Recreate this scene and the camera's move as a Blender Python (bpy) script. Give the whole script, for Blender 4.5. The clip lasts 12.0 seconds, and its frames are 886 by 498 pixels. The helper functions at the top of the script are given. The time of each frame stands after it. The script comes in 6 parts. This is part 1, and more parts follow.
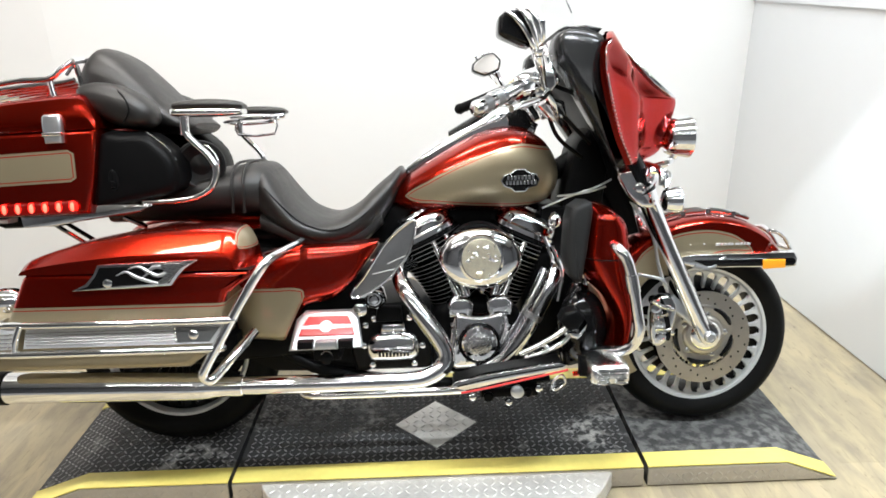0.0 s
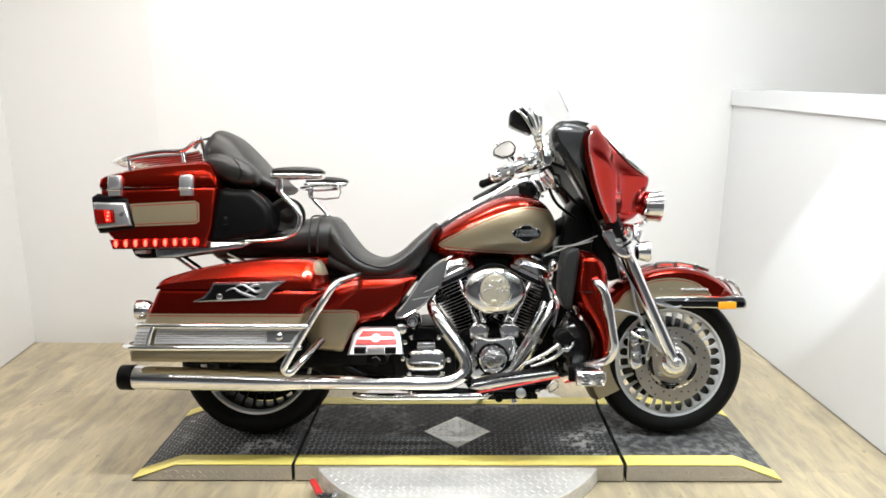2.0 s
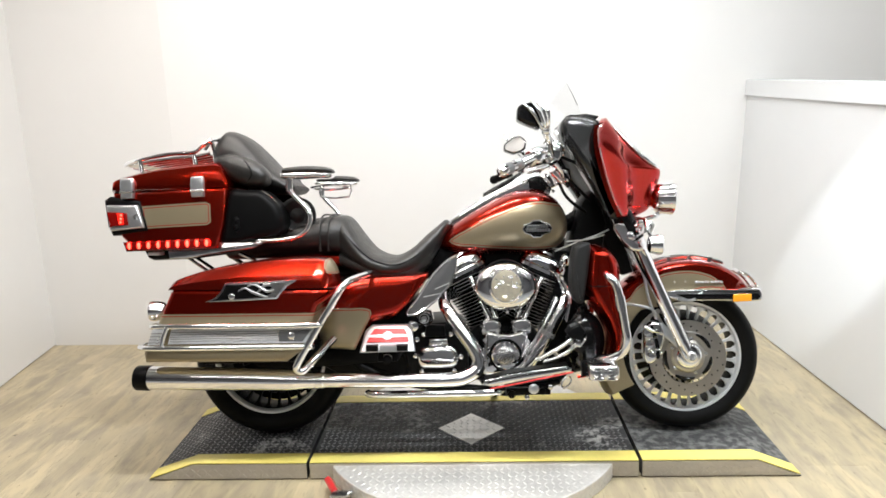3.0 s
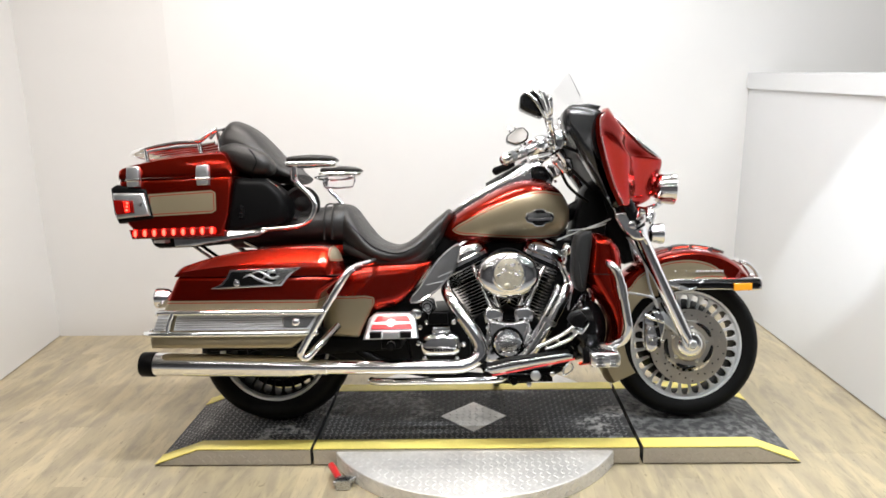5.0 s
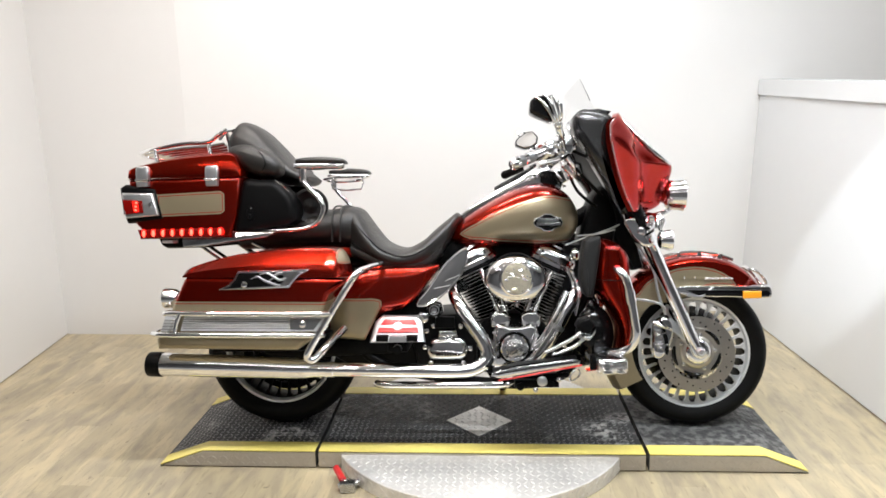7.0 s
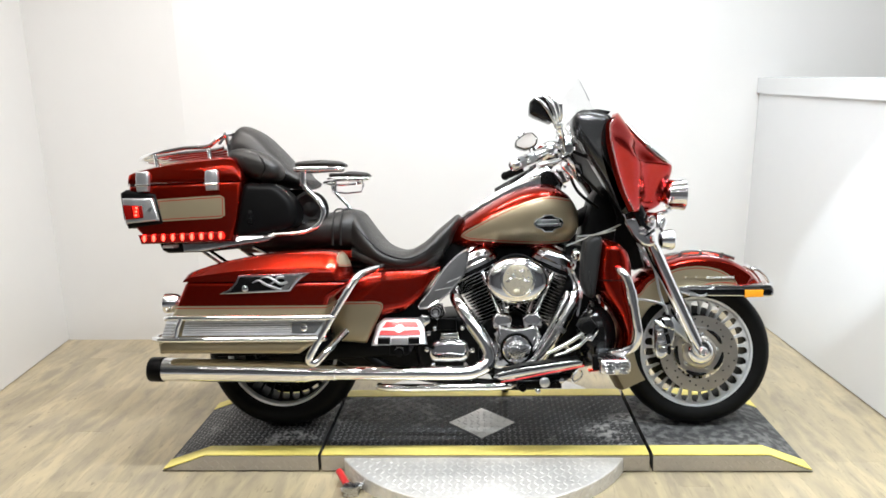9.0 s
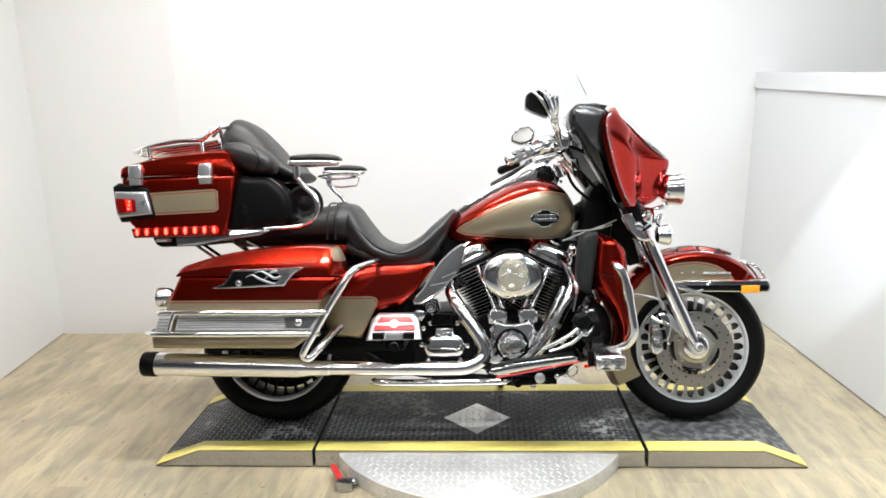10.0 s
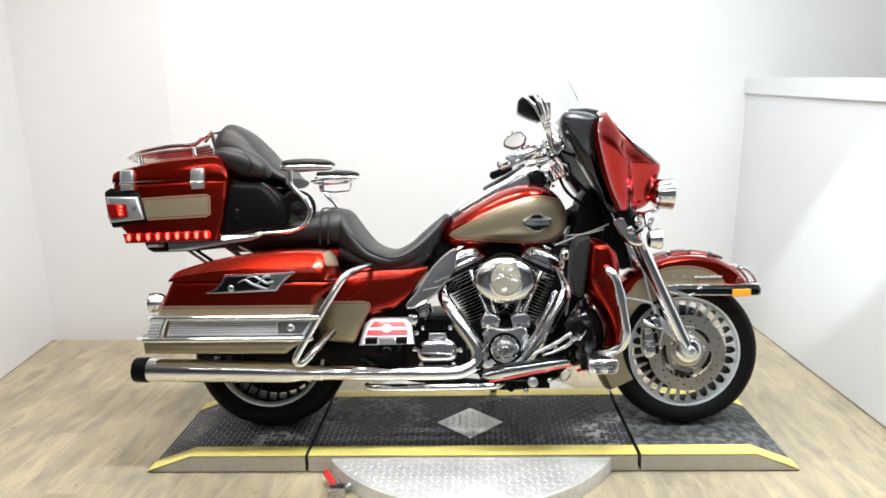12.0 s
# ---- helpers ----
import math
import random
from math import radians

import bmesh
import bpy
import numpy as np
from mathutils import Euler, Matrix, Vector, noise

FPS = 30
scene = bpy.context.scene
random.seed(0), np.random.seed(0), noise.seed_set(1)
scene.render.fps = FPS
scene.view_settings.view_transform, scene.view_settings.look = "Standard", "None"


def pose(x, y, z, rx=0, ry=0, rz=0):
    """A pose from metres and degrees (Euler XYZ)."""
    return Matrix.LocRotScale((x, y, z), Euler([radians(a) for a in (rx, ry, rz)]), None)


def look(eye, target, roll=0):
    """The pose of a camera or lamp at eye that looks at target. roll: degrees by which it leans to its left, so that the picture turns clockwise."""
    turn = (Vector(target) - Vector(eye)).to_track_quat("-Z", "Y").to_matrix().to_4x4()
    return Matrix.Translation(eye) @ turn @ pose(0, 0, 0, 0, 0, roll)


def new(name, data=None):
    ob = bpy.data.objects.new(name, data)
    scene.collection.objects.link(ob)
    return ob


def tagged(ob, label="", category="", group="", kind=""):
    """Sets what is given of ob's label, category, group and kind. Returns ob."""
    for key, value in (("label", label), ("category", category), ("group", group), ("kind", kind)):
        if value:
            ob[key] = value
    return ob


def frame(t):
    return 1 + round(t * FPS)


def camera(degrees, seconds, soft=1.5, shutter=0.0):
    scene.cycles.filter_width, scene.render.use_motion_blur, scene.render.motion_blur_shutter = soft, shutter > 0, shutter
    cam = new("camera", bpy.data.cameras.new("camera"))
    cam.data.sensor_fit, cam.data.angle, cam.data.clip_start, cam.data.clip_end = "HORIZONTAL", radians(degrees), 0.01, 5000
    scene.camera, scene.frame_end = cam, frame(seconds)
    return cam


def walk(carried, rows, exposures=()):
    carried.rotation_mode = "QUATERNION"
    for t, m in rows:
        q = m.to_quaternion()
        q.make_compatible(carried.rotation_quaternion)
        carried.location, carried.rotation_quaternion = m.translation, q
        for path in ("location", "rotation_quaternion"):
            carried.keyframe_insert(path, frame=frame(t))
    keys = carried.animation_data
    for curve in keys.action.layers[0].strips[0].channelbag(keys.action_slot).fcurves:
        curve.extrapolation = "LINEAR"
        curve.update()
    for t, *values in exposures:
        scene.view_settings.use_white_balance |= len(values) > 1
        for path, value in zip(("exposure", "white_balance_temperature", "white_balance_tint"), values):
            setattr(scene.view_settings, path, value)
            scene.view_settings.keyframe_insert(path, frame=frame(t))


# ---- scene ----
cam = camera(65.0, 12.0, 1.65)
PATH = [
    (0, (-0.017, -1.917, 1.344), (0.012, -0.034, 0.671), -1.6),
    (0.5, (0.053, -2.124, 1.373), (0.029, -0.231, 0.728), -3.1),
    (1, (-0.04, -2.344, 1.36), (-0.15, -0.402, 0.894), -1.4),
    (1.5, (-0.072, -2.506, 1.364), (-0.141, -0.556, 0.925), -1.5),
    (2, (-0.023, -2.54, 1.349), (-0.063, -0.585, 0.929), -0.5),
    (2.5, (0.004, -2.531, 1.347), (-0.08, -0.578, 0.921), -1.7),
    (4.5, (-0.015, -2.566, 1.319), (-0.111, -0.613, 0.899), -1.8),
    (5, (-0.004, -2.565, 1.314), (-0.098, -0.614, 0.884), -1.7),
    (5.5, (0.001, -2.552, 1.317), (-0.086, -0.606, 0.864), -1.5),
    (6, (-0.009, -2.558, 1.314), (-0.122, -0.609, 0.88), -1.0),
    (6.5, (-0.013, -2.559, 1.314), (-0.119, -0.607, 0.889), -1.0),
    (7, (-0.007, -2.558, 1.319), (-0.121, -0.607, 0.895), -1.1),
    (9, (-0.009, -2.555, 1.319), (-0.124, -0.603, 0.9), -1.7),
    (9.5, (-0.004, -2.547, 1.316), (-0.114, -0.598, 0.882), -1.5),
    (10, (-0.002, -2.539, 1.318), (-0.11, -0.59, 0.882), -1.5),
    (10.5, (0.0, -2.542, 1.323), (-0.096, -0.59, 0.9), -1.5),
    (11, (0.002, -2.542, 1.319), (-0.081, -0.589, 0.898), -1.6),
    (11.5, (0.004, -2.542, 1.318), (-0.083, -0.588, 0.9), -2.2),
    (12, (-0.003, -2.543, 1.315), (-0.089, -0.589, 0.894), -1.5),
]
walk(cam, [(t, look(eye, target, roll)) for t, eye, target, roll in PATH], exposures=[(0.0, -0.10, 6450, 10), (2.5, -0.13, 6600, 11), (4.5, -0.24, 6650, 13), (7.0, -0.22, 6600, 13), (9.0, -0.15, 6450, 11), (12.0, -0.14, 6350, 11)])

# ---- light and exposure ----
world = bpy.data.worlds.new("world")
scene.world = world
world.use_nodes = True
world.node_tree.nodes["Background"].inputs[0].default_value = (0.9, 0.95, 1.0, 1)
world.node_tree.nodes["Background"].inputs[1].default_value = 0.02
LAMP_POWER = 50.5
CEILING = 3.0
WARM, NEUTRAL, COOL = (1.0, 0.952, 0.892), (0.905, 0.966, 1.0), (0.845, 0.948, 1.0)
# x, y, length along x, width along y, share of the power, tint of the tubes
# The last entry is an unseen lamp, added to lift the wall beyond the partition.
LAMPS = [(-1.4, -1.1, 1.2, 0.14, 0.95, WARM), (0.2, -1.1, 1.2, 0.14, 1.65, NEUTRAL), (1.8, -1.1, 1.2, 0.14, 1.12, COOL),
         (-0.7, 0.4, 1.2, 0.14, 0.65, WARM), (0.9, 0.4, 1.2, 0.14, 0.85, NEUTRAL),
         (-1.7, -3.15, 1.5, 0.06, 0.14, WARM), (0.1, -3.15, 1.5, 0.06, 0.16, NEUTRAL), (1.9, -3.15, 1.5, 0.06, 0.16, COOL),
         (-1.2, -4.2, 1.5, 0.06, 0.08, WARM), (0.8, -4.2, 1.5, 0.06, 0.08, COOL), (2.9, 0.6, 1.2, 0.14, 0.2, WARM)]


# ---- materials ----
def mat(name, color, rough=0.5, metal=0.0, coat=0.0, var=0.0, scale=8.0, bump=0.0, bscale=60.0, rvar=0.0, stretch=(1, 1, 1), emit=0.0, random_tint=0.0, spec=0.5):
    """A principled material with colour variation at two scales, bump and uneven gloss."""
    m = bpy.data.materials.new(name)
    m.use_nodes = True
    nt = m.node_tree
    b = nt.nodes["Principled BSDF"]
    b.inputs["Base Color"].default_value = (*color, 1)
    b.inputs["Roughness"].default_value = rough
    b.inputs["Metallic"].default_value = metal
    b.inputs["Coat Weight"].default_value = coat
    b.inputs["Coat Roughness"].default_value = 0.03
    b.inputs["Specular IOR Level"].default_value = spec
    if emit:
        b.inputs["Emission Color"].default_value = (*color, 1)
        b.inputs["Emission Strength"].default_value = emit
    tc = nt.nodes.new("ShaderNodeTexCoord")
    mp = nt.nodes.new("ShaderNodeMapping")
    mp.inputs["Scale"].default_value = stretch
    nt.links.new(tc.outputs["Object"], mp.inputs["Vector"])

    def tex(s, detail):
        n = nt.nodes.new("ShaderNodeTexNoise")
        n.inputs["Scale"].default_value = s
        n.inputs["Detail"].default_value = detail
        nt.links.new(mp.outputs[0], n.inputs["Vector"])
        return n.outputs["Fac"]

    if var or random_tint:
        total = None
        for s, w in ((scale, 1.0), (scale * 9, 0.6)):
            a = nt.nodes.new("ShaderNodeMath")
            a.operation = "MULTIPLY_ADD"
            nt.links.new(tex(s, 4), a.inputs[0])
            a.inputs[1].default_value = 2 * w * var
            if total is None:
                a.inputs[2].default_value = 1 - 1.6 * var
            else:
                nt.links.new(total, a.inputs[2])
            total = a.outputs[0]
        if random_tint:
            oi = nt.nodes.new("ShaderNodeObjectInfo")
            a = nt.nodes.new("ShaderNodeMath")
            a.operation = "MULTIPLY_ADD"
            nt.links.new(oi.outputs["Random"], a.inputs[0])
            a.inputs[1].default_value = 2 * random_tint
            nt.links.new(total, a.inputs[2])
            c = nt.nodes.new("ShaderNodeMath")
            c.operation = "SUBTRACT"
            nt.links.new(a.outputs[0], c.inputs[0])
            c.inputs[1].default_value = random_tint
            total = c.outputs[0]
        mul = nt.nodes.new("ShaderNodeVectorMath")
        mul.operation = "SCALE"
        mul.inputs[0].default_value = color
        nt.links.new(total, mul.inputs["Scale"])
        nt.links.new(mul.outputs[0], b.inputs["Base Color"])
    if rvar:
        r = nt.nodes.new("ShaderNodeMath")
        r.operation = "MULTIPLY_ADD"
        nt.links.new(tex(scale * 3, 5), r.inputs[0])
        r.inputs[1].default_value = 2 * rvar
        r.inputs[2].default_value = max(rough - rvar, 0.0)
        nt.links.new(r.outputs[0], b.inputs["Roughness"])
    if bump:
        bp = nt.nodes.new("ShaderNodeBump")
        bp.inputs["Strength"].default_value = bump
        bp.inputs["Distance"].default_value = 0.002
        nt.links.new(tex(bscale, 3), bp.inputs["Height"])
        nt.links.new(bp.outputs[0], b.inputs["Normal"])
    return m


def two_tone(name, base, inset, stripe, x0, x1, z0, z1, upper, lower, gap=-0.009, width=0.003, handle="AUTO"):
    """Metallic paint with an inset panel of a second colour and a pinstripe round it.
    upper, lower: the panel's edges as (x, z) in the part's own metres."""
    m = mat(name, base, 0.22, 0.95, 0.8)
    nt = m.node_tree
    b = nt.nodes["Principled BSDF"]
    tc = nt.nodes.new("ShaderNodeTexCoord")
    sp = nt.nodes.new("ShaderNodeSeparateXYZ")
    nt.links.new(tc.outputs["Object"], sp.inputs[0])

    def op(kind, a, c=0.0, d=None):
        n = nt.nodes.new("ShaderNodeMath")
        n.operation = kind
        for i, v in enumerate((a, c) if d is None else (a, c, d)):
            if isinstance(v, (int, float)):
                n.inputs[i].default_value = v
            else:
                nt.links.new(v, n.inputs[i])
        return n.outputs[0]

    u = op("DIVIDE", op("SUBTRACT", sp.outputs["X"], x0), x1 - x0)

    def edge(pts):
        n = nt.nodes.new("ShaderNodeFloatCurve")
        cv = n.mapping.curves[0]
        flat = [((x - x0) / (x1 - x0), (z - z0) / (z1 - z0)) for x, z in pts]
        for i, (x, z) in enumerate(flat):
            if i < 2:
                p = cv.points[i]
                p.location = (x, z)
            else:
                p = cv.points.new(x, z)
        for p in cv.points:
            p.handle_type = handle
        n.mapping.update()
        nt.links.new(u, n.inputs["Value"])
        return op("MULTIPLY_ADD", n.outputs[0], z1 - z0, z0)

    up, lo = edge(upper), edge(lower)
    xs = [p[0] for p in upper]
    inside = op("MINIMUM", op("SUBTRACT", up, sp.outputs["Z"]), op("SUBTRACT", sp.outputs["Z"], lo))
    inside = op("MINIMUM", inside, op("MINIMUM", op("SUBTRACT", sp.outputs["X"], min(xs)), op("SUBTRACT", max(xs), sp.outputs["X"])))
    tan = op("GREATER_THAN", inside, 0.0)
    line = op("MULTIPLY", op("GREATER_THAN", inside, -gap - width), op("LESS_THAN", inside, -gap))
    flake = nt.nodes.new("ShaderNodeTexNoise")
    flake.inputs["Scale"].default_value = 900
    nt.links.new(tc.outputs["Object"], flake.inputs["Vector"])
    col = None
    for mask, c in ((tan, inset), (line, stripe)):
        mx = nt.nodes.new("ShaderNodeMix")
        mx.data_type = "RGBA"
        nt.links.new(mask, mx.inputs["Factor"])
        if col is None:
            mx.inputs["A"].default_value = (*base, 1)
        else:
            nt.links.new(col, mx.inputs["A"])
        mx.inputs["B"].default_value = (*c, 1)
        col = mx.outputs["Result"]
    k = op("MULTIPLY_ADD", flake.outputs["Fac"], 0.3, 0.85)
    # the champagne colour is flatter and less glossy than the candy red
    pale = tan if inset == TAN else op("SUBTRACT", 1.0, tan)
    nt.links.new(op("MULTIPLY_ADD", pale, 0.17, 0.22), b.inputs["Roughness"])
    nt.links.new(op("MULTIPLY_ADD", pale, -0.30, 0.95), b.inputs["Metallic"])
    nt.links.new(op("MULTIPLY_ADD", pale, -0.1, 0.5), b.inputs["Coat Weight"])
    sc = nt.nodes.new("ShaderNodeVectorMath")
    sc.operation = "SCALE"
    nt.links.new(col, sc.inputs[0])
    nt.links.new(k, sc.inputs["Scale"])
    nt.links.new(sc.outputs[0], b.inputs["Base Color"])
    return m


RED, TAN, PIN = (0.345, 0.0115, 0.0024), (0.335, 0.28, 0.182), (0.42, 0.035, 0.015)
M_RED = mat("candy_red_paint", RED, 0.15, 0.95, 0.40, 0.08, 300)
M_RED.node_tree.nodes["Principled BSDF"].inputs["Specular Tint"].default_value = (1.0, 0.3, 0.22, 1)
M_CHROME = mat("chrome", (0.90, 0.91, 0.93), 0.05, 1.0, 0, 0.03, 20, 0.07, 16, 0.03)
M_BRUSHED = mat("brushed_steel", (0.54, 0.55, 0.56), 0.28, 1.0, 0, 0.08, 30, rvar=0.08, stretch=(1, 8, 8))
M_ALU = mat("cast_aluminium", (0.60, 0.615, 0.63), 0.32, 0.9, 0, 0.06, 40, rvar=0.06)
M_BLACK = mat("gloss_black", (0.004, 0.004, 0.0042), 0.12, 0, 0.0, 0.1, 30, spec=0.30)
M_CHARCOAL = mat("charcoal_plastic", (0.008, 0.008, 0.0083), 0.20, 0, 0.0, 0.2, 25, 0.12, 90, spec=0.45)
M_SATIN = mat("satin_black", (0.003, 0.003, 0.0032), 0.42, 0, 0, 0.2, 20, 0.15, 200, spec=0.09)
M_VINYL = mat("black_vinyl", (0.0060, 0.0048, 0.0040), 0.42, 0, 0, 0.4, 8, 0.3, 420, 0.10, spec=0.55)
M_RUBBER = mat("tyre_rubber", (0.0045, 0.0045, 0.0045), 0.5, 0, 0, 0.4, 12, 0.25, 150, 0.08, spec=0.1)
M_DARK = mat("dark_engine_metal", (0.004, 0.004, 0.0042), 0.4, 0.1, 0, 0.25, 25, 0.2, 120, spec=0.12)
M_GREY = mat("smoked_grey_panel", (0.17, 0.17, 0.172), 0.36, 0.7, 0.4, 0.15, 18)
M_VENT = mat("matt_grey_plastic", (0.018, 0.018, 0.018), 0.5, 0, 0, 0.15, 20, 0.1, 200, spec=0.14)
M_SILVER = mat("silver_paint", (0.74, 0.75, 0.76), 0.33, 0.6, 0.2, 0.06, 30, rvar=0.06)
# The disc steel is tinted warm for the floor's reflection in it.
M_DISC = mat("worn_disc_steel", (0.52, 0.49, 0.45), 0.36, 1.0, 0, 0.12, 14, rvar=0.06)
M_PALEGOLD = mat("pale_gold_relief", (0.82, 0.76, 0.60), 0.30, 0.8, 0, 0.25, 25, 1.0, 80, 0.1)
M_UNEVEN = mat("uneven_chrome", (0.90, 0.91, 0.93), 0.08, 1.0, 0, 0.1, 40, 0.5, 32, 0.05)
M_EMBOSS = mat("embossed_chrome", (0.80, 0.81, 0.82), 0.20, 1.0, 0, 0.2, 40, 1.0, 110, 0.08)
M_PEWTER = mat("pewter_grey_plate", (0.26, 0.265, 0.27), 0.3, 0.8, 0, 0.15, 18)
M_UNSEEN_FLOOR = mat("unseen_grey_floor", (0.22, 0.22, 0.22), 0.6, 0, 0, 0.2, 1.5, 0.2, 40)
M_LEDRED = mat("led_red", (1.0, 0.015, 0.008), 0.3, emit=1.5, spec=0.1)
M_LEDHOT = mat("led_core", (1.0, 0.13, 0.08), 0.3, emit=2.8, spec=0.1)
M_REDLENS = mat("red_lens", (0.17, 0.003, 0.002), 0.2, 0, 0.2, 0.1, 60, spec=0.3)
M_REDPAD = mat("red_pad", (0.62, 0.03, 0.03), 0.35, 0, 0.3, 0.12, 40)
M_AMBER = mat("amber_lens", (0.85, 0.34, 0.02), 0.12, 0, 0.8, 0.1, 80)
M_MIRROR = mat("mirror_glass", (0.9, 0.9, 0.9), 0.02, 1.0)
M_YELLOW = mat("yellow_paint", (0.80, 0.675, 0.18), 0.45, 0, 0.1, 0.14, 7, 0.15, 90, 0.1)
M_DECK = mat("worn_black_deck", (0.040, 0.040, 0.042), 0.5, 0.0, 0, 0.45, 5, 0.2, 120, 0.12, spec=0.18)
M_LUG = mat("worn_lug", (0.075, 0.075, 0.078), 0.42, 0.4, 0, 0.5, 6, 0.15, 120, 0.12)
M_PLATE = mat("bare_tread_plate", (0.74, 0.725, 0.70), 0.42, 0.55, 0, 0.32, 7, 0.2, 100, 0.12)
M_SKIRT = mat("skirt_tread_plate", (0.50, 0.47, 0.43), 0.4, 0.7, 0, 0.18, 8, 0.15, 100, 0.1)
M_WALL = mat("white_wall_paint", (0.69, 0.682, 0.668), 0.42, 0, 0, 0.02, 1.2, 0.05, 90)
# The blue cast puts the cool light of this side into the white paint.
M_PANEL = mat("cool_white_gloss_panel", (0.61, 0.622, 0.632), 0.22, 0, 0, 0.02, 1.2, 0.06, 14)
M_REAR = mat("unseen_grey_wall", (0.15, 0.15, 0.154), 0.6, 0, 0, 0.1, 1.5)
M_CEIL = mat("ceiling_paint", (0.62, 0.62, 0.61), 0.8, 0, 0, 0.04, 2)
M_GAP = mat("floor_joint", (0.31, 0.255, 0.165), 0.7, 0, 0, 0.1, 5)
M_WOOD = mat("oak_plank", (0.36, 0.292, 0.182), 0.36, 0, 0, 0.62, 3.4, 0.12, 60, 0.10, (3.2, 0.9, 1), random_tint=0.10)
M_DIFF = mat("lamp_diffuser", (1.0, 0.985, 0.96), 0.6, emit=7.0)
M_HOUSING = mat("white_enamel", (0.75, 0.75, 0.74), 0.4, 0, 0, 0.03, 5)
M_BULB = mat("lamp_lens", (0.72, 0.74, 0.76), 0.06, 0.7, 0.5, 0.2, 60, 0.3, 120)
M_CLEAR = bpy.data.materials.new("clear_screen")
M_CLEAR.use_nodes = True
_nt = M_CLEAR.node_tree
_tr, _gl, _mx = (_nt.nodes.new("ShaderNode" + k) for k in ("BsdfTransparent", "BsdfGlossy", "MixShader"))
_tr.inputs["Color"].default_value = (0.98, 0.982, 0.985, 1)
_gl.inputs["Roughness"].default_value = 0.02
_mx.inputs[0].default_value = 0.02
_nt.links.new(_tr.outputs[0], _mx.inputs[1])
_nt.links.new(_gl.outputs[0], _mx.inputs[2])
_nt.links.new(_mx.outputs[0], _nt.nodes["Material Output"].inputs["Surface"])


def scuffed(m, dark, pale, scale, low, high):
    """Pale scuffs worn through a dark sheet."""
    nt = m.node_tree
    tc = nt.nodes.new("ShaderNodeTexCoord")
    a, b = nt.nodes.new("ShaderNodeTexNoise"), nt.nodes.new("ShaderNodeTexNoise")
    a.inputs["Scale"].default_value, a.inputs["Detail"].default_value, a.inputs["Distortion"].default_value = scale, 8, 0.8
    b.inputs["Scale"].default_value, b.inputs["Detail"].default_value = scale * 12, 5
    r = nt.nodes.new("ShaderNodeMapRange")
    r.inputs["From Min"].default_value, r.inputs["From Max"].default_value = low, high
    k = nt.nodes.new("ShaderNodeMath")
    k.operation = "MULTIPLY"
    for n in (a, b):
        nt.links.new(tc.outputs["Object"], n.inputs["Vector"])
    nt.links.new(a.outputs["Fac"], r.inputs["Value"])
    nt.links.new(r.outputs[0], k.inputs[0])
    edge = nt.nodes.new("ShaderNodeMapRange")
    edge.inputs["From Min"].default_value, edge.inputs["From Max"].default_value = 0.44, 0.60
    nt.links.new(b.outputs["Fac"], edge.inputs["Value"])
    nt.links.new(edge.outputs[0], k.inputs[1])
    mx = nt.nodes.new("ShaderNodeMix")
    mx.data_type = "RGBA"
    mx.inputs["A"].default_value, mx.inputs["B"].default_value = (*dark, 1), (*pale, 1)
    nt.links.new(k.outputs[0], mx.inputs["Factor"])
    nt.links.new(mx.outputs["Result"], nt.nodes["Principled BSDF"].inputs["Base Color"])


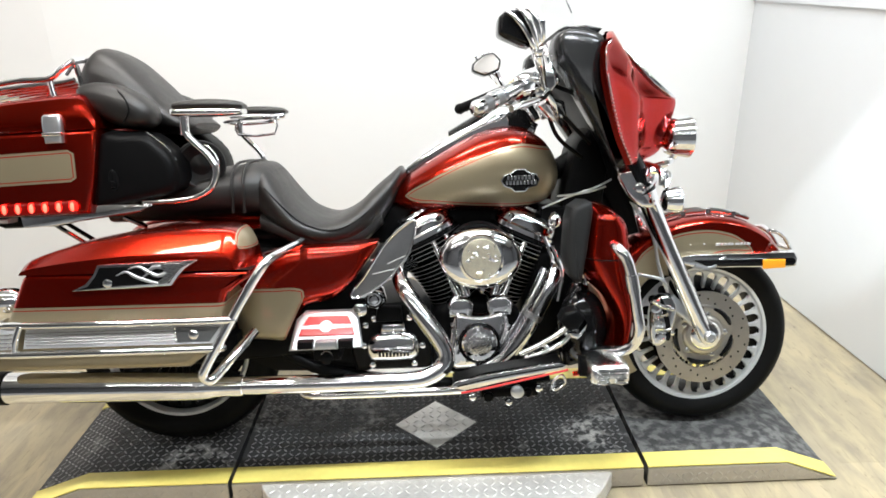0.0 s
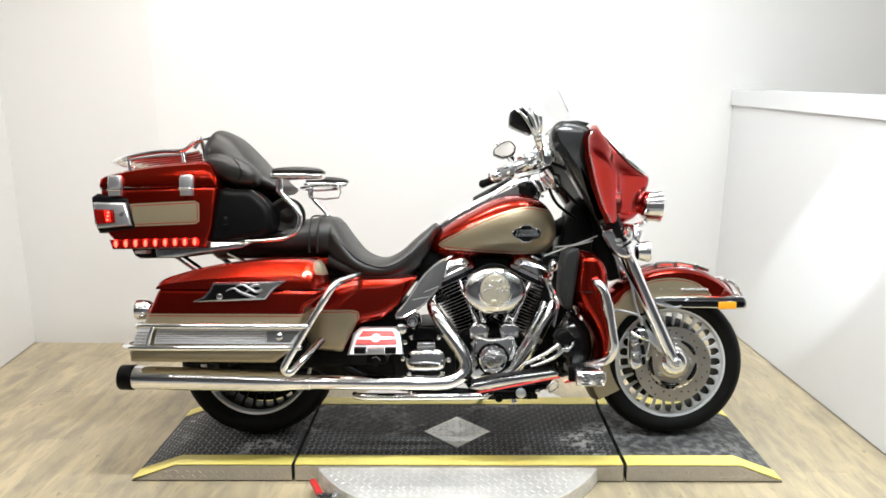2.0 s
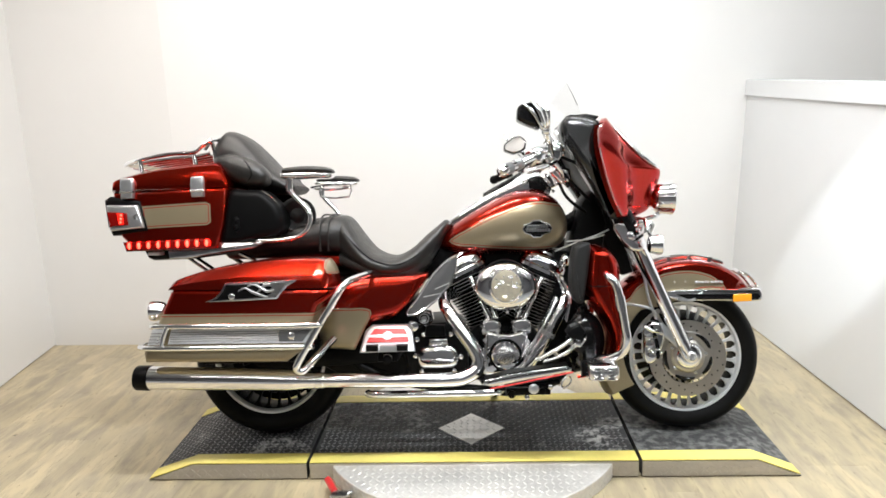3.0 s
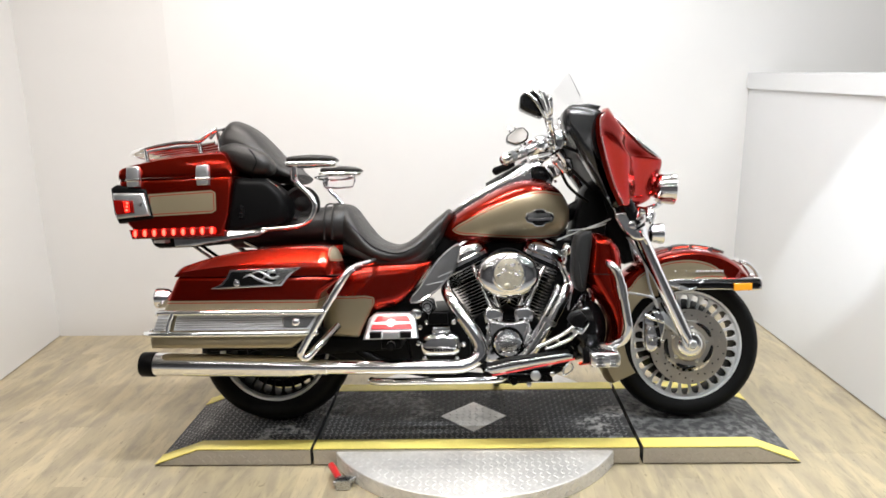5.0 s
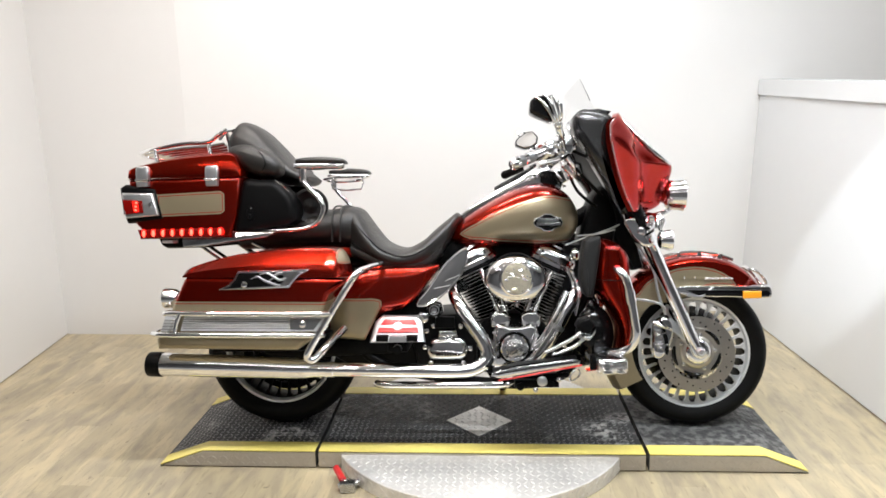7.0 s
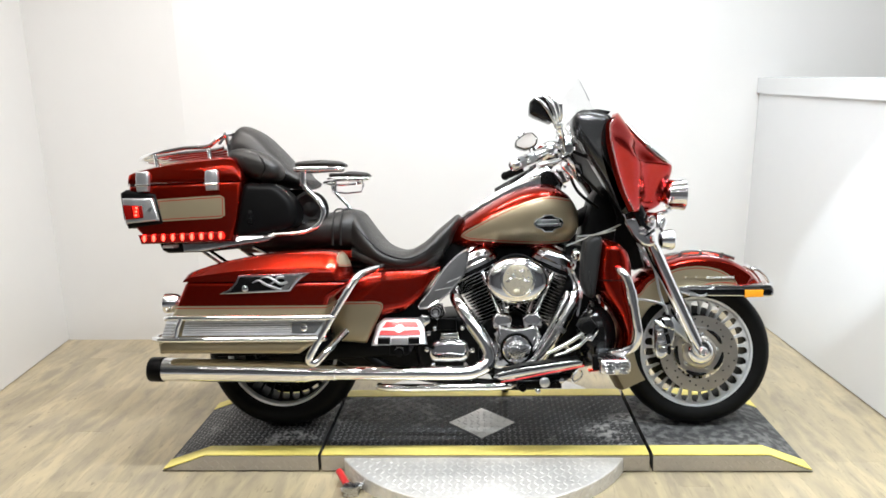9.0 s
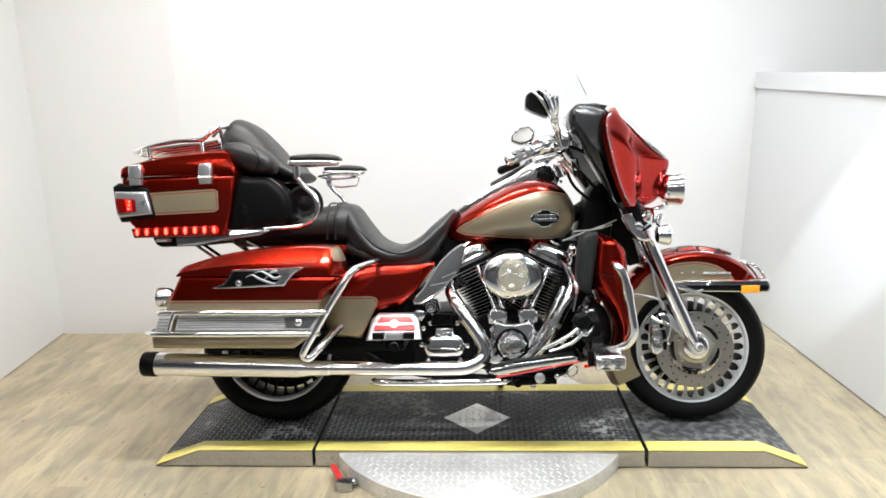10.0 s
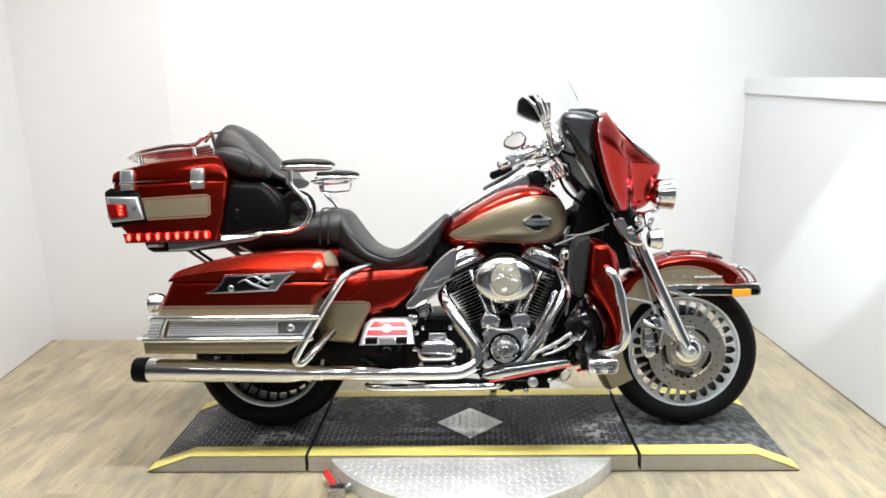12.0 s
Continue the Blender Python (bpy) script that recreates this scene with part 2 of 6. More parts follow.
def wood(m, pale, grey, dark):
    """Weathered boards: soft streaks along the grain between a yellow and a grey tone, with small dark marks."""
    nt = m.node_tree
    tc = nt.nodes.new("ShaderNodeTexCoord")
    ge = nt.nodes.new("ShaderNodeNewGeometry")
    oi = nt.nodes.new("ShaderNodeObjectInfo")

    def noise(stretch, detail, low, high, rough=0.55):
        mp = nt.nodes.new("ShaderNodeMapping")
        mp.inputs["Scale"].default_value = stretch
        nt.links.new(ge.outputs["Position"], mp.inputs["Vector"])
        n = nt.nodes.new("ShaderNodeTexNoise")
        n.inputs["Scale"].default_value, n.inputs["Detail"].default_value, n.inputs["Roughness"].default_value = 1.0, detail, rough
        n.inputs["Distortion"].default_value = 0.4
        nt.links.new(mp.outputs[0], n.inputs["Vector"])
        r = nt.nodes.new("ShaderNodeMapRange")
        r.inputs["From Min"].default_value, r.inputs["From Max"].default_value = low, high
        nt.links.new(n.outputs["Fac"], r.inputs["Value"])
        return r.outputs[0]

    def mix(fac, a, b):
        x = nt.nodes.new("ShaderNodeMix")
        x.data_type = "RGBA"
        nt.links.new(fac, x.inputs["Factor"])
        for k, c in (("A", a), ("B", b)):
            if isinstance(c, tuple):
                x.inputs[k].default_value = (*c, 1)
            else:
                nt.links.new(c, x.inputs[k])
        return x.outputs["Result"]

    streak = noise((19, 4.6, 1), 5, 0.38, 0.62)
    patch = noise((6, 2.4, 1), 4, 0.42, 0.80)
    fine = noise((90, 12, 1), 5, 0.56, 0.80)
    spots = noise((34, 22, 1), 3, 0.68, 0.76)
    col = mix(streak, pale, grey)
    col = mix(patch, col, tuple(0.55 * p + 0.45 * g for p, g in zip(pale, grey)))
    col = mix(fine, col, tuple(0.72 * g for g in grey))
    col = mix(spots, col, dark)
    k = nt.nodes.new("ShaderNodeMath")
    k.operation = "MULTIPLY_ADD"
    nt.links.new(oi.outputs["Random"], k.inputs[0])
    k.inputs[1].default_value, k.inputs[2].default_value = 0.28, 0.86
    sc = nt.nodes.new("ShaderNodeVectorMath")
    sc.operation = "SCALE"
    nt.links.new(col, sc.inputs[0])
    nt.links.new(k.outputs[0], sc.inputs["Scale"])
    nt.links.new(sc.outputs[0], nt.nodes["Principled BSDF"].inputs["Base Color"])


wood(M_WOOD, (0.468, 0.390, 0.246), (0.305, 0.258, 0.185), (0.15, 0.12, 0.085))
scuffed(M_DECK, (0.040, 0.040, 0.041), (0.66, 0.65, 0.63), 3.4, 0.55, 0.76)
scuffed(M_LUG, (0.27, 0.27, 0.274), (0.60, 0.585, 0.56), 3.4, 0.53, 0.74)
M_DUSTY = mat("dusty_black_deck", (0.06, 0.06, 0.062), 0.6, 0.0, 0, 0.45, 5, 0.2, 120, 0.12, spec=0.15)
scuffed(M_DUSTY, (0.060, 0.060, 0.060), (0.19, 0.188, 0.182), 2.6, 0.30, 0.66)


# ---- shapes: each gives (vertices, faces) ----
def crom(pts, n=5, closed=False):
    """A smooth curve through the points."""
    p = [Vector(q) for q in pts]
    k = len(p)
    out = []
    for i in range(k if closed else k - 1):
        a, b, c, d = (p[(i + j) % k] if closed else p[min(max(i + j, 0), k - 1)] for j in (-1, 0, 1, 2))
        for s in range(n):
            t = s / n
            out.append(0.5 * ((2 * b) + (c - a) * t + (2 * a - 5 * b + 4 * c - d) * t * t + (3 * b - a - 3 * c + d) * t ** 3))
    if not closed:
        out.append(p[-1])
    return out


def loft(rings, caps=True, closed=False):
    n = len(rings[0])
    v = [tuple(q) for r in rings for q in r]
    f = []
    m = len(rings)
    for i in range(m if closed else m - 1):
        a, b = i * n, ((i + 1) % m) * n
        f += [(a + j, a + (j + 1) % n, b + (j + 1) % n, b + j) for j in range(n)]
    if caps and not closed:
        f += [tuple(reversed(range(n))), tuple(range((m - 1) * n, m * n))]
    return v, f


def inset2(poly, d):
    k = len(poly)
    area = sum(poly[i][0] * poly[(i + 1) % k][1] - poly[(i + 1) % k][0] * poly[i][1] for i in range(k))
    sign = 1 if area > 0 else -1
    out = []
    for i in range(k):
        a, b, c = poly[i - 1], poly[i], poly[(i + 1) % k]
        e1, e2 = Vector((b[0] - a[0], b[1] - a[1])), Vector((c[0] - b[0], c[1] - b[1]))
        e1 = e1.normalized() if e1.length > 1e-9 else e2.normalized()
        e2 = e2.normalized() if e2.length > 1e-9 else e1
        nrm = Vector((-(e1.y + e2.y), e1.x + e2.x)) * sign
        if nrm.length < 1e-6:
            nrm = Vector((-e1.y, e1.x)) * sign
        nrm.normalize()
        co = max(0.5, nrm.dot(Vector((-e1.y, e1.x)) * sign))
        out.append((b[0] + nrm.x * d / co, b[1] + nrm.y * d / co))
    return out


def slab(poly, y0, y1, r=0.008, n=3, curve=0, plane="xz"):
    """A plate of the outline (x, z) between y0 and y1, with rounded rims; curve: points added between corners."""
    if curve:
        poly = [(q.x, q.y) for q in crom([(x, z, 0) for x, z in poly], curve, True)]
    r = min(r, abs(y1 - y0) / 2 - 1e-5)
    s = 1 if y1 > y0 else -1
    rings = []
    for side in (0, 1):
        for k in range(n + 1):
            a = math.pi / 2 * (k if side == 0 else n - k) / n
            ins, dy = r * (1 - math.sin(a)), r * (1 - math.cos(a))
            y = y0 + s * dy if side == 0 else y1 - s * dy
            ring = inset2(poly, ins) if ins > 1e-7 else poly
            if plane == "xz":
                rings.append([(x, y, z) for x, z in ring])
            elif plane == "xy":
                rings.append([(x, z, y) for x, z in ring])
            else:
                rings.append([(y, x, z) for x, z in ring])
    return loft(rings)


def box(x0, x1, y0, y1, z0, z1, r=0.003):
    return slab([(x0, z0), (x1, z0), (x1, z1), (x0, z1)], y0, y1, r, 2)


def tube(pts, r, seg=10, n=5, closed=False, smooth=True):
    """A round bar along the points; r: one radius or one for each point."""
    path = crom(pts, n, closed) if smooth else [Vector(p) for p in pts]
    k = len(path)
    if not isinstance(r, (int, float)):
        rr = []
        for i in range(k):
            t = i / (k - 1) * (len(r) - 1)
            j = min(int(t), len(r) - 2)
            rr.append(r[j] + (r[j + 1] - r[j]) * (t - j))
    else:
        rr = [r] * k
    rings, u = [], None
    for i, p in enumerate(path):
        t = (path[(i + 1) % k] - path[i - 1]) if closed else (path[min(i + 1, k - 1)] - path[max(i - 1, 0)])
        t.normalize()
        if u is None:
            u = t.cross(Vector((0.31, 0.9, 0.3))).normalized()
        u = (u - t * u.dot(t)).normalized()
        w = t.cross(u)
        rings.append([p + rr[i] * (math.cos(a) * u + math.sin(a) * w) for a in (2 * math.pi * j / seg for j in range(seg))])
    return loft(rings, True, closed)


def rod(a, b, r, seg=12, chamfer=0.0):
    a, b = Vector(a), Vector(b)
    d = (b - a).normalized()
    if chamfer:
        return tube([a, a + d * chamfer, b - d * chamfer, b], [r - chamfer, r, r, r - chamfer], seg, 1, smooth=False)
    return tube([a, b], r, seg, 1, smooth=False)


def lathe(profile, centre, axis=(0, 1, 0), seg=32, closed=False):
    """A turned body: (radius, distance along the axis) round the centre."""
    ax = Vector(axis).normalized()
    u = ax.orthogonal().normalized()
    w = ax.cross(u)
    c = Vector(centre)
    rings = [[c + ax * h + max(r, 1e-4) * (math.cos(t) * u + math.sin(t) * w) for t in (2 * math.pi * j / seg for j in range(seg))] for r, h in profile]
    return loft(rings, not closed, closed)


def ball(c, r, seg=12):
    rx, ry, rz = (r, r, r) if isinstance(r, (int, float)) else r
    n = max(seg // 2, 4)
    rings = [[(c[0] + rx * math.sin(p) * math.cos(t), c[1] + ry * math.sin(p) * math.sin(t), c[2] - rz * math.cos(p))
              for t in (2 * math.pi * j / seg for j in range(seg))] for p in (math.pi * (i + 0.02) / (n + 0.04) for i in range(n + 1))]
    return loft(rings)


def oval(x, y, z, hy, up, down, e=2.3, n=24):
    """A rounded section across the machine at x."""
    out = []
    for j in range(n):
        t = 2 * math.pi * j / n
        c, s = math.cos(t), math.sin(t)
        out.append((x, y + hy * abs(c) ** (2 / e) * (1 if c > 0 else -1), z + (up if s > 0 else down) * abs(s) ** (2 / e) * (1 if s > 0 else -1)))
    return out


def body(sections, e=2.3, n=28, sub=3, y=0.0):
    """A smooth body through sections of (x, bottom, top, half width)."""
    st = [(q.x, q.y, q.z) for q in crom([s[:3] for s in sections], sub)]
    hw = [q.x for q in crom([(s[3], 0, 0) for s in sections], sub)]
    return loft([oval(x, y, (a + b) / 2, max(h, 0.002), (b - a) / 2, (b - a) / 2, e, n) for (x, a, b), h in zip(st, hw)])


def blade_line(z, xl, xr, y0, y1, e=2.6, n=30):
    """A level line round the outside of an upright blade."""
    out = []
    for j in range(n + 1):
        t = math.pi * j / n
        c, q = math.cos(t), math.sin(t)
        out.append(((xl + xr) / 2 + (xr - xl) / 2 * abs(c) ** (2 / e) * (1 if c > 0 else -1), y0 + (y1 - y0) * q ** (2 / e), z))
    return out


def blade(rows, y0, y1, e=2.6):
    """A smooth upright panel through rows of (height, rear edge, front edge), bulging from y0 to y1."""
    st = crom(rows, 4)
    m = len(st) - 1
    rings = []
    for k, q in enumerate(st):
        full = min(1.0, 0.45 + 3.0 * min(k, m - k) / m)
        rings.append(blade_line(q.x, q.y, q.z, y0, y0 + (y1 - y0) * full, e))
    return loft(rings)


def wing_panel(rows, y0, y1, e=2.6):
    """A smooth side panel through rows of (x, lower edge, upper edge), bulging from y0 to y1."""
    v, f = blade(rows, y0, y1, e)
    return [(z, y, x) for x, y, z in v], f


def mirrored(shape):
    v, f = shape
    return [(x, -y, z) for x, y, z in v], [tuple(reversed(q)) for q in f]


def flip(shape, s):
    return shape if s < 0 else mirrored(shape)


def mesh_of(name, shapes, material, angle=38):
    if isinstance(shapes, tuple):
        shapes = [shapes]
    v, f = [], []
    for sv, sf in shapes:
        k = len(v)
        v += [tuple(q) for q in sv]
        f += [tuple(i + k for i in q) for q in sf]
    me = bpy.data.meshes.new(name)
    me.from_pydata(v, [], f)
    bm = bmesh.new()
    bm.from_mesh(me)
    bmesh.ops.recalc_face_normals(bm, faces=bm.faces)
    bm.to_mesh(me)
    bm.free()
    me.materials.append(material)
    me.polygons.foreach_set("use_smooth", [True] * len(me.polygons))
    me.set_sharp_from_angle(angle=radians(angle))
    return me


def part(name, shapes, material, parent, label="", angle=38):
    ob = new(name, mesh_of(name, shapes, material, angle))
    ob.parent = parent
    return tagged(ob, label) if label else ob


def thing(name, label, category, m=None, group="", kind=""):
    ob = new(name)
    ob.empty_display_size = 0.1
    if m is not None:
        ob.matrix_basis = m
    return tagged(ob, label, category, group, kind)


def setting(name, shapes, material, label, category):
    return tagged(new(name, mesh_of(name, shapes, material)), label, category, kind="structure")


def wall_between(a, b, z0, z1, thick):
    """An upright wall whose inner face runs from a to b on plan; thick: to the right of that way."""
    (ax, ay), (bx, by) = a, b
    d = Vector((bx - ax, by - ay)).normalized()
    nx, ny = d.y * thick, -d.x * thick
    base = [(ax, ay), (bx, by), (bx + nx, by + ny), (ax + nx, ay + ny)]
    return loft([[(x, y, z0) for x, y in base], [(x, y, z1) for x, y in base]])


def sloped(shape):
    """The partition's top falls gently towards the open side of the booth, and its foot stands in a little."""
    return [(x - 0.026 + 0.027 * z, y, z - (0.032 * (1.68 - y) if z > 0.5 else 0)) for x, y, z in shape[0]], shape[1]


# ---- the booth ----
CORNER_L, KINK, CORNER_R = (-2.453, 1.222), (-1.62, 1.205), (1.60, 1.68)
floor = setting("floor", box(-4.2, 4.2, -1.34, 3.2, -0.1, -0.004, 0.001), M_GAP, "pale weathered oak plank floor of the booth", "floor")
# Unseen floor in front, grey so that the chrome reflects and catches neutral light.
setting("floor_shop", box(-4.2, 4.2, -5.2, -1.345, -0.1, -0.002, 0.001), M_UNSEEN_FLOOR, "plain grey floor out of view, added for neutral reflections", "floor")
setting("wall_left", wall_between((-2.22, -0.52), CORNER_L, 0.005, CEILING, -0.1), M_WALL, "plain white painted side wall", "wall")
setting("wall_back_return", wall_between(CORNER_L, KINK, 0, CEILING, -0.1), M_WALL, "plain white painted wall return", "wall")
setting("wall_back", wall_between(KINK, (4.1, 2.05), 0, CEILING, -0.1), M_WALL, "plain white painted wall behind the motorcycle", "wall")
setting("wall_right", sloped(wall_between(CORNER_R, (1.649, -0.45), 0.007, 1.305, -0.12)), M_PANEL, "glossy white half-height partition wall", "wall")
setting("trim", sloped(wall_between((1.585, 1.675), (1.634, -0.46), 1.305, 1.392, -0.15)), M_PANEL, "white cap board along the half-height partition", "trim")
# Unseen walls and ceiling close the room; their tones set fill and reflections.
setting("wall_far_left", box(-4.3, -4.2, -5.2, 3.2, 0, CEILING, 0.001), M_REAR, "plain grey wall out of view, added to close the room", "wall")
setting("wall_far_right", box(4.2, 4.3, -5.2, 3.2, 0, CEILING, 0.001), M_REAR, "plain grey wall out of view, added to close the room", "wall")
setting("wall_front", box(-4.2, 4.2, -5.3, -5.2, 0, CEILING, 0.001), M_REAR, "plain grey wall out of view, added to close the room", "wall")
setting("wall_behind", box(-4.2, 4.2, 3.2, 3.3, 0, CEILING, 0.001), M_REAR, "plain grey wall out of view, added to close the room", "wall")
setting("ceiling", box(-4.3, 4.3, -5.3, 3.3, CEILING, CEILING + 0.1, 0.001), M_CEIL, "plain painted ceiling", "ceiling")


def ceiling_light(x, y, lx, ly, share, tint):
    t = thing("ceiling_light", "long white ceiling light with a glowing diffuser", "ceiling light", pose(x, y, CEILING), "ceiling lights")
    part("housing", box(-lx / 2 - 0.02, lx / 2 + 0.02, -ly / 2 - 0.02, ly / 2 + 0.02, -0.05, 0, 0.004), M_HOUSING, t)
    part("diffuser", box(-lx / 2, lx / 2, -ly / 2, ly / 2, -0.058, -0.051, 0.002), M_DIFF, t)
    d = bpy.data.lights.new("ceiling_lamp", "AREA")
    d.shape, d.size, d.size_y, d.energy, d.color = "RECTANGLE", lx, ly, LAMP_POWER * share, tint
    o = new("ceiling_lamp", d)
    o.matrix_basis = pose(x, y, CEILING - 0.065)


for row in LAMPS:
    ceiling_light(*row)

# an unseen spot lamp, added to throw the bright patch on the partition
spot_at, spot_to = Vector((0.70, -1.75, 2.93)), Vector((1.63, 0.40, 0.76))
spot_fix = thing("spot_light", "small white spot lamp, unseen, added for the patch on the partition", "spot lamp", pose(spot_at.x, spot_at.y, CEILING))
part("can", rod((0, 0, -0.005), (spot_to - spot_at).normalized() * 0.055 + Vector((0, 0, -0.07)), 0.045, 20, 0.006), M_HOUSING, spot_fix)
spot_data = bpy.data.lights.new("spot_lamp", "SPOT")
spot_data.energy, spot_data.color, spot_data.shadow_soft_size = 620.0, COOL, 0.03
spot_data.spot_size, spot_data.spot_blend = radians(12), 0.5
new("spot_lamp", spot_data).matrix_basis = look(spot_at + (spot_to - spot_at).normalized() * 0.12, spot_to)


# ---- the lift platform ----
DECK = 0.064
FRONT, BACK = -0.258, 0.315
STRIPE = 0.066


def lug_field(inside, x0, x1, y0, y1, top, step=0.021, rnd=None):
    """Raised lens-shaped tread lugs in alternating directions, where inside(x, y) gives the ground height of the sheet, or None."""
    v, f = [], []
    i = 0
    y = y0 + step / 2
    while y < y1:
        j = 0
        x = x0 + step / 2
        while x < x1:
            h = inside(x, y)
            if h is not None:
                a = math.radians(45 if (i + j) % 2 else -45)
                c, s = math.cos(a), math.sin(a)
                k = len(v)
                for lx, ly, lz in ((-0.012, 0, 0), (0, -0.0036, 0), (0.012, 0, 0), (0, 0.0036, 0), (-0.006, 0, top), (0.006, 0, top)):
                    px, py = x + lx * c - ly * s, y + lx * s + ly * c
                    hh = inside(px, py)
                    v.append((px, py, (h if hh is None else hh) + lz))
                f += [(k, k + 1, k + 4), (k + 1, k + 5, k + 4), (k + 1, k + 2, k + 5), (k + 2, k + 3, k + 5), (k + 3, k + 4, k + 5), (k + 3, k, k + 4)]
            x += step
            j += 1
        y += step
        i += 1
    return v, f


def deck_height(x):
    """The top of the platform, with a ramp at both ends."""
    if x < -1.045:
        return DECK - (DECK - 0.006) * (-1.045 - x) / 0.165
    if x > 0.985:
        return DECK - (DECK - 0.006) * (x - 0.985) / 0.15
    return DECK


def strip(xs, y0, y1, lift, low=None):
    """A sheet that follows the deck's top along xs; low: its underside, or a thin sheet."""
    rings = []
    for x in xs:
        t = deck_height(x) + lift
        b = t - 0.004 if low is None else low
        rings.append([(x, y0, b), (x, y1, b), (x, y1, t), (x, y0, t)])
    return loft(rings)


def plate_section(label, x0, x1, xs, holes=None, deck=M_DECK, relief=0.0022):
    t = thing("lift_platform_section", label, "lift platform", None, "platform sections")
    part("deck", strip(xs, FRONT + 0.002, BACK - 0.002, 0.0, 0.001), deck, t, "black tread plate deck, scuffed", 20)
    for name, y0, y1 in (("front_stripe", FRONT - 0.001, FRONT + STRIPE), ("rear_stripe", BACK - STRIPE, BACK + 0.001)):
        part("yellow_stripe", strip(xs, y0, y1, 0.003), M_YELLOW, t, "yellow painted safety edge", 20)
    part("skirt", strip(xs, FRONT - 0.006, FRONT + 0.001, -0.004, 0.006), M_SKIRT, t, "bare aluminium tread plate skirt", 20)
    tagged(part("tread_relief", lug_field(lambda x, y: deck_height(x) - 0.0005 if not (holes and holes(x, y)) else None, x0 + 0.01, x1 - 0.01, FRONT + STRIPE + 0.004, BACK - STRIPE - 0.004, relief), M_LUG if deck == M_DECK else deck, t), kind="stuff")
    v, f = lug_field(lambda x, y: 0.0 if y < deck_height(x) - 0.008 else None, x0 + 0.01, x1 - 0.01, 0.008, DECK - 0.004, 0.0018)
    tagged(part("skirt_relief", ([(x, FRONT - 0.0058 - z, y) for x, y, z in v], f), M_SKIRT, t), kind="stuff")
    return t


DIAMOND = (-0.026, 0.0, 0.131)
in_diamond = lambda x, y: abs(x - DIAMOND[0]) + abs(y - DIAMOND[1]) < DIAMOND[2] + 0.006
mid = plate_section("black middle platform section with a bare diamond patch", -0.612, 0.568, [-0.612, 0.568], in_diamond)
plate_section("black rear platform section with a sloped ramp end", -1.21, -0.624, [-1.21, -1.1275, -1.045, -0.624])
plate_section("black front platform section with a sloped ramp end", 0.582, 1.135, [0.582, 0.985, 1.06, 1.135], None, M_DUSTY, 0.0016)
dx, dy, dr = DIAMOND
part("diamond_patch", slab([(dx - dr, dy), (dx, dy - dr), (dx + dr, dy), (dx, dy + dr)], DECK - 0.002, DECK + 0.002, 0.001, 1, plane="xy"), M_PLATE, mid, "bare aluminium diamond patch", 20)
tagged(part("patch_relief", lug_field(lambda x, y: DECK + 0.0018 if abs(x - dx) + abs(y - dy) < dr - 0.012 else None, dx - dr, dx + dr, dy - dr, dy + dr, 0.0018, 0.026), M_PLATE, mid), kind="stuff")

DISC_R, DISC_Z = 0.572, 0.056
turntable = thing("turntable", "round bare aluminium tread plate turntable under the platform", "turntable")
part("plate", lathe([(DISC_R - 0.02, 0), (DISC_R, 0.001), (DISC_R, DISC_Z - 0.003), (DISC_R - 0.003, DISC_Z), (0.30, DISC_Z)], (dx, 0.01, 0.0), (0, 0, 1), 96), M_PLATE, turntable)
tagged(part("plate_relief", lug_field(lambda x, y: DISC_Z - 0.0003 if math.hypot(x - dx, y - 0.01) < DISC_R - 0.015 and y < FRONT - 0.01 else None, -0.6, 0.56, -0.57, FRONT - 0.008, 0.0016, 0.024), M_PLATE, turntable), kind="stuff")
rim_v, rim_f = lug_field(lambda x, y: 0.0, 0, 2.0, 0.004, DISC_Z - 0.004, 0.0018, 0.024)
tagged(part("rim_relief", ([(dx + (DISC_R + z) * math.cos(x / DISC_R + math.pi * 1.18), 0.01 + (DISC_R + z) * math.sin(x / DISC_R + math.pi * 1.18), y) for x, y, z in rim_v], rim_f), M_PLATE, turntable), kind="stuff")
lever = thing("locking_lever", "steel turntable lock with a red rubber grip", "lever", pose(-0.49, -0.36, 0.0))
part("grip", rod((-0.045, 0.035, 0.040), (-0.005, -0.035, 0.030), 0.012, 12, 0.003), M_REDPAD, lever, "red rubber grip")
part("clamp", [box(-0.012, 0.04, -0.07, -0.025, 0.0, 0.035, 0.006), rod((-0.02, -0.055, 0.02), (0.05, -0.04, 0.025), 0.009, 12, 0.002)], M_BRUSHED, lever, "grey steel clamp")
part("shaft", rod((0, -0.04, 0.03), (0.06, -0.02, 0.02), 0.007), M_BRUSHED, lever)


# ---- the motorcycle, in its own upright metres; it leans on its side stand ----
SIDES = (-1, 1)
LEANING = -10.0
bike = thing("motorcycle", "dark red and champagne touring motorcycle with chrome trim on its stand", "motorcycle", pose(0, 0, DECK, LEANING))
P = lambda name, shapes, material, parent=None, label="", angle=38: part(name, shapes, material, parent or bike, label, angle)


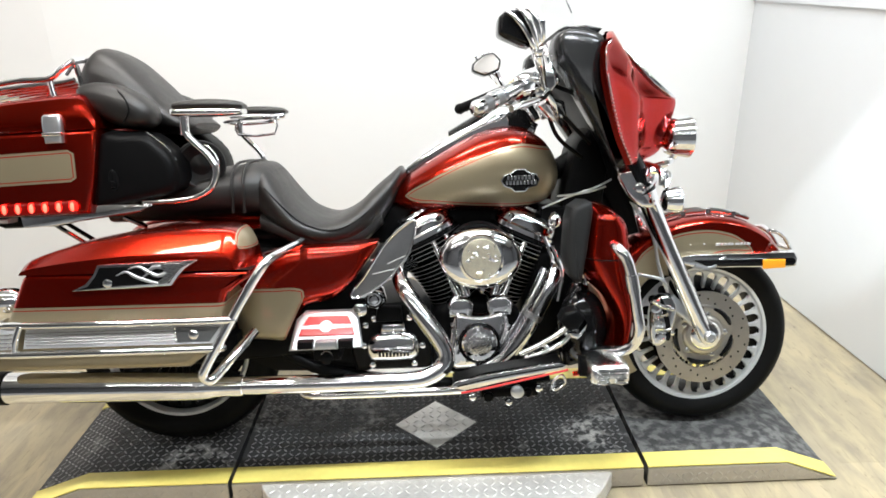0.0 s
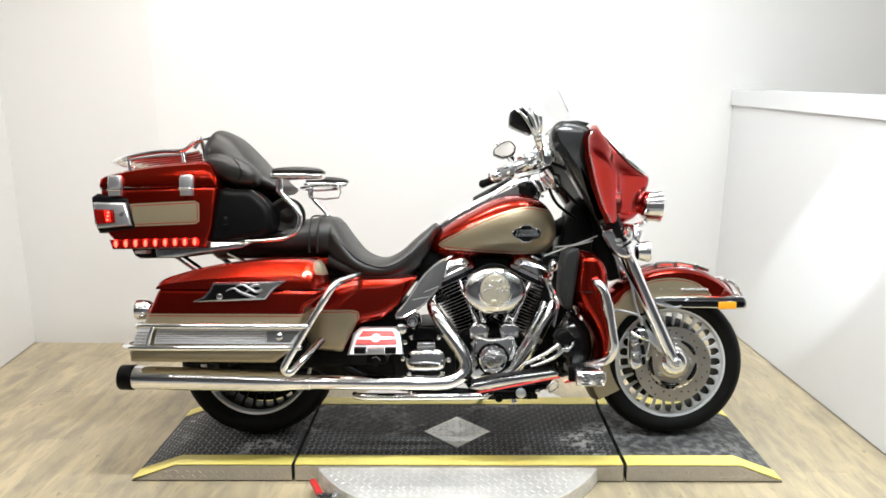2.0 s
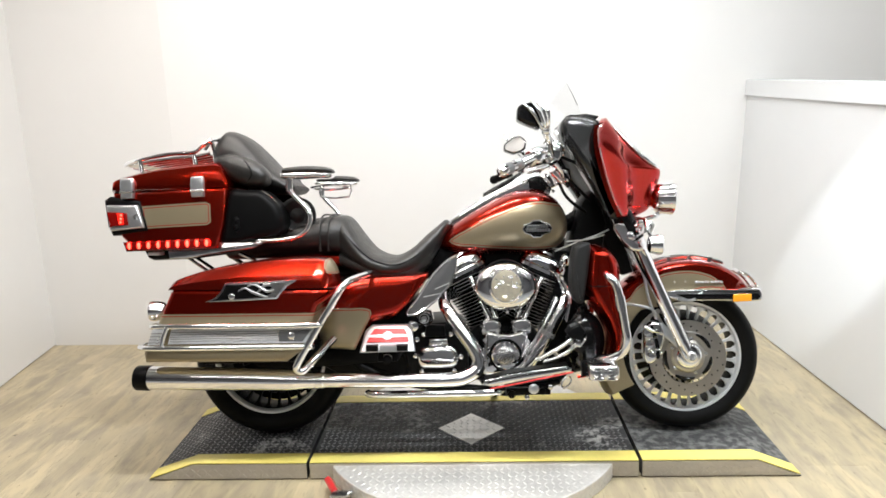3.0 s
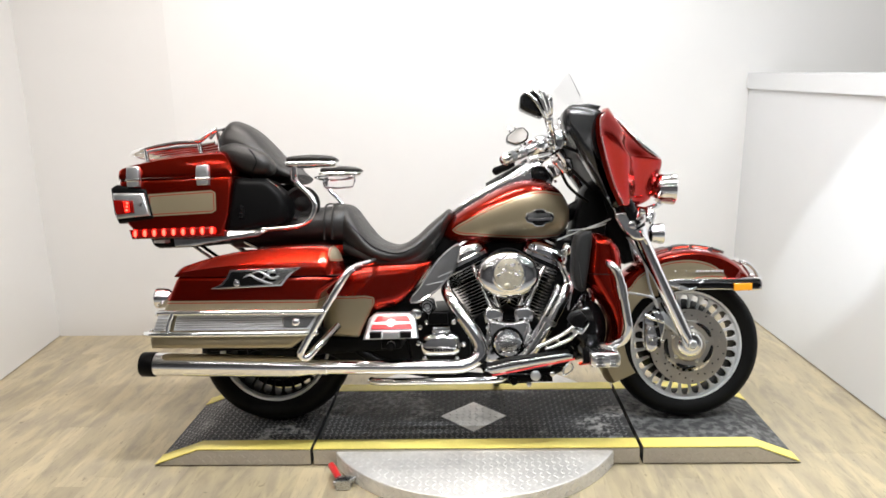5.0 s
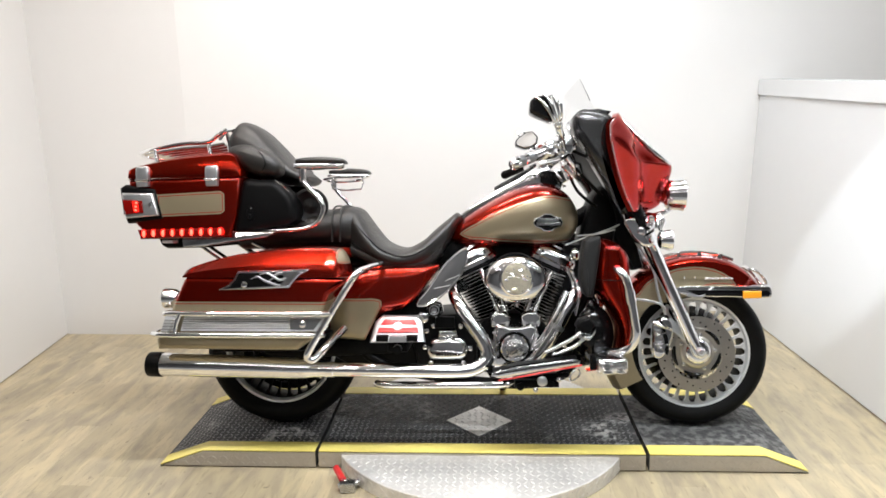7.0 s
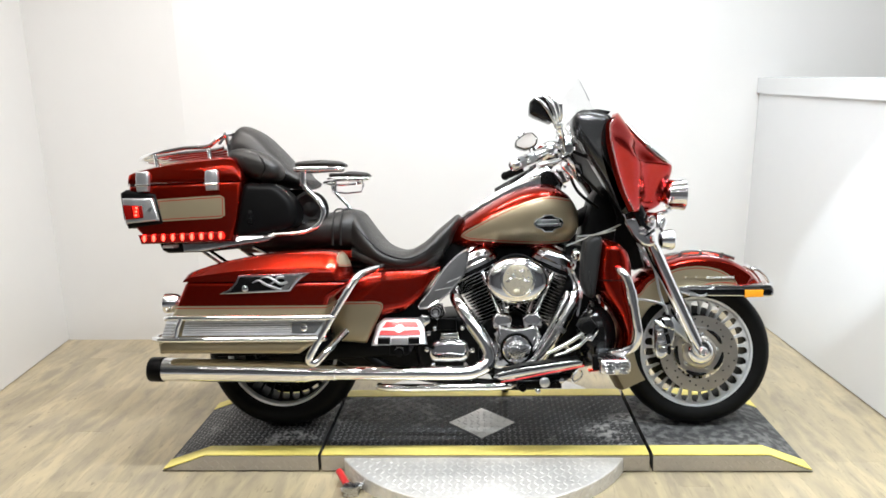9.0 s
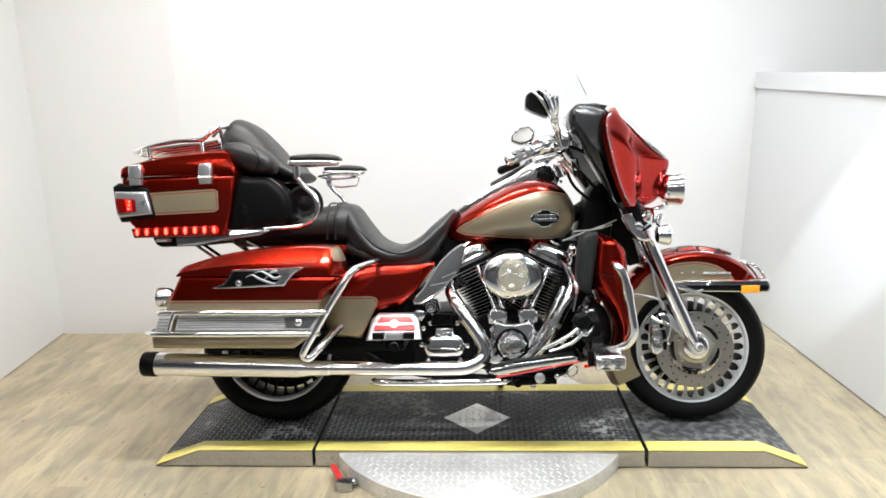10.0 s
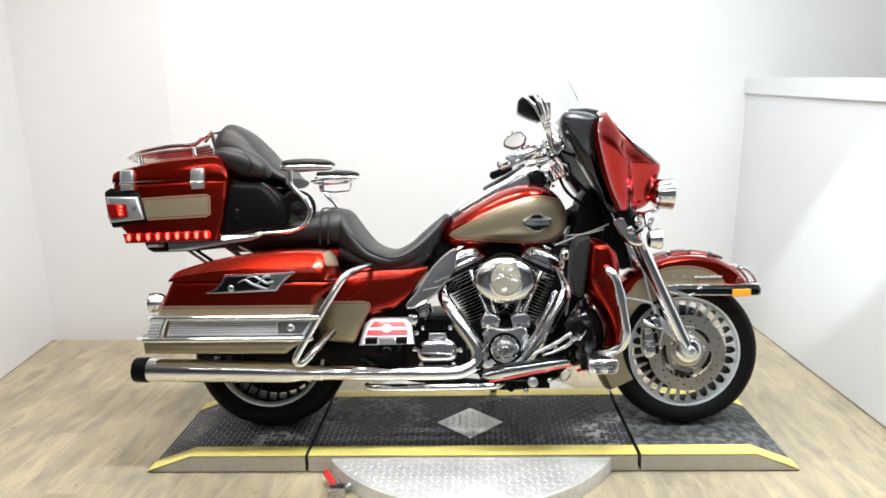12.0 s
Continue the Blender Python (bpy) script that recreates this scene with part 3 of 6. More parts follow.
def wheel(name, cx, cz, r_tyre, r_rim, w, spokes, spoke_mat):
    half = w / 2
    tyre = [(r_rim - 0.012, -half * 0.62), (r_rim + 0.004, -half * 0.80), (r_rim + (r_tyre - r_rim) * 0.45, -half), (r_tyre - 0.022, -half * 0.88), (r_tyre - 0.007, -half * 0.55), (r_tyre, 0),
            (r_tyre - 0.007, half * 0.55), (r_tyre - 0.022, half * 0.88), (r_rim + (r_tyre - r_rim) * 0.45, half), (r_rim + 0.004, half * 0.80), (r_rim - 0.012, half * 0.62)]
    prof = [(q.x, q.y) for q in crom([(r, h, 0) for r, h in tyre], 3)]
    ri = r_rim - 0.013
    rim = P(name, [flip(lathe([(ri, -half * 0.62), (ri + 0.004, -half * 0.72), (r_rim - 0.005, -half * 0.80), (r_rim + 0.003, -half * 0.83), (r_rim + 0.003, -half * 0.70), (ri, -half * 0.50)], (cx, 0, cz), seg=72, closed=True), s) for s in SIDES], M_SILVER, None, "cast silver rim")
    part("barrel", lathe([(ri - 0.001, -half * 0.6), (ri - 0.004, 0), (ri - 0.001, half * 0.82), (ri + 0.012, half * 0.82), (ri + 0.010, 0), (ri + 0.012, -half * 0.6)], (cx, 0, cz), seg=72, closed=True), M_SATIN, rim, "black rim barrel")
    part("tyre", lathe(prof, (cx, 0, cz), seg=72, closed=True), M_RUBBER, rim, "black road tyre with grooved tread")
    for k in range(spokes):
        a = 2 * math.pi * (k + 0.5) / spokes
        c, s = math.cos(a), math.sin(a)
        spread = 0.5 * 0.17 * 2 * math.pi / spokes
        rings = []
        for rr, wf, y0 in ((0.045, 1.0, 0.022), (r_rim * 0.6, 0.7, 0.030), (r_rim - 0.034, 0.9, 0.038), (r_rim - 0.024, 1.2, 0.040), (r_rim - 0.017, 2.4, 0.042), (r_rim - 0.011, 5.0, 0.043)):
            b = rr * spread * wf + 0.0015
            rings.append([(cx + rr * c - b * s, -y0, cz + rr * s + b * c), (cx + rr * c + b * s, -y0, cz + rr * s - b * c), (cx + rr * c + b * s, 0.016 - y0, cz + rr * s - b * c), (cx + rr * c - b * s, 0.016 - y0, cz + rr * s + b * c)])
        part("spoke", loft(rings), spoke_mat, rim)
    # Black cone added behind the spokes; it keeps the upper slots dark.
    part("inner_ring", lathe([(0.126, -0.030), (0.142, -0.034), (0.168, 0.050), (0.152, 0.054)], (cx, 0, cz), seg=56, closed=True), M_SATIN, rim, "black cone added behind the spokes to darken the slots")
    part("hub", lathe([(0.02, -0.062), (0.05, -0.058), (0.056, -0.03), (0.05, 0), (0.056, 0.03), (0.05, 0.058), (0.02, 0.062)], (cx, 0, cz), seg=32), M_ALU, rim)
    return rim


FX, FZ = 0.795, 0.284
HZ, AXLE = 0.292, 0.304
RX, RZ = -0.800, 0.305
front = wheel("front_wheel", FX, FZ, 0.284, 0.207, 0.125, 28, M_SILVER)
# Rear spokes are satin black in place of silver, for the shade there.
rear = wheel("rear_wheel", RX, RZ, 0.305, 0.215, 0.17, 28, M_SATIN)
# The far disc and carrier are dark metal to hold the wheel's inner shade.
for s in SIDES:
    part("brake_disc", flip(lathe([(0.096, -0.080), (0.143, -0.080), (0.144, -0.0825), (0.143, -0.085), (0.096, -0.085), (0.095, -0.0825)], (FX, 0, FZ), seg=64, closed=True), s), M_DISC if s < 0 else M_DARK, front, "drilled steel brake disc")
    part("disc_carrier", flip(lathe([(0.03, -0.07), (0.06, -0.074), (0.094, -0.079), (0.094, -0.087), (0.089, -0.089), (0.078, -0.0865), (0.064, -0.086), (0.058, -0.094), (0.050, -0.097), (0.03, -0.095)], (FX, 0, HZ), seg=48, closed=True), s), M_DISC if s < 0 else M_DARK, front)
# holes and slots of the near disc
for k in range(5):
    a0 = 2 * math.pi * k / 5 + 0.35
    part("disc_slot", tube([(FX + 0.086 * math.cos(a0 + d), -0.0885, HZ + 0.086 * math.sin(a0 + d)) for d in (0, 0.22, 0.44, 0.66, 0.88)], [0.004, 0.008, 0.008, 0.007, 0.003], 8, 3), M_BLACK, front, "black slot in the disc carrier")
for k in range(5):
    a = 2 * math.pi * k / 5 + 0.12
    part("disc_bolt", lathe([(0.008, 0.0), (0.008, -0.004), (0.004, -0.006), (0.001, -0.006)], (FX + 0.066 * math.cos(a), -0.086, HZ + 0.066 * math.sin(a)), (0, 1, 0), 10), M_BRUSHED, front)
part("hub_cap", lathe([(0.046, 0.0), (0.046, -0.012), (0.040, -0.018), (0.030, -0.020)], (FX, -0.094, HZ + 0.004), (0, 1, 0), 32), M_UNEVEN, front, "chrome hub cap")
holes = []
for k in range(30):
    a = 2 * math.pi * k / 30
    rr = (0.109, 0.120, 0.132)[k % 3]
    holes.append(rod((FX + rr * math.cos(a), -0.0855, FZ + rr * math.sin(a)), (FX + rr * math.cos(a), -0.083, FZ + rr * math.sin(a)), 0.0032, 8))
tagged(part("disc_holes", holes, M_BLACK, front), kind="stuff")

# Dark backing disc, added so that the gaps of the rear wheel read shaded.
part("rear_disc", lathe([(0.05, 0.030), (0.188, 0.032), (0.188, 0.038), (0.05, 0.040)], (RX, 0, RZ), seg=48, closed=True), M_DARK, rear, "dark disc added behind the rear spokes to shade the gaps")

# fork
for s in SIDES:
    y = 0.122 * s
    fork = P("fork_leg", tube([(0.786, y, 0.308), (0.764, y, 0.352), (0.604, y, 0.715), (0.588, y, 0.75)], [0.024, 0.027, 0.027, 0.026], 20, 1, smooth=False), M_CHROME, None, "polished chrome fork slider")
    part("dropout", [slab([(FX - 0.045, AXLE + 0.05), (FX - 0.03, AXLE - 0.01), (FX - 0.004, AXLE - 0.028), (FX + 0.022, AXLE - 0.012), (FX + 0.018, AXLE + 0.025)], y - 0.022, y + 0.022, 0.006, 2, 3)], M_CHROME, fork)
    part("axle_nut", [lathe([(0.001, -0.028), (0.014, -0.026), (0.018, -0.02), (0.018, 0.0)], (FX - 0.004, y + 0.004 * s, AXLE), (0, -s, 0), 12), lathe([(0.014, 0.015), (0.017, 0.02), (0.017, 0.034), (0.012, 0.038), (0.009, 0.034), (0.002, 0.034)], (FX - 0.004, y, AXLE), (0, s, 0), 6)], M_ALU, fork)
    # Black stands for the cover's dark reflection, the chrome line for its glint.
    part("fork_cover", tube([(0.596, y, 0.735), (0.53, y, 0.865), (0.455, y, 0.995)], [0.036, 0.037, 0.034], 20, 2), M_BLACK, fork, "upper fork cover, gloss black for its dark reflection")
    part("cover_edge", tube([(0.562, y - 0.014, 0.712), (0.498, y - 0.014, 0.838), (0.424, y - 0.014, 0.968)], 0.0028, 8, 3), M_CHROME, fork, "thin chrome line for the glint along the fork cover")
    part("fork_clamp", tube([(0.608, y, 0.705), (0.588, y, 0.75)], [0.032, 0.037], 20, 2), M_CHROME, fork)
seat_in = lambda shape: ([(x + 0.012, y, 0.350 + 0.86 * (z - 0.368)) for x, y, z in shape[0]], shape[1])
caliper_pts = [(0.628, 0.400), (0.652, 0.428), (0.682, 0.424), (0.698, 0.392), (0.694, 0.346), (0.676, 0.300), (0.650, 0.274), (0.626, 0.284), (0.620, 0.340)]
for s in SIDES:
    cal = P("brake_caliper", flip(slab(caliper_pts, -0.132, -0.085, 0.010, 3, 3), s), M_UNEVEN, None, "chrome four-piston brake caliper")
    part("pad_slot", flip(seat_in(slab([(0.632, 0.452), (0.642, 0.446), (0.664, 0.372), (0.668, 0.312), (0.656, 0.300), (0.652, 0.352), (0.642, 0.40)], -0.1345, -0.130, 0.002, 1, 2)), s), M_BLACK, cal, "black slot over the brake pads")
    for x, z in ((0.622, 0.418), (0.630, 0.366), (0.638, 0.316)):
        part("piston_cover", flip(seat_in(lathe([(0.017, 0.0), (0.017, -0.004), (0.015, -0.007), (0.009, -0.0075), (0.008, -0.005), (0.001, -0.005)], (x, -0.130, z), (0, 1, 0), 20)), s), M_CHROME, cal, "chrome piston cap")
    part("caliper_bridge", flip(seat_in(tube([(0.610, -0.136, 0.446), (0.640, -0.142, 0.424), (0.660, -0.140, 0.420)], 0.008, 10, 3)), s), M_CHROME, cal)
    part("caliper_rib", flip(seat_in(tube([(0.613, -0.135, 0.392), (0.640, -0.140, 0.392), (0.656, -0.138, 0.398)], 0.005, 8, 3)), s), M_CHROME, cal)
    part("caliper_rib", flip(seat_in(tube([(0.620, -0.135, 0.340), (0.648, -0.140, 0.340), (0.664, -0.138, 0.344)], 0.005, 8, 3)), s), M_CHROME, cal)
    for z in (0.412, 0.328):
        part("caliper_bolt", flip(seat_in(lathe([(0.007, 0), (0.007, -0.006), (0.003, -0.008)], (0.672, -0.130, z), (0, 1, 0), 8)), s), M_CHROME, cal)
    part("caliper_bracket", flip(slab([(0.66, 0.41), (0.74, 0.335), (0.77, 0.31), (0.75, 0.36), (0.69, 0.43)], -0.13, -0.11, 0.006, 2), s), M_ALU, cal)
P("brake_hose", [tube([(0.668, -0.13, 0.44), (0.655, -0.135, 0.475), (0.60, -0.13, 0.492), (0.55, -0.11, 0.497)], 0.005, 8, 5), tube([(0.668, -0.13, 0.44), (0.64, -0.13, 0.52), (0.62, -0.12, 0.62), (0.56, -0.08, 0.72)], 0.005, 8, 5)], M_ALU)

# front fender: an arch over the wheel
TT_FENDER = two_tone("two_tone_fender", RED, TAN, PIN, 0.4, 1.1, 0.05, 0.8,
                     [(0.42, 0.50), (0.57, 0.510), (0.61, 0.555), (0.671, 0.590), (0.754, 0.612), (0.857, 0.604), (0.905, 0.580), (0.930, 0.556), (0.938, 0.540)],
                     [(0.42, 0.06), (0.57, 0.06), (0.69, 0.06), (0.72, 0.40), (0.76, 0.50), (0.80, 0.53), (0.938, 0.5385)])
rings = []
for k in range(41):
    t = k / 40
    a = math.radians(206 - 165 * t)
    rad = 0.355 - 0.030 * max(0, (t - 0.78) / 0.22) ** 2 - 0.02 * max(0, (0.2 - t) / 0.2)
    w = 0.088 * min(1.0, 0.55 + 1.6 * min(t, 1 - t)) if t > 0.9 else 0.088
    depth = 0.118 if t < 0.76 else 0.118 - 0.42 * (t - 0.76)
    if t < 0.52:
        depth = 0.118 - 0.040 * min(1, (0.52 - t) / 0.10)
    c, s_ = math.cos(a), math.sin(a)
    sec = []
    for j in range(17):
        q = j / 16 * 2 - 1
        if abs(q) > 0.55:
            yy, drop = w * (1 if q > 0 else -1) * (1 + 0.06 * (abs(q) - 0.55)), 0.30 * w + (abs(q) - 0.55) / 0.45 * depth
        else:
            b = q / 0.55 * math.pi / 2
            yy, drop = w * math.sin(b), 0.30 * w * (1 - math.cos(b))
        sec.append((yy, rad + 0.010 - drop))
    outer = [(FX + 0.012 + r * c, yy, FZ + 0.008 + r * s_) for yy, r in sec]
    inner = [(FX + 0.012 + (r - 0.004) * c, yy * 0.955, FZ + 0.008 + (r - 0.004) * s_) for yy, r in reversed(sec)]
    rings.append(outer + inner)
fender = P("front_fender", loft(rings), TT_FENDER, None, "dark red fender with a champagne inset and pinstripe")
liner = []
for ring in rings[6:-2]:
    inner = list(reversed(ring[17:]))
    mid = Vector((FX + 0.012, 0, FZ + 0.008))
    near = [tuple(mid + (Vector(q) - mid) * 0.985) for q in inner]
    deep = [tuple(mid + (Vector(q) - mid) * 0.978) for q in reversed(inner)]
    liner.append([(x, y * 0.97, z) for x, y, z in near] + [(x, y * 0.95, z) for x, y, z in deep])
part("fender_liner", loft(liner), M_SATIN, fender, "black underside of the fender")
ftrim = P("fender_trim", slab([(0.705, 0.538), (0.75, 0.546), (1.05, 0.543), (1.064, 0.525), (1.058, 0.500), (1.03, 0.496), (0.95, 0.500), (0.755, 0.505), (0.715, 0.518)], -0.110, -0.094, 0.006, 2), M_CHROME, None, "chrome fender skirt trim")
part("trim_insert", slab([(0.745, 0.529), (1.046, 0.527), (1.054, 0.516), (1.046, 0.503), (0.79, 0.508)], -0.116, -0.108, 0.003, 2), M_BLACK, ftrim, "black trim insert")
part("side_marker", slab([(0.952, 0.526), (1.018, 0.526), (1.018, 0.499), (0.952, 0.497)], -0.124, -0.114, 0.004, 2), M_AMBER, ftrim, "amber side marker lens")
P("fender_trim", mirrored(slab([(0.715, 0.538), (0.75, 0.546), (1.05, 0.543), (1.064, 0.525), (1.058, 0.500), (0.755, 0.505)], -0.110, -0.094, 0.006, 2)), M_CHROME)
arch = lambda r, a: (FX + 0.012 + r * math.cos(math.radians(a)), FZ + 0.008 + r * math.sin(math.radians(a)))
tip = P("fender_tip", tube([(0.985, -0.097, 0.536), (1.030, -0.094, 0.537), (1.060, -0.075, 0.537), (1.076, -0.04, 0.538), (1.081, 0, 0.538), (1.076, 0.04, 0.538), (1.060, 0.075, 0.537), (1.030, 0.094, 0.537), (0.985, 0.097, 0.536)], 0.0095, 12, 6), M_CHROME, None, "chrome fender tip bumper")
for y in (-0.05, 0.05):
    part("tip_hoop", tube([(1.000, y, 0.600), (1.028, y, 0.594), (1.054, y * 0.9, 0.572), (1.072, y * 0.8, 0.542)], 0.007, 10, 5), M_CHROME, tip, "chrome hoop over the fender tip")
part("tip_bridge", tube([(1.000, -0.05, 0.600), (1.006, 0, 0.606), (1.000, 0.05, 0.600)], 0.007, 10, 4), M_CHROME, tip)
frail = P("fender_rail", tube([(arch(0.372, a)[0], -0.025, arch(0.372, a)[1]) for a in (115, 105, 95, 85, 75, 68)], 0.006, 8, 4), M_CHROME, None, "chrome rail along the fender crown")
part("rail_bar", tube([(arch(0.372, a)[0], 0.025, arch(0.372, a)[1]) for a in (115, 105, 95, 85, 75, 68)], 0.006, 8, 4), M_CHROME, frail)
for a in (112, 100, 88, 76):
    part("rail_bracket", slab([(arch(0.360, a - 1.4)[0], arch(0.360, a - 1.4)[1]), (arch(0.380, a - 1)[0], arch(0.380, a - 1)[1]), (arch(0.380, a + 1)[0], arch(0.380, a + 1)[1]), (arch(0.360, a + 1.4)[0], arch(0.360, a + 1.4)[1])], -0.033, 0.033, 0.003, 2), M_CHROME, frail)
for i, (x, w) in enumerate(((0.820, 0.011), (0.834, 0.006), (0.843, 0.009), (0.855, 0.006), (0.864, 0.007), (0.877, 0.012), (0.892, 0.007), (0.902, 0.006), (0.911, 0.010))):
    part("script_bar", slab([(x, 0.567 + 0.001 * (i % 2)), (x + w, 0.567), (x + w + 0.002, 0.5755 - 0.0015 * (i % 3)), (x + 0.002, 0.575)], -0.0985, -0.0945, 0.001, 1), M_SILVER, fender, "chrome script bar")
for x, z in ((0.745, 0.572), (0.785, 0.573)):
    part("rivet", ball((x, -0.0935, z), 0.0035, 8), M_CHROME, fender)
for s in SIDES:
    P("fender_strut", flip(tube([(0.755, -0.106, 0.512), (0.80, -0.11, 0.505), (0.845, -0.104, 0.535)], 0.008, 8, 4), s), M_ALU)

# batwing fairing
centre = [(0.622, 0.820), (0.676, 0.850), (0.702, 0.915), (0.724, 0.990), (0.700, 1.010), (0.654, 1.050), (0.598, 1.106), (0.512, 1.190)]
wing = [(0.518, 0.823), (0.484, 0.885), (0.459, 0.945), (0.439, 1.005), (0.427, 1.045), (0.422, 1.090), (0.428, 1.122), (0.454, 1.146)]
cc, ww = crom([(x, 0, z) for x, z in centre], 4), crom([(x, 0, z) for x, z in wing], 4)


def shell(u, v, lift=0.0):
    """A point of the fairing's outer skin: u across from wing to wing, v from its lower to its upper edge."""
    i = min(max(v, 0), 1) * (len(cc) - 1)
    k0 = min(int(i), len(cc) - 2)
    a, b = cc[k0].lerp(cc[k0 + 1], i - k0), ww[k0].lerp(ww[k0 + 1], i - k0)
    half = 0.255 + 0.105 * math.sin(min(v * 1.25, 1.0) * math.pi / 2) - 0.055 * (max(0, v - 0.68) / 0.32) ** 1.6
    w = abs(u)
    step = lambda p, q: (lambda t: t * t * (3 - 2 * t))(min(max((w - p) / (q - p), 0), 1))
    fold = 0.42 * w + 0.33 * step(0.08, 0.52) + 0.25 * step(0.68, 1.0)
    bulge = 0.16 * w + 0.30 * step(0.04, 0.40) + 0.54 * step(0.48, 1.0)
    k = min(max((v - 0.62) / 0.26, 0), 1)
    k = k * k * (3 - 2 * k)
    fold += (bulge - fold) * k
    return (a.x + (b.x - a.x) * fold + lift, half * u * (1 + lift), a.z + (b.z - a.z) * abs(u) ** 2.6)


rings_o, rings_i = [], []
for j in range(33):
    u = j / 32 * 2 - 1
    row_o, row_i = [], []
    for i, (a, b) in enumerate(zip(cc, ww)):
        x, y, z = shell(u, i / (len(cc) - 1))
        row_o.append((x, y, z))
        row_i.append((x - 0.012, y * 0.985, z - 0.002))
    rings_o.append(row_o)
    rings_i.append(row_i)
rings = [o + list(reversed(i)) for o, i in zip(rings_o, rings_i)]
fairing = P("fairing", loft(rings), M_RED, None, "dark red batwing fairing shell")
taper = lambda shape: ([(x, y * (0.76 + 0.24 * min(max((z - 0.82) / 0.20, 0), 1)), z) for x, y, z in shape[0]], shape[1])
inner_poly = [(0.434, 1.134), (0.412, 1.158), (0.345, 1.170), (0.312, 1.155), (0.304, 1.12), (0.313, 1.09), (0.338, 1.055), (0.362, 1.012), (0.400, 0.953), (0.437, 0.893), (0.478, 0.822), (0.506, 0.815), (0.508, 0.835), (0.478, 0.900), (0.448, 0.970), (0.428, 1.05)]
for s in SIDES:
    part("inner_panel", flip(taper(slab(inner_poly, -0.325, -0.20, 0.03, 4, 3)), s), M_CHARCOAL, fairing, "gloss charcoal inner fairing panel")
part("dash", slab([(0.44, 1.18), (0.36, 1.195), (0.335, 1.165), (0.36, 1.08), (0.425, 0.95), (0.48, 0.86), (0.52, 0.85), (0.53, 0.95), (0.50, 1.06), (0.47, 1.15)], -0.19, 0.19, 0.02, 3, 2), M_SATIN, fairing, "black instrument panel")
for y in (-0.12, 0.0, 0.12):
    part("gauge", lathe([(0.03, 0.0), (0.042, -0.004), (0.045, 0.0), (0.045, 0.03)], (0.335, y, 1.12), (0.94, 0, 0.34), 24), M_CHROME, fairing)
part("screen_trim", slab([(0.360, 1.182), (0.375, 1.196), (0.42, 1.200), (0.466, 1.190), (0.45, 1.172), (0.365, 1.172)], -0.15, 0.15, 0.006, 3, 1), M_CHARCOAL, fairing, "dark grey windshield trim")
# clear windshield, bent across
rows = []
for lay in (0, 1):
    for i in range(7):
        v = i / 6
        row = []
        for j in range(21):
            u = j / 20 * 2 - 1
            half = 0.25 - 0.10 * v ** 2
            row.append((0.44 - 0.062 * v - 0.08 * u * u - 0.012 * v * v + 0.004 * lay, half * u, 1.170 + 0.170 * v * (1 - 0.25 * u * u) - 0.05 * u * u))
        rows.append(row)
n7 = len(rows[0])
sv = [q for r in rows for q in r]
sf = []
for lay in (0, 7):
    for i in range(6):
        for j in range(n7 - 1):
            a = (lay + i) * n7 + j
            sf.append((a, a + 1, a + n7 + 1, a + n7))
edge_loop = [j for j in range(n7)] + [i * n7 + n7 - 1 for i in range(1, 7)] + [6 * n7 + j for j in range(n7 - 2, -1, -1)] + [i * n7 for i in range(5, 0, -1)]
off = 7 * n7
sf += [(a, b, b + off, a + off) for a, b in zip(edge_loop, edge_loop[1:] + edge_loop[:1])]
screen = part("windshield", (sv, sf), M_CLEAR, fairing, "low clear windshield")
screen.visible_shadow = False
# Grey tube stands for the dark line where the clear screen turns edge-on.
part("screen_edge", tube([(0.4445 - 0.062 * v - 0.012 * v * v, 0, 1.170 + 0.170 * v) for v in (0.5, 0.62, 0.74, 0.86, 0.985)], [0.0022, 0.0018, 0.0014, 0.0012, 0.0008], 6, 3), M_GREY, screen, "thin grey tube for the dark edge-on look of the windshield")
# chrome beads along the trailing edge and a chrome strip over the nose
for s in SIDES:
    bead_path = [Vector(shell(0.985 * s, 0.60 - 0.58 * k / 26, 0.004)) for k in range(27)]
    tagged(part("bead_trim", [ball(q, 0.0035, 8) for q in bead_path], M_CHROME, fairing, "row of small chrome beads"), kind="stuff")
    part("seam_strip", tube([shell(0.995 * s, 0.62 + 0.036 * k, 0.002) for k in range(10)], 0.0014, 8, 2), M_CHROME, fairing, "thin bright seam strip")
    part("nose_strip", tube([shell(0.16 * s, 0.97, 0.003), shell(0.17 * s, 0.84, 0.004), shell(0.15 * s, 0.70, 0.004), shell(0.10 * s, 0.57, 0.004), shell(0.06 * s, 0.48, 0.003)], [0.003, 0.006, 0.009, 0.007, 0.003], 10, 5), M_CHROME, fairing, "chrome nose strip")

# head light and passing lamps
head = P("headlight", lathe([(0.02, -0.075), (0.046, -0.06), (0.058, -0.035), (0.061, 0.0), (0.064, 0.004), (0.064, 0.014), (0.058, 0.018), (0.054, 0.014)], (0.750, 0, 0.888), (1, 0, 0), 40), M_CHROME, None, "round chrome headlight with bezel")
part("lens", lathe([(0.055, 0.012), (0.045, 0.018), (0.025, 0.022), (0.001, 0.023)], (0.750, 0, 0.888), (1, 0, 0), 32), M_BULB, head, "clear headlight lens")
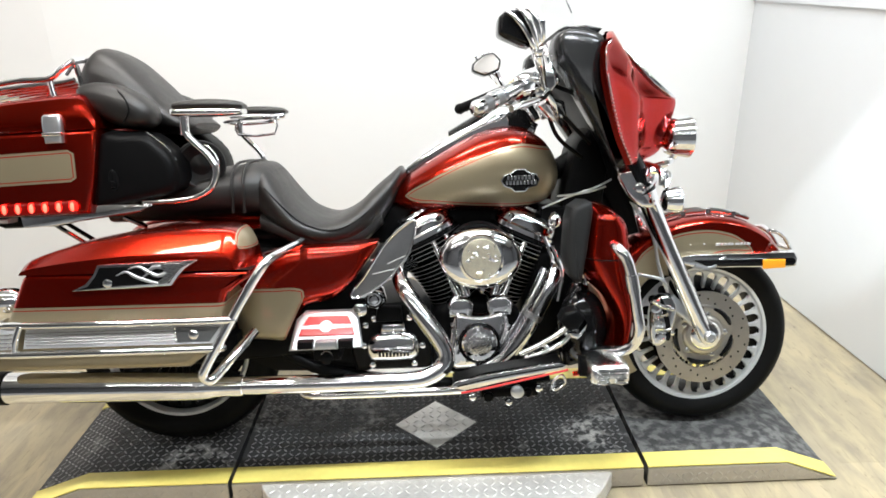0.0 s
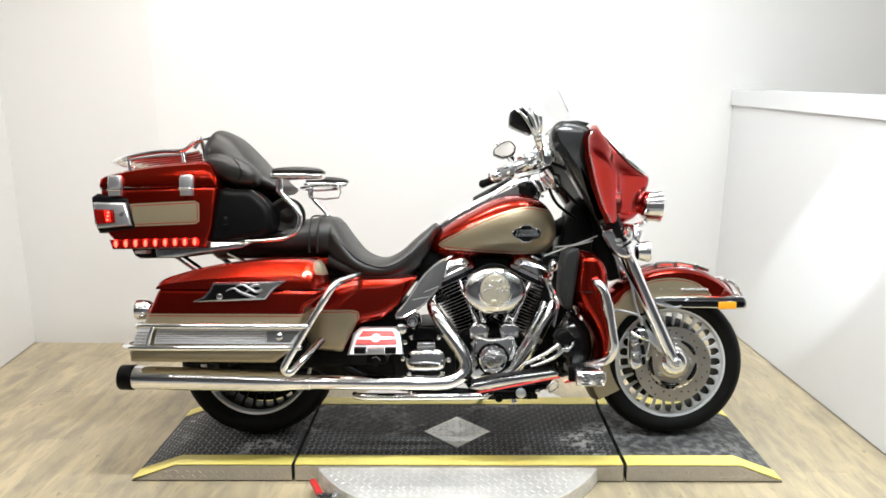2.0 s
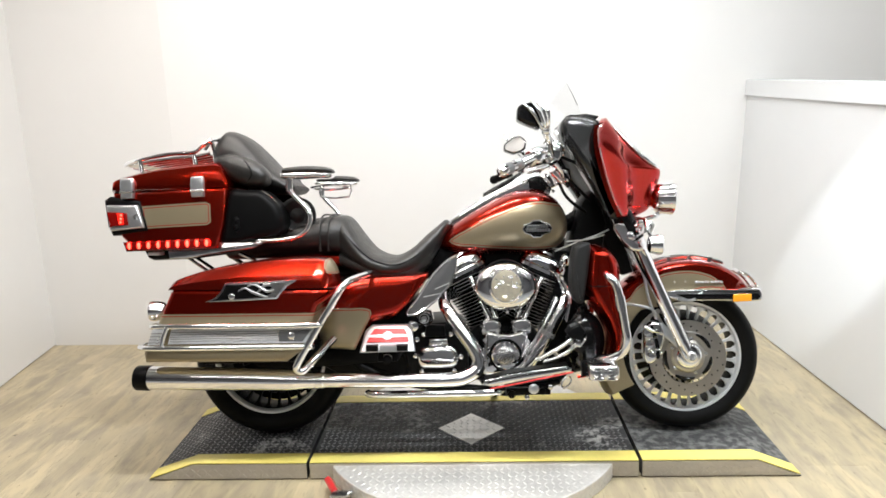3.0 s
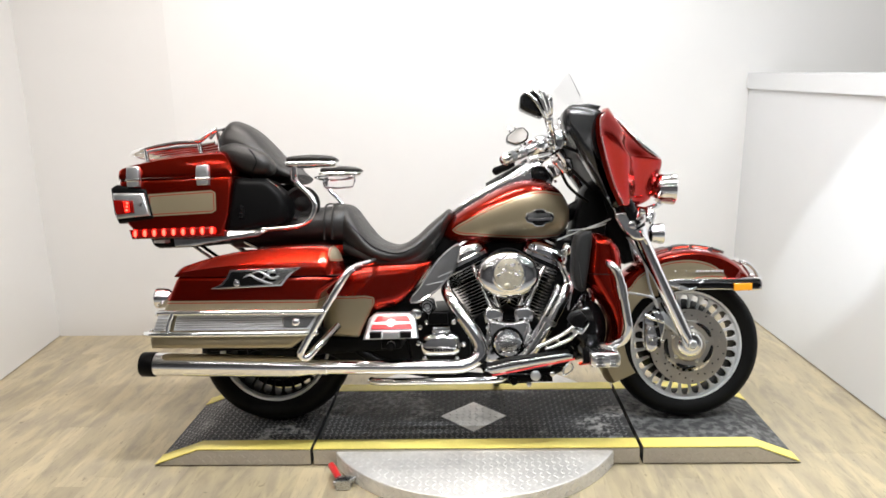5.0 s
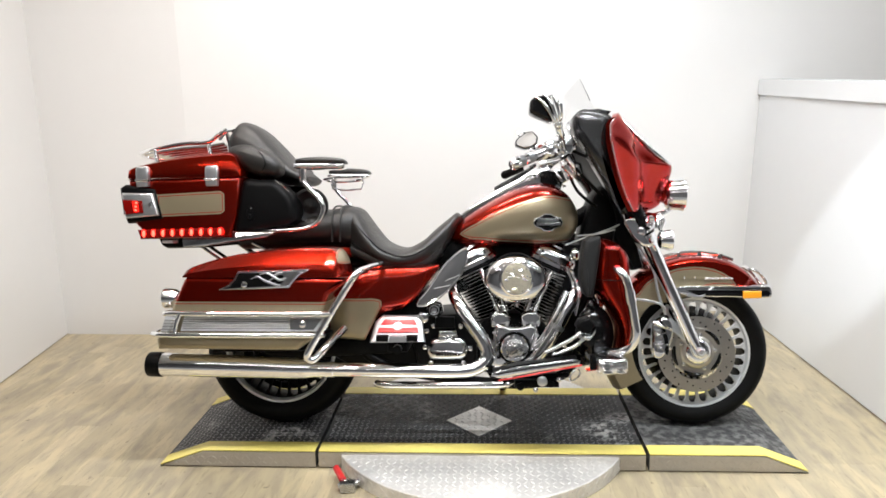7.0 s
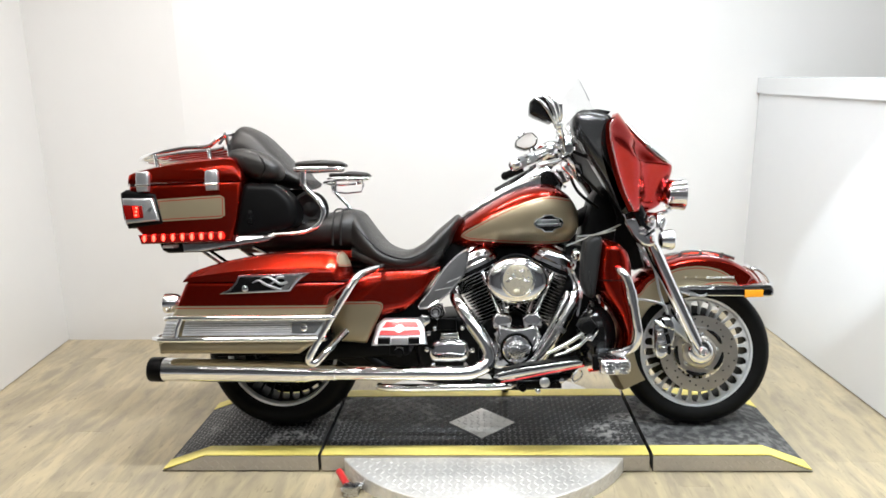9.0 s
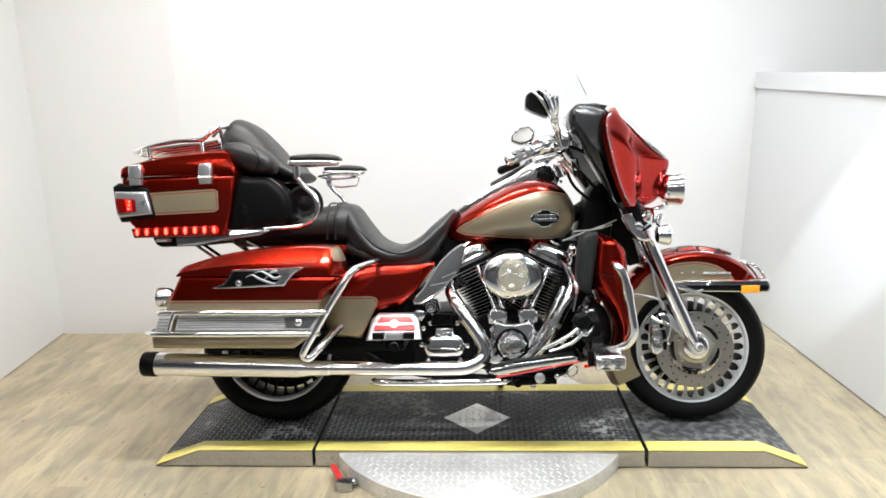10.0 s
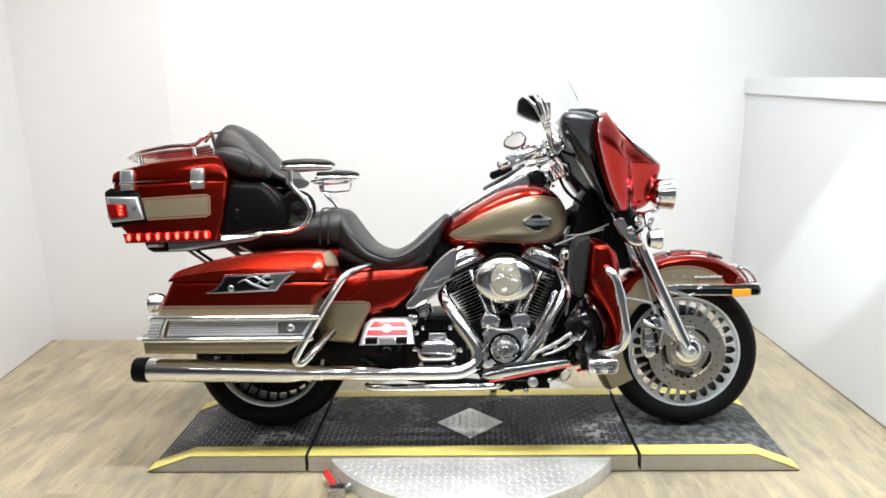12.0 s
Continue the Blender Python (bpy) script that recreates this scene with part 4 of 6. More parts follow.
for s in SIDES:
    lamp = P("passing_lamp", lathe([(0.015, -0.038), (0.030, -0.030), (0.035, -0.01), (0.037, 0.0), (0.037, 0.010), (0.034, 0.013)], (0.657, 0.205 * s, 0.719), (1, 0, 0), 28), M_CHROME, None, "round chrome passing lamp")
    part("lens", lathe([(0.034, 0.008), (0.022, 0.012), (0.001, 0.014)], (0.657, 0.205 * s, 0.719), (1, 0, 0), 24), M_BULB, lamp)
    part("stalk", tube([(0.62, 0.205 * s, 0.76), (0.62, 0.19 * s, 0.80), (0.61, 0.10 * s, 0.81)], 0.010, 10, 4), M_CHROME, lamp)
nac = P("fork_nacelle", body([(0.51, 0.775, 0.83, 0.10), (0.55, 0.725, 0.835, 0.150), (0.60, 0.715, 0.825, 0.155), (0.64, 0.755, 0.82, 0.13), (0.67, 0.78, 0.81, 0.06)], 2.6), M_CHROME, None, "chrome fork nacelle")
part("nacelle_skirt", slab([(0.51, 0.80), (0.535, 0.735), (0.580, 0.695), (0.622, 0.700), (0.605, 0.745), (0.592, 0.795)], -0.155, 0.155, 0.010, 3, 2), M_UNEVEN, nac)
for s in SIDES:
    part("nacelle_bolt", flip(lathe([(0.014, 0.0), (0.014, -0.004), (0.010, -0.006), (0.001, -0.006)], (0.572, -0.154, 0.752), (0, 1, 0), 16), s), M_CHROME, nac)
P("steering_head", [slab([(0.435, 0.95), (0.48, 0.74), (0.56, 0.60), (0.60, 0.61), (0.56, 0.76), (0.50, 0.95)], -0.09, 0.09, 0.02, 2)], M_SATIN)

# handlebar, grips, levers and mirrors
bar = P("handlebar", tube([(0.165, -0.43, 1.005), (0.23, -0.36, 1.035), (0.29, -0.20, 1.065), (0.305, -0.08, 1.04), (0.31, 0.0, 1.035), (0.305, 0.08, 1.04), (0.29, 0.20, 1.065), (0.23, 0.36, 1.035), (0.165, 0.43, 1.005)], 0.014, 12, 5), M_CHROME, None, "chrome handlebar")
for s in SIDES:
    y = lambda v: v * s
    grip = part("grip", tube([(0.095, y(0.475), 0.975 if s < 0 else 1.002), (0.20, y(0.385), 1.022 if s < 0 else 1.040)], [0.0175, 0.0185], 16, 1, smooth=False), M_SATIN if s > 0 else M_CHROME, bar, "black rubber grip" if s > 0 else "chrome and rubber grip")
    if s < 0:
        for t in (0.22, 0.5, 0.78):
            p0, p1 = Vector((0.095, y(0.475), 0.975)), Vector((0.20, y(0.385), 1.022))
            part("grip_band", rod(p0.lerp(p1, t - 0.09), p0.lerp(p1, t + 0.09), 0.0195, 14, 0.002), M_PEWTER, bar, "grey rubber band of the grip")
    part("grip_end", lathe([(0.001, -0.012), (0.014, -0.010), (0.020, 0.0), (0.019, 0.012)], (0.095, y(0.475), 0.975 if s < 0 else 1.002), (0.72, y(-0.62), 0.36), 16), M_CHROME if s < 0 else M_SATIN, bar)
    part("switch_housing", tube([(0.195, y(0.39), 1.020), (0.215, y(0.37), 1.030), (0.250, y(0.33), 1.045)], [0.026, 0.034, 0.030], 16, 3), M_CHROME, bar, "chrome switch housing")
    part("master_cylinder", slab([(0.225, 1.015), (0.245, 1.075), (0.295, 1.072), (0.305, 1.03), (0.27, 1.0)], y(0.345), y(0.285), 0.010, 3, 2), M_CHROME, bar, "chrome reservoir")
    rise = 0.0 if s < 0 else 0.040
    part("lever", tube([(0.285, y(0.33), 1.02 + rise), (0.26, y(0.40), 1.000 + rise), (0.215, y(0.46), 0.985 + rise), (0.17, y(0.505), 0.972 + rise)], [0.010, 0.008, 0.007, 0.009], 10, 4), M_CHROME, bar, "chrome lever")
    part("switch_block", [box(0.205, 0.225, y(0.372) - 0.02, y(0.372) + 0.02, 0.985, 1.0, 0.003), box(0.232, 0.250, y(0.342) - 0.02, y(0.342) + 0.02, 1.0, 1.02, 0.003)], M_BLACK, bar)
    glass = [(0.144, 1.136), (0.147, 1.176), (0.168, 1.190), (0.210, 1.188), (0.228, 1.150), (0.218, 1.104), (0.185, 1.117)] if s < 0 else [(0.144, 1.134), (0.146, 1.162), (0.187, 1.190), (0.219, 1.192), (0.243, 1.163), (0.236, 1.129), (0.189, 1.112)]
    for cut in (0.13, 0.25):
        glass = [(a[0] + (b[0] - a[0]) * k, a[1] + (b[1] - a[1]) * k) for a, b in zip(glass, glass[1:] + glass[:1]) for k in (cut, 1 - cut)]
    turn = (lambda shape: shape) if s < 0 else (lambda shape: ([(x, y - 0.9 * (x - 0.185), z) for x, y, z in shape[0]], shape[1]))
    mir = P("mirror", turn(flip(slab(glass, -0.500, -0.425, 0.012, 3), s)), M_BLACK, None, "mirror in a black housing with chrome prongs")
    part("mirror_glass", turn(flip(slab(inset2(glass, 0.006), -0.507 if s < 0 else -0.4215, -0.499 if s < 0 else -0.4265, 0.002, 1), s)), M_MIRROR if s > 0 else M_BLACK, mir, "mirror glass" if s > 0 else "dark mirror back")
    part("stem", flip(tube([(0.232, -0.45, 1.12), (0.246, -0.43, 1.085), (0.262, -0.38, 1.05), (0.275, -0.33, 1.02)], [0.014, 0.012, 0.010, 0.010], 10, 4), s), M_CHROME, mir, "chrome mirror stem")
    for i, (x, z) in enumerate(((0.158, 1.190), (0.184, 1.196), (0.208, 1.192), (0.230, 1.176))):
        part("prong", flip(tube([(0.240, -0.462, 1.100), (0.222 + 0.008 * i, -0.505, 1.108 + 0.007 * i), (x * 0.5 + (0.222 + 0.008 * i) * 0.5 + 0.004, -0.514, z * 0.5 + 0.5 * (1.108 + 0.007 * i) + 0.006), (x + 0.008, -0.510, z - 0.008), (x, -0.470, z + 0.005)], [0.006, 0.006, 0.0045, 0.0045, 0.0068, 0.0045, 0.0045, 0.006, 0.004], 10, 5), s), M_CHROME, mir, "chrome prong gripping the mirror")
    part("knuckle", flip(ball((0.238, -0.47, 1.10), (0.016, 0.022, 0.016), 12), s), M_CHROME, mir)
P("riser", [rod((0.345, -0.05, 0.955), (0.312, -0.05, 1.04), 0.02, 14, 0.004), rod((0.345, 0.05, 0.955), (0.312, 0.05, 1.04), 0.02, 14, 0.004)], M_CHROME)
for y0, pts in ((-0.20, [(0.262, -0.30, 1.03), (0.30, -0.26, 1.0), (0.36, -0.22, 0.94), (0.43, -0.16, 0.88)]), (-0.14, [(0.27, -0.31, 1.04), (0.32, -0.27, 1.03), (0.40, -0.24, 0.99), (0.46, -0.18, 0.90)]), (-0.1, [(0.29, -0.24, 1.05), (0.30, -0.22, 0.98), (0.34, -0.16, 0.90), (0.42, -0.10, 0.84)])):
    P("control_cable", tube(pts, 0.006, 8, 6), M_SATIN)
P("headlight_mount", [tube([(0.60, -0.10, 0.80), (0.66, -0.11, 0.815), (0.70, -0.06, 0.83)], 0.010, 8, 4), tube([(0.60, -0.17, 0.80), (0.645, -0.18, 0.79), (0.63, -0.2, 0.755)], 0.008, 8, 4)], M_CHROME)

# tank, console and badge
TT_TANK = two_tone("two_tone_tank", RED, TAN, PIN, -0.2, 0.4, 0.6, 1.0,
                   [(-0.092, 0.745), (-0.075, 0.760), (-0.03, 0.784), (0.024, 0.812), (0.10, 0.846), (0.169, 0.871), (0.235, 0.884), (0.30, 0.876), (0.40, 0.860)],
                   [(-0.092, 0.744), (-0.07, 0.730), (0.0, 0.722), (0.125, 0.712), (0.24, 0.708), (0.31, 0.712), (0.40, 0.72)])
tank = P("fuel_tank", body([(-0.135, 0.715, 0.745, 0.045), (-0.11, 0.700, 0.778, 0.085), (-0.06, 0.692, 0.822, 0.118), (0.03, 0.688, 0.876, 0.150), (0.12, 0.686, 0.920, 0.170), (0.20, 0.686, 0.937, 0.178), (0.26, 0.692, 0.930, 0.175), (0.31, 0.708, 0.900, 0.160), (0.34, 0.735, 0.860, 0.128), (0.354, 0.765, 0.825, 0.08)], 2.5, 40, 4), TT_TANK, None, "dark red fuel tank with a champagne inset and pinstripe")
console = P("console", body([(-0.115, 0.770, 0.805, 0.025), (-0.07, 0.80, 0.842, 0.040), (0.03, 0.85, 0.908, 0.055), (0.12, 0.89, 0.955, 0.062), (0.17, 0.90, 0.985, 0.066), (0.205, 0.90, 1.000, 0.066), (0.235, 0.90, 0.975, 0.060), (0.265, 0.90, 0.945, 0.045)], 3.0, 28, 4), M_CHROME, None, "chrome tank console")
part("dash_housing", slab([(0.184, 0.925), (0.182, 0.968), (0.214, 0.990), (0.240, 0.998), (0.270, 0.980), (0.300, 0.935), (0.290, 0.905)], -0.062, 0.062, 0.012, 3), M_CHROME, console, "chrome dash housing")
part("dash_face", slab([(0.212, 0.936), (0.212, 0.972), (0.238, 0.986), (0.262, 0.972), (0.282, 0.934), (0.270, 0.922)], -0.0655, -0.058, 0.003, 2), M_BLACK, console, "black face of the dash")
part("filler_door", body([(0.04, 0.90, 0.925, 0.035), (0.09, 0.92, 0.953, 0.046), (0.15, 0.95, 0.985, 0.046), (0.19, 0.97, 1.008, 0.035)], 3.0, 20, 3), M_BLACK, console, "black console lid")
badge = P("tank_badge", [slab([(0.176, 0.785), (0.186, 0.803), (0.205, 0.808), (0.215, 0.818), (0.245, 0.818), (0.255, 0.808), (0.278, 0.803), (0.287, 0.786), (0.278, 0.768), (0.255, 0.762), (0.245, 0.752), (0.215, 0.752), (0.205, 0.762), (0.186, 0.768)], -0.186, -0.160, 0.004, 2)], M_CHROME, None, "chrome and black tank badge")
part("badge_field", slab([(0.180, 0.785), (0.189, 0.800), (0.207, 0.805), (0.217, 0.814), (0.243, 0.814), (0.253, 0.805), (0.275, 0.800), (0.283, 0.786), (0.275, 0.771), (0.253, 0.765), (0.243, 0.756), (0.217, 0.756), (0.207, 0.765), (0.189, 0.771)], -0.1885, -0.184, 0.002, 1), M_BLACK, badge, "black badge field")
for row in (0, 1):
    for i in range(8 if row == 0 else 9):
        x = (0.194 if row == 0 else 0.190) + i * 0.0098
        part("letter_bar", box(x, x + 0.0068, -0.1905, -0.187, 0.788 - 0.014 * row, 0.799 - 0.014 * row, 0.001), M_CHROME, badge, "plain chrome bar")

# seat
seat = P("rider_seat", body([(-0.515, 0.690, 0.855, 0.150), (-0.480, 0.668, 0.840, 0.175), (-0.435, 0.645, 0.775, 0.195), (-0.385, 0.628, 0.716, 0.205), (-0.31, 0.612, 0.690, 0.200), (-0.24, 0.614, 0.718, 0.180), (-0.185, 0.645, 0.766, 0.150), (-0.14, 0.700, 0.802, 0.120), (-0.108, 0.760, 0.826, 0.090), (-0.090, 0.785, 0.818, 0.06)], 2.7, 36, 5), M_VINYL, None, "black leather-like rider seat with a deep dip")
part("seat_valance", body([(-0.50, 0.655, 0.72, 0.165), (-0.40, 0.618, 0.68, 0.19), (-0.30, 0.608, 0.66, 0.19), (-0.22, 0.612, 0.67, 0.165), (-0.16, 0.66, 0.72, 0.125)], 3.0, 28, 4), M_VINYL, seat)
part("seat_seam", tube([(x, y, z) for x, y, z in ((-0.478, -0.170, 0.785), (-0.43, -0.189, 0.735), (-0.37, -0.200, 0.685), (-0.29, -0.196, 0.665), (-0.22, -0.168, 0.692), (-0.165, -0.130, 0.742))], 0.0025, 6, 5), M_SATIN, seat)
pill = P("passenger_seat", body([(-0.93, 0.690, 0.752, 0.14), (-0.86, 0.690, 0.800, 0.165), (-0.74, 0.692, 0.826, 0.180), (-0.64, 0.694, 0.840, 0.182), (-0.56, 0.694, 0.848, 0.178), (-0.50, 0.690, 0.853, 0.165), (-0.47, 0.690, 0.832, 0.14)], 2.8, 36, 5), M_VINYL, None, "black passenger seat")
for x in (-0.565, -0.535):
    part("seat_piping", tube([(x, -0.185, 0.72), (x, -0.178, 0.805), (x, -0.13, 0.848), (x, 0, 0.856), (x, 0.13, 0.848), (x, 0.178, 0.805), (x, 0.185, 0.72)], 0.004, 8, 5), M_VINYL, pill, "raised seam")

# top case with back rest
TT_TRUNK = two_tone("two_tone_trunk", RED, TAN, PIN, -1.4, -0.8, 0.7, 1.1, [(-1.172, 0.897), (-1.16, 0.898), (-0.94, 0.908), (-0.925, 0.898)], [(-1.172, 0.818), (-1.16, 0.818), (-0.94, 0.826), (-0.925, 0.836)], -0.009, 0.003, "VECTOR")
trunk = P("top_case", slab([(-1.275, 0.948), (-0.862, 0.958), (-0.885, 0.82), (-0.905, 0.742), (-1.20, 0.738), (-1.25, 0.79), (-1.272, 0.83)], -0.302, 0.302, 0.012, 4), TT_TRUNK, None, "dark red top case with champagne side inset")
lid_rings = []
lid_poly = [(-1.280, 0.955), (-1.276, 0.985), (-1.240, 1.000), (-1.12, 1.025), (-0.98, 1.040), (-0.90, 1.043), (-0.880, 1.025), (-0.866, 0.990), (-0.858, 0.962)]
lid_poly = [(q.x, q.y) for q in crom([(x, z, 0) for x, z in lid_poly], 2)]
for k in range(15):
    u = k / 14 * 2 - 1
    y = 0.305 * math.sin(u * math.pi / 2)
    inset_h = 1 - 0.42 * abs(u) ** 8
    inset_x = 1 - 0.03 * abs(u) ** 8
    lid_rings.append([(-1.07 + (x + 1.07) * inset_x, y, 0.955 + (z - 0.955) * inset_h + (0.012 * (1 - u * u) if z > 0.98 else 0)) for x, z in lid_poly])
part("lid", loft(lid_rings), M_RED, trunk, "dark red lid")
part("lid_seal", slab([(-1.276, 0.950), (-0.862, 0.959), (-0.862, 0.9615), (-1.276, 0.9525)], -0.3025, 0.3025, 0.001, 1), M_RED, trunk, "dark red lip under the lid")
for x in (-1.217, -0.965):
    latch = part("latch", slab([(x - 0.021, 0.925), (x + 0.021, 0.926), (x + 0.024, 0.972), (x + 0.023, 0.992), (x + 0.018, 0.998), (x - 0.017, 0.997), (x - 0.022, 0.991), (x - 0.024, 0.972)], -0.320, -0.296, 0.006, 3), M_ALU, trunk, "polished chrome latch")
    part("latch_hinge", rod((x - 0.024, -0.318, 0.948), (x + 0.024, -0.318, 0.948), 0.005, 10), M_CHROME, trunk)
# tail lamp block
part("tail_lamp_block", slab([(-1.306, 0.922), (-1.285, 0.935), (-1.175, 0.918), (-1.150, 0.810), (-1.28, 0.795), (-1.296, 0.83)], -0.309, 0.309, 0.012, 3), M_SATIN, trunk, "black tail lamp housing")
part("lamp_bezel", slab([(-1.292, 0.904), (-1.180, 0.902), (-1.160, 0.822), (-1.282, 0.812)], -0.322, -0.296, 0.008, 3), M_ALU, trunk, "polished chrome tail lamp bezel")
part("tail_lens", slab([(-1.287, 0.880), (-1.216, 0.876), (-1.212, 0.832), (-1.278, 0.826)], -0.327, -0.318, 0.004, 2), M_REDLENS, trunk, "red tail lamp lens")
part("tail_glow", slab([(-1.250, 0.874), (-1.230, 0.873), (-1.226, 0.836), (-1.244, 0.834)], -0.3285, -0.325, 0.0015, 1), M_LEDRED, trunk, "lit red lamp")
for k in range(3):
    part("tail_led", ball((-1.2375 + 0.0015 * k, -0.329, 0.842 + 0.0125 * k), (0.005, 0.003, 0.004), 10), M_LEDHOT, trunk, "glowing red LED")
part("lamp_badge", slab([(-1.200, 0.860), (-1.190, 0.852), (-1.180, 0.850), (-1.183, 0.860), (-1.180, 0.872), (-1.190, 0.870)], -0.3245, -0.320, 0.002, 1), M_BRUSHED, trunk)
part("antenna_base", lathe([(0.016, 0.0), (0.014, 0.03), (0.006, 0.045)], (-1.30, -0.20, 0.94), (-0.3, 0, 1), 14), M_BLACK, trunk)
led = P("led_bar", slab([(-1.243, 0.772), (-0.928, 0.778), (-0.928, 0.744), (-1.232, 0.738)], -0.312, -0.285, 0.008, 3), M_REDLENS, None, "lit red LED light bar under the top case")
for i in range(9):
    x = -1.218 + i * 0.0348
    part("led", ball((x, -0.311, 0.7575 + 0.0007 * i), (0.0062, 0.005, 0.0125), 12), M_LEDHOT, led, "glowing red LED")
    # A glowing red body stands for the halo of light round each LED.
    part("led_halo", ball((x, -0.3085, 0.7575 + 0.0007 * i), (0.0142, 0.005, 0.0158), 12), M_LEDRED, led, "red body for the glow round the LED")
P("trunk_base", slab([(-1.205, 0.742), (-1.19, 0.712), (-1.17, 0.702), (-1.02, 0.704), (-1.0, 0.742)], -0.24, 0.24, 0.015, 2), M_SATIN, None, "black top case mount")
P("plate_lamp", box(-1.165, -1.125, -0.285, -0.20, 0.722, 0.734, 0.003), M_HOUSING)
for s in SIDES:
    mount = P("trunk_rack", flip(slab([(-1.095, 0.738), (-0.955, 0.742), (-0.915, 0.764), (-0.785, 0.762), (-0.755, 0.754), (-0.790, 0.738), (-0.90, 0.726), (-1.02, 0.710), (-1.09, 0.708)], -0.280, -0.250, 0.005, 2), s), M_UNEVEN, None, "bright chrome top case rack")
    part("rack_strut", flip(tube([(-1.07, -0.19, 0.715), (-0.97, -0.19, 0.645)], 0.006, 8, 1), s), M_CHROME, mount)
    part("rack_stay", flip(tube([(-1.04, -0.17, 0.71), (-0.94, -0.17, 0.64)], 0.006, 8, 1), s), M_BLACK, mount)
    part("rack_bolt", flip(ball((-0.775, -0.25, 0.768), 0.012, 10), s), M_CHROME, mount)
    part("rack_stub", flip(tube([(-0.86, -0.2, 0.72), (-0.80, -0.2, 0.69)], 0.006, 8, 1), s), M_CHROME, mount)
# luggage rack bars
rack = P("luggage_rack", tube([(-0.965, -0.17, 1.140), (-0.995, -0.178, 1.120), (-1.03, -0.180, 1.096), (-1.12, -0.178, 1.092), (-1.24, -0.170, 1.074), (-1.315, -0.12, 1.060), (-1.335, 0, 1.058), (-1.315, 0.12, 1.060), (-1.24, 0.170, 1.074), (-1.12, 0.178, 1.092), (-1.03, 0.180, 1.096), (-0.995, 0.178, 1.120), (-0.965, 0.17, 1.140)], 0.008, 10, 6), M_CHROME, None, "chrome luggage rack on the top case")
for y in (-0.12, -0.06, 0.0, 0.06, 0.12):
    part("rack_bar", tube([(-0.99, y, 1.096), (-1.05, y, 1.086), (-1.16, y, 1.078), (-1.30 - 0.02 * (1 - abs(y) / 0.12), y, 1.059)], 0.0075, 8, 4), M_CHROME, rack)
for x, z in ((-1.03, 1.094), (-1.235, 1.072)):
    for y in (-0.172, 0.172):
        part("rack_post", rod((x, y, z), (x + 0.012, y, z - 0.075), 0.008, 10), M_CHROME, rack)
for y in (-0.155, 0.155):
    part("rack_hoop", tube([(-0.955, y, 1.05), (-0.958, y, 1.09), (-0.968, y, 1.134), (-0.995, y, 1.108)], 0.007, 8, 4), M_CHROME, rack)
part("rack_crossbar", tube([(-0.965, -0.17, 1.140), (-0.955, -0.1, 1.148), (-0.955, 0.1, 1.148), (-0.965, 0.17, 1.140)], 0.008, 8, 4), M_CHROME, rack)

# back rest: a wide pad with two side rolls
back = P("backrest", body([(-0.988, 1.04, 1.08, 0.08), (-0.976, 1.01, 1.136, 0.12), (-0.952, 0.98, 1.174, 0.145), (-0.924, 0.965, 1.188, 0.152), (-0.866, 0.955, 1.160, 0.158), (-0.812, 0.945, 1.108, 0.162), (-0.752, 0.94, 1.040, 0.162), (-0.712, 0.938, 1.006, 0.16), (-0.686, 0.940, 0.986, 0.15), (-0.670, 0.953, 0.971, 0.12)], 2.6, 40, 5), M_VINYL, None, "black padded passenger backrest")
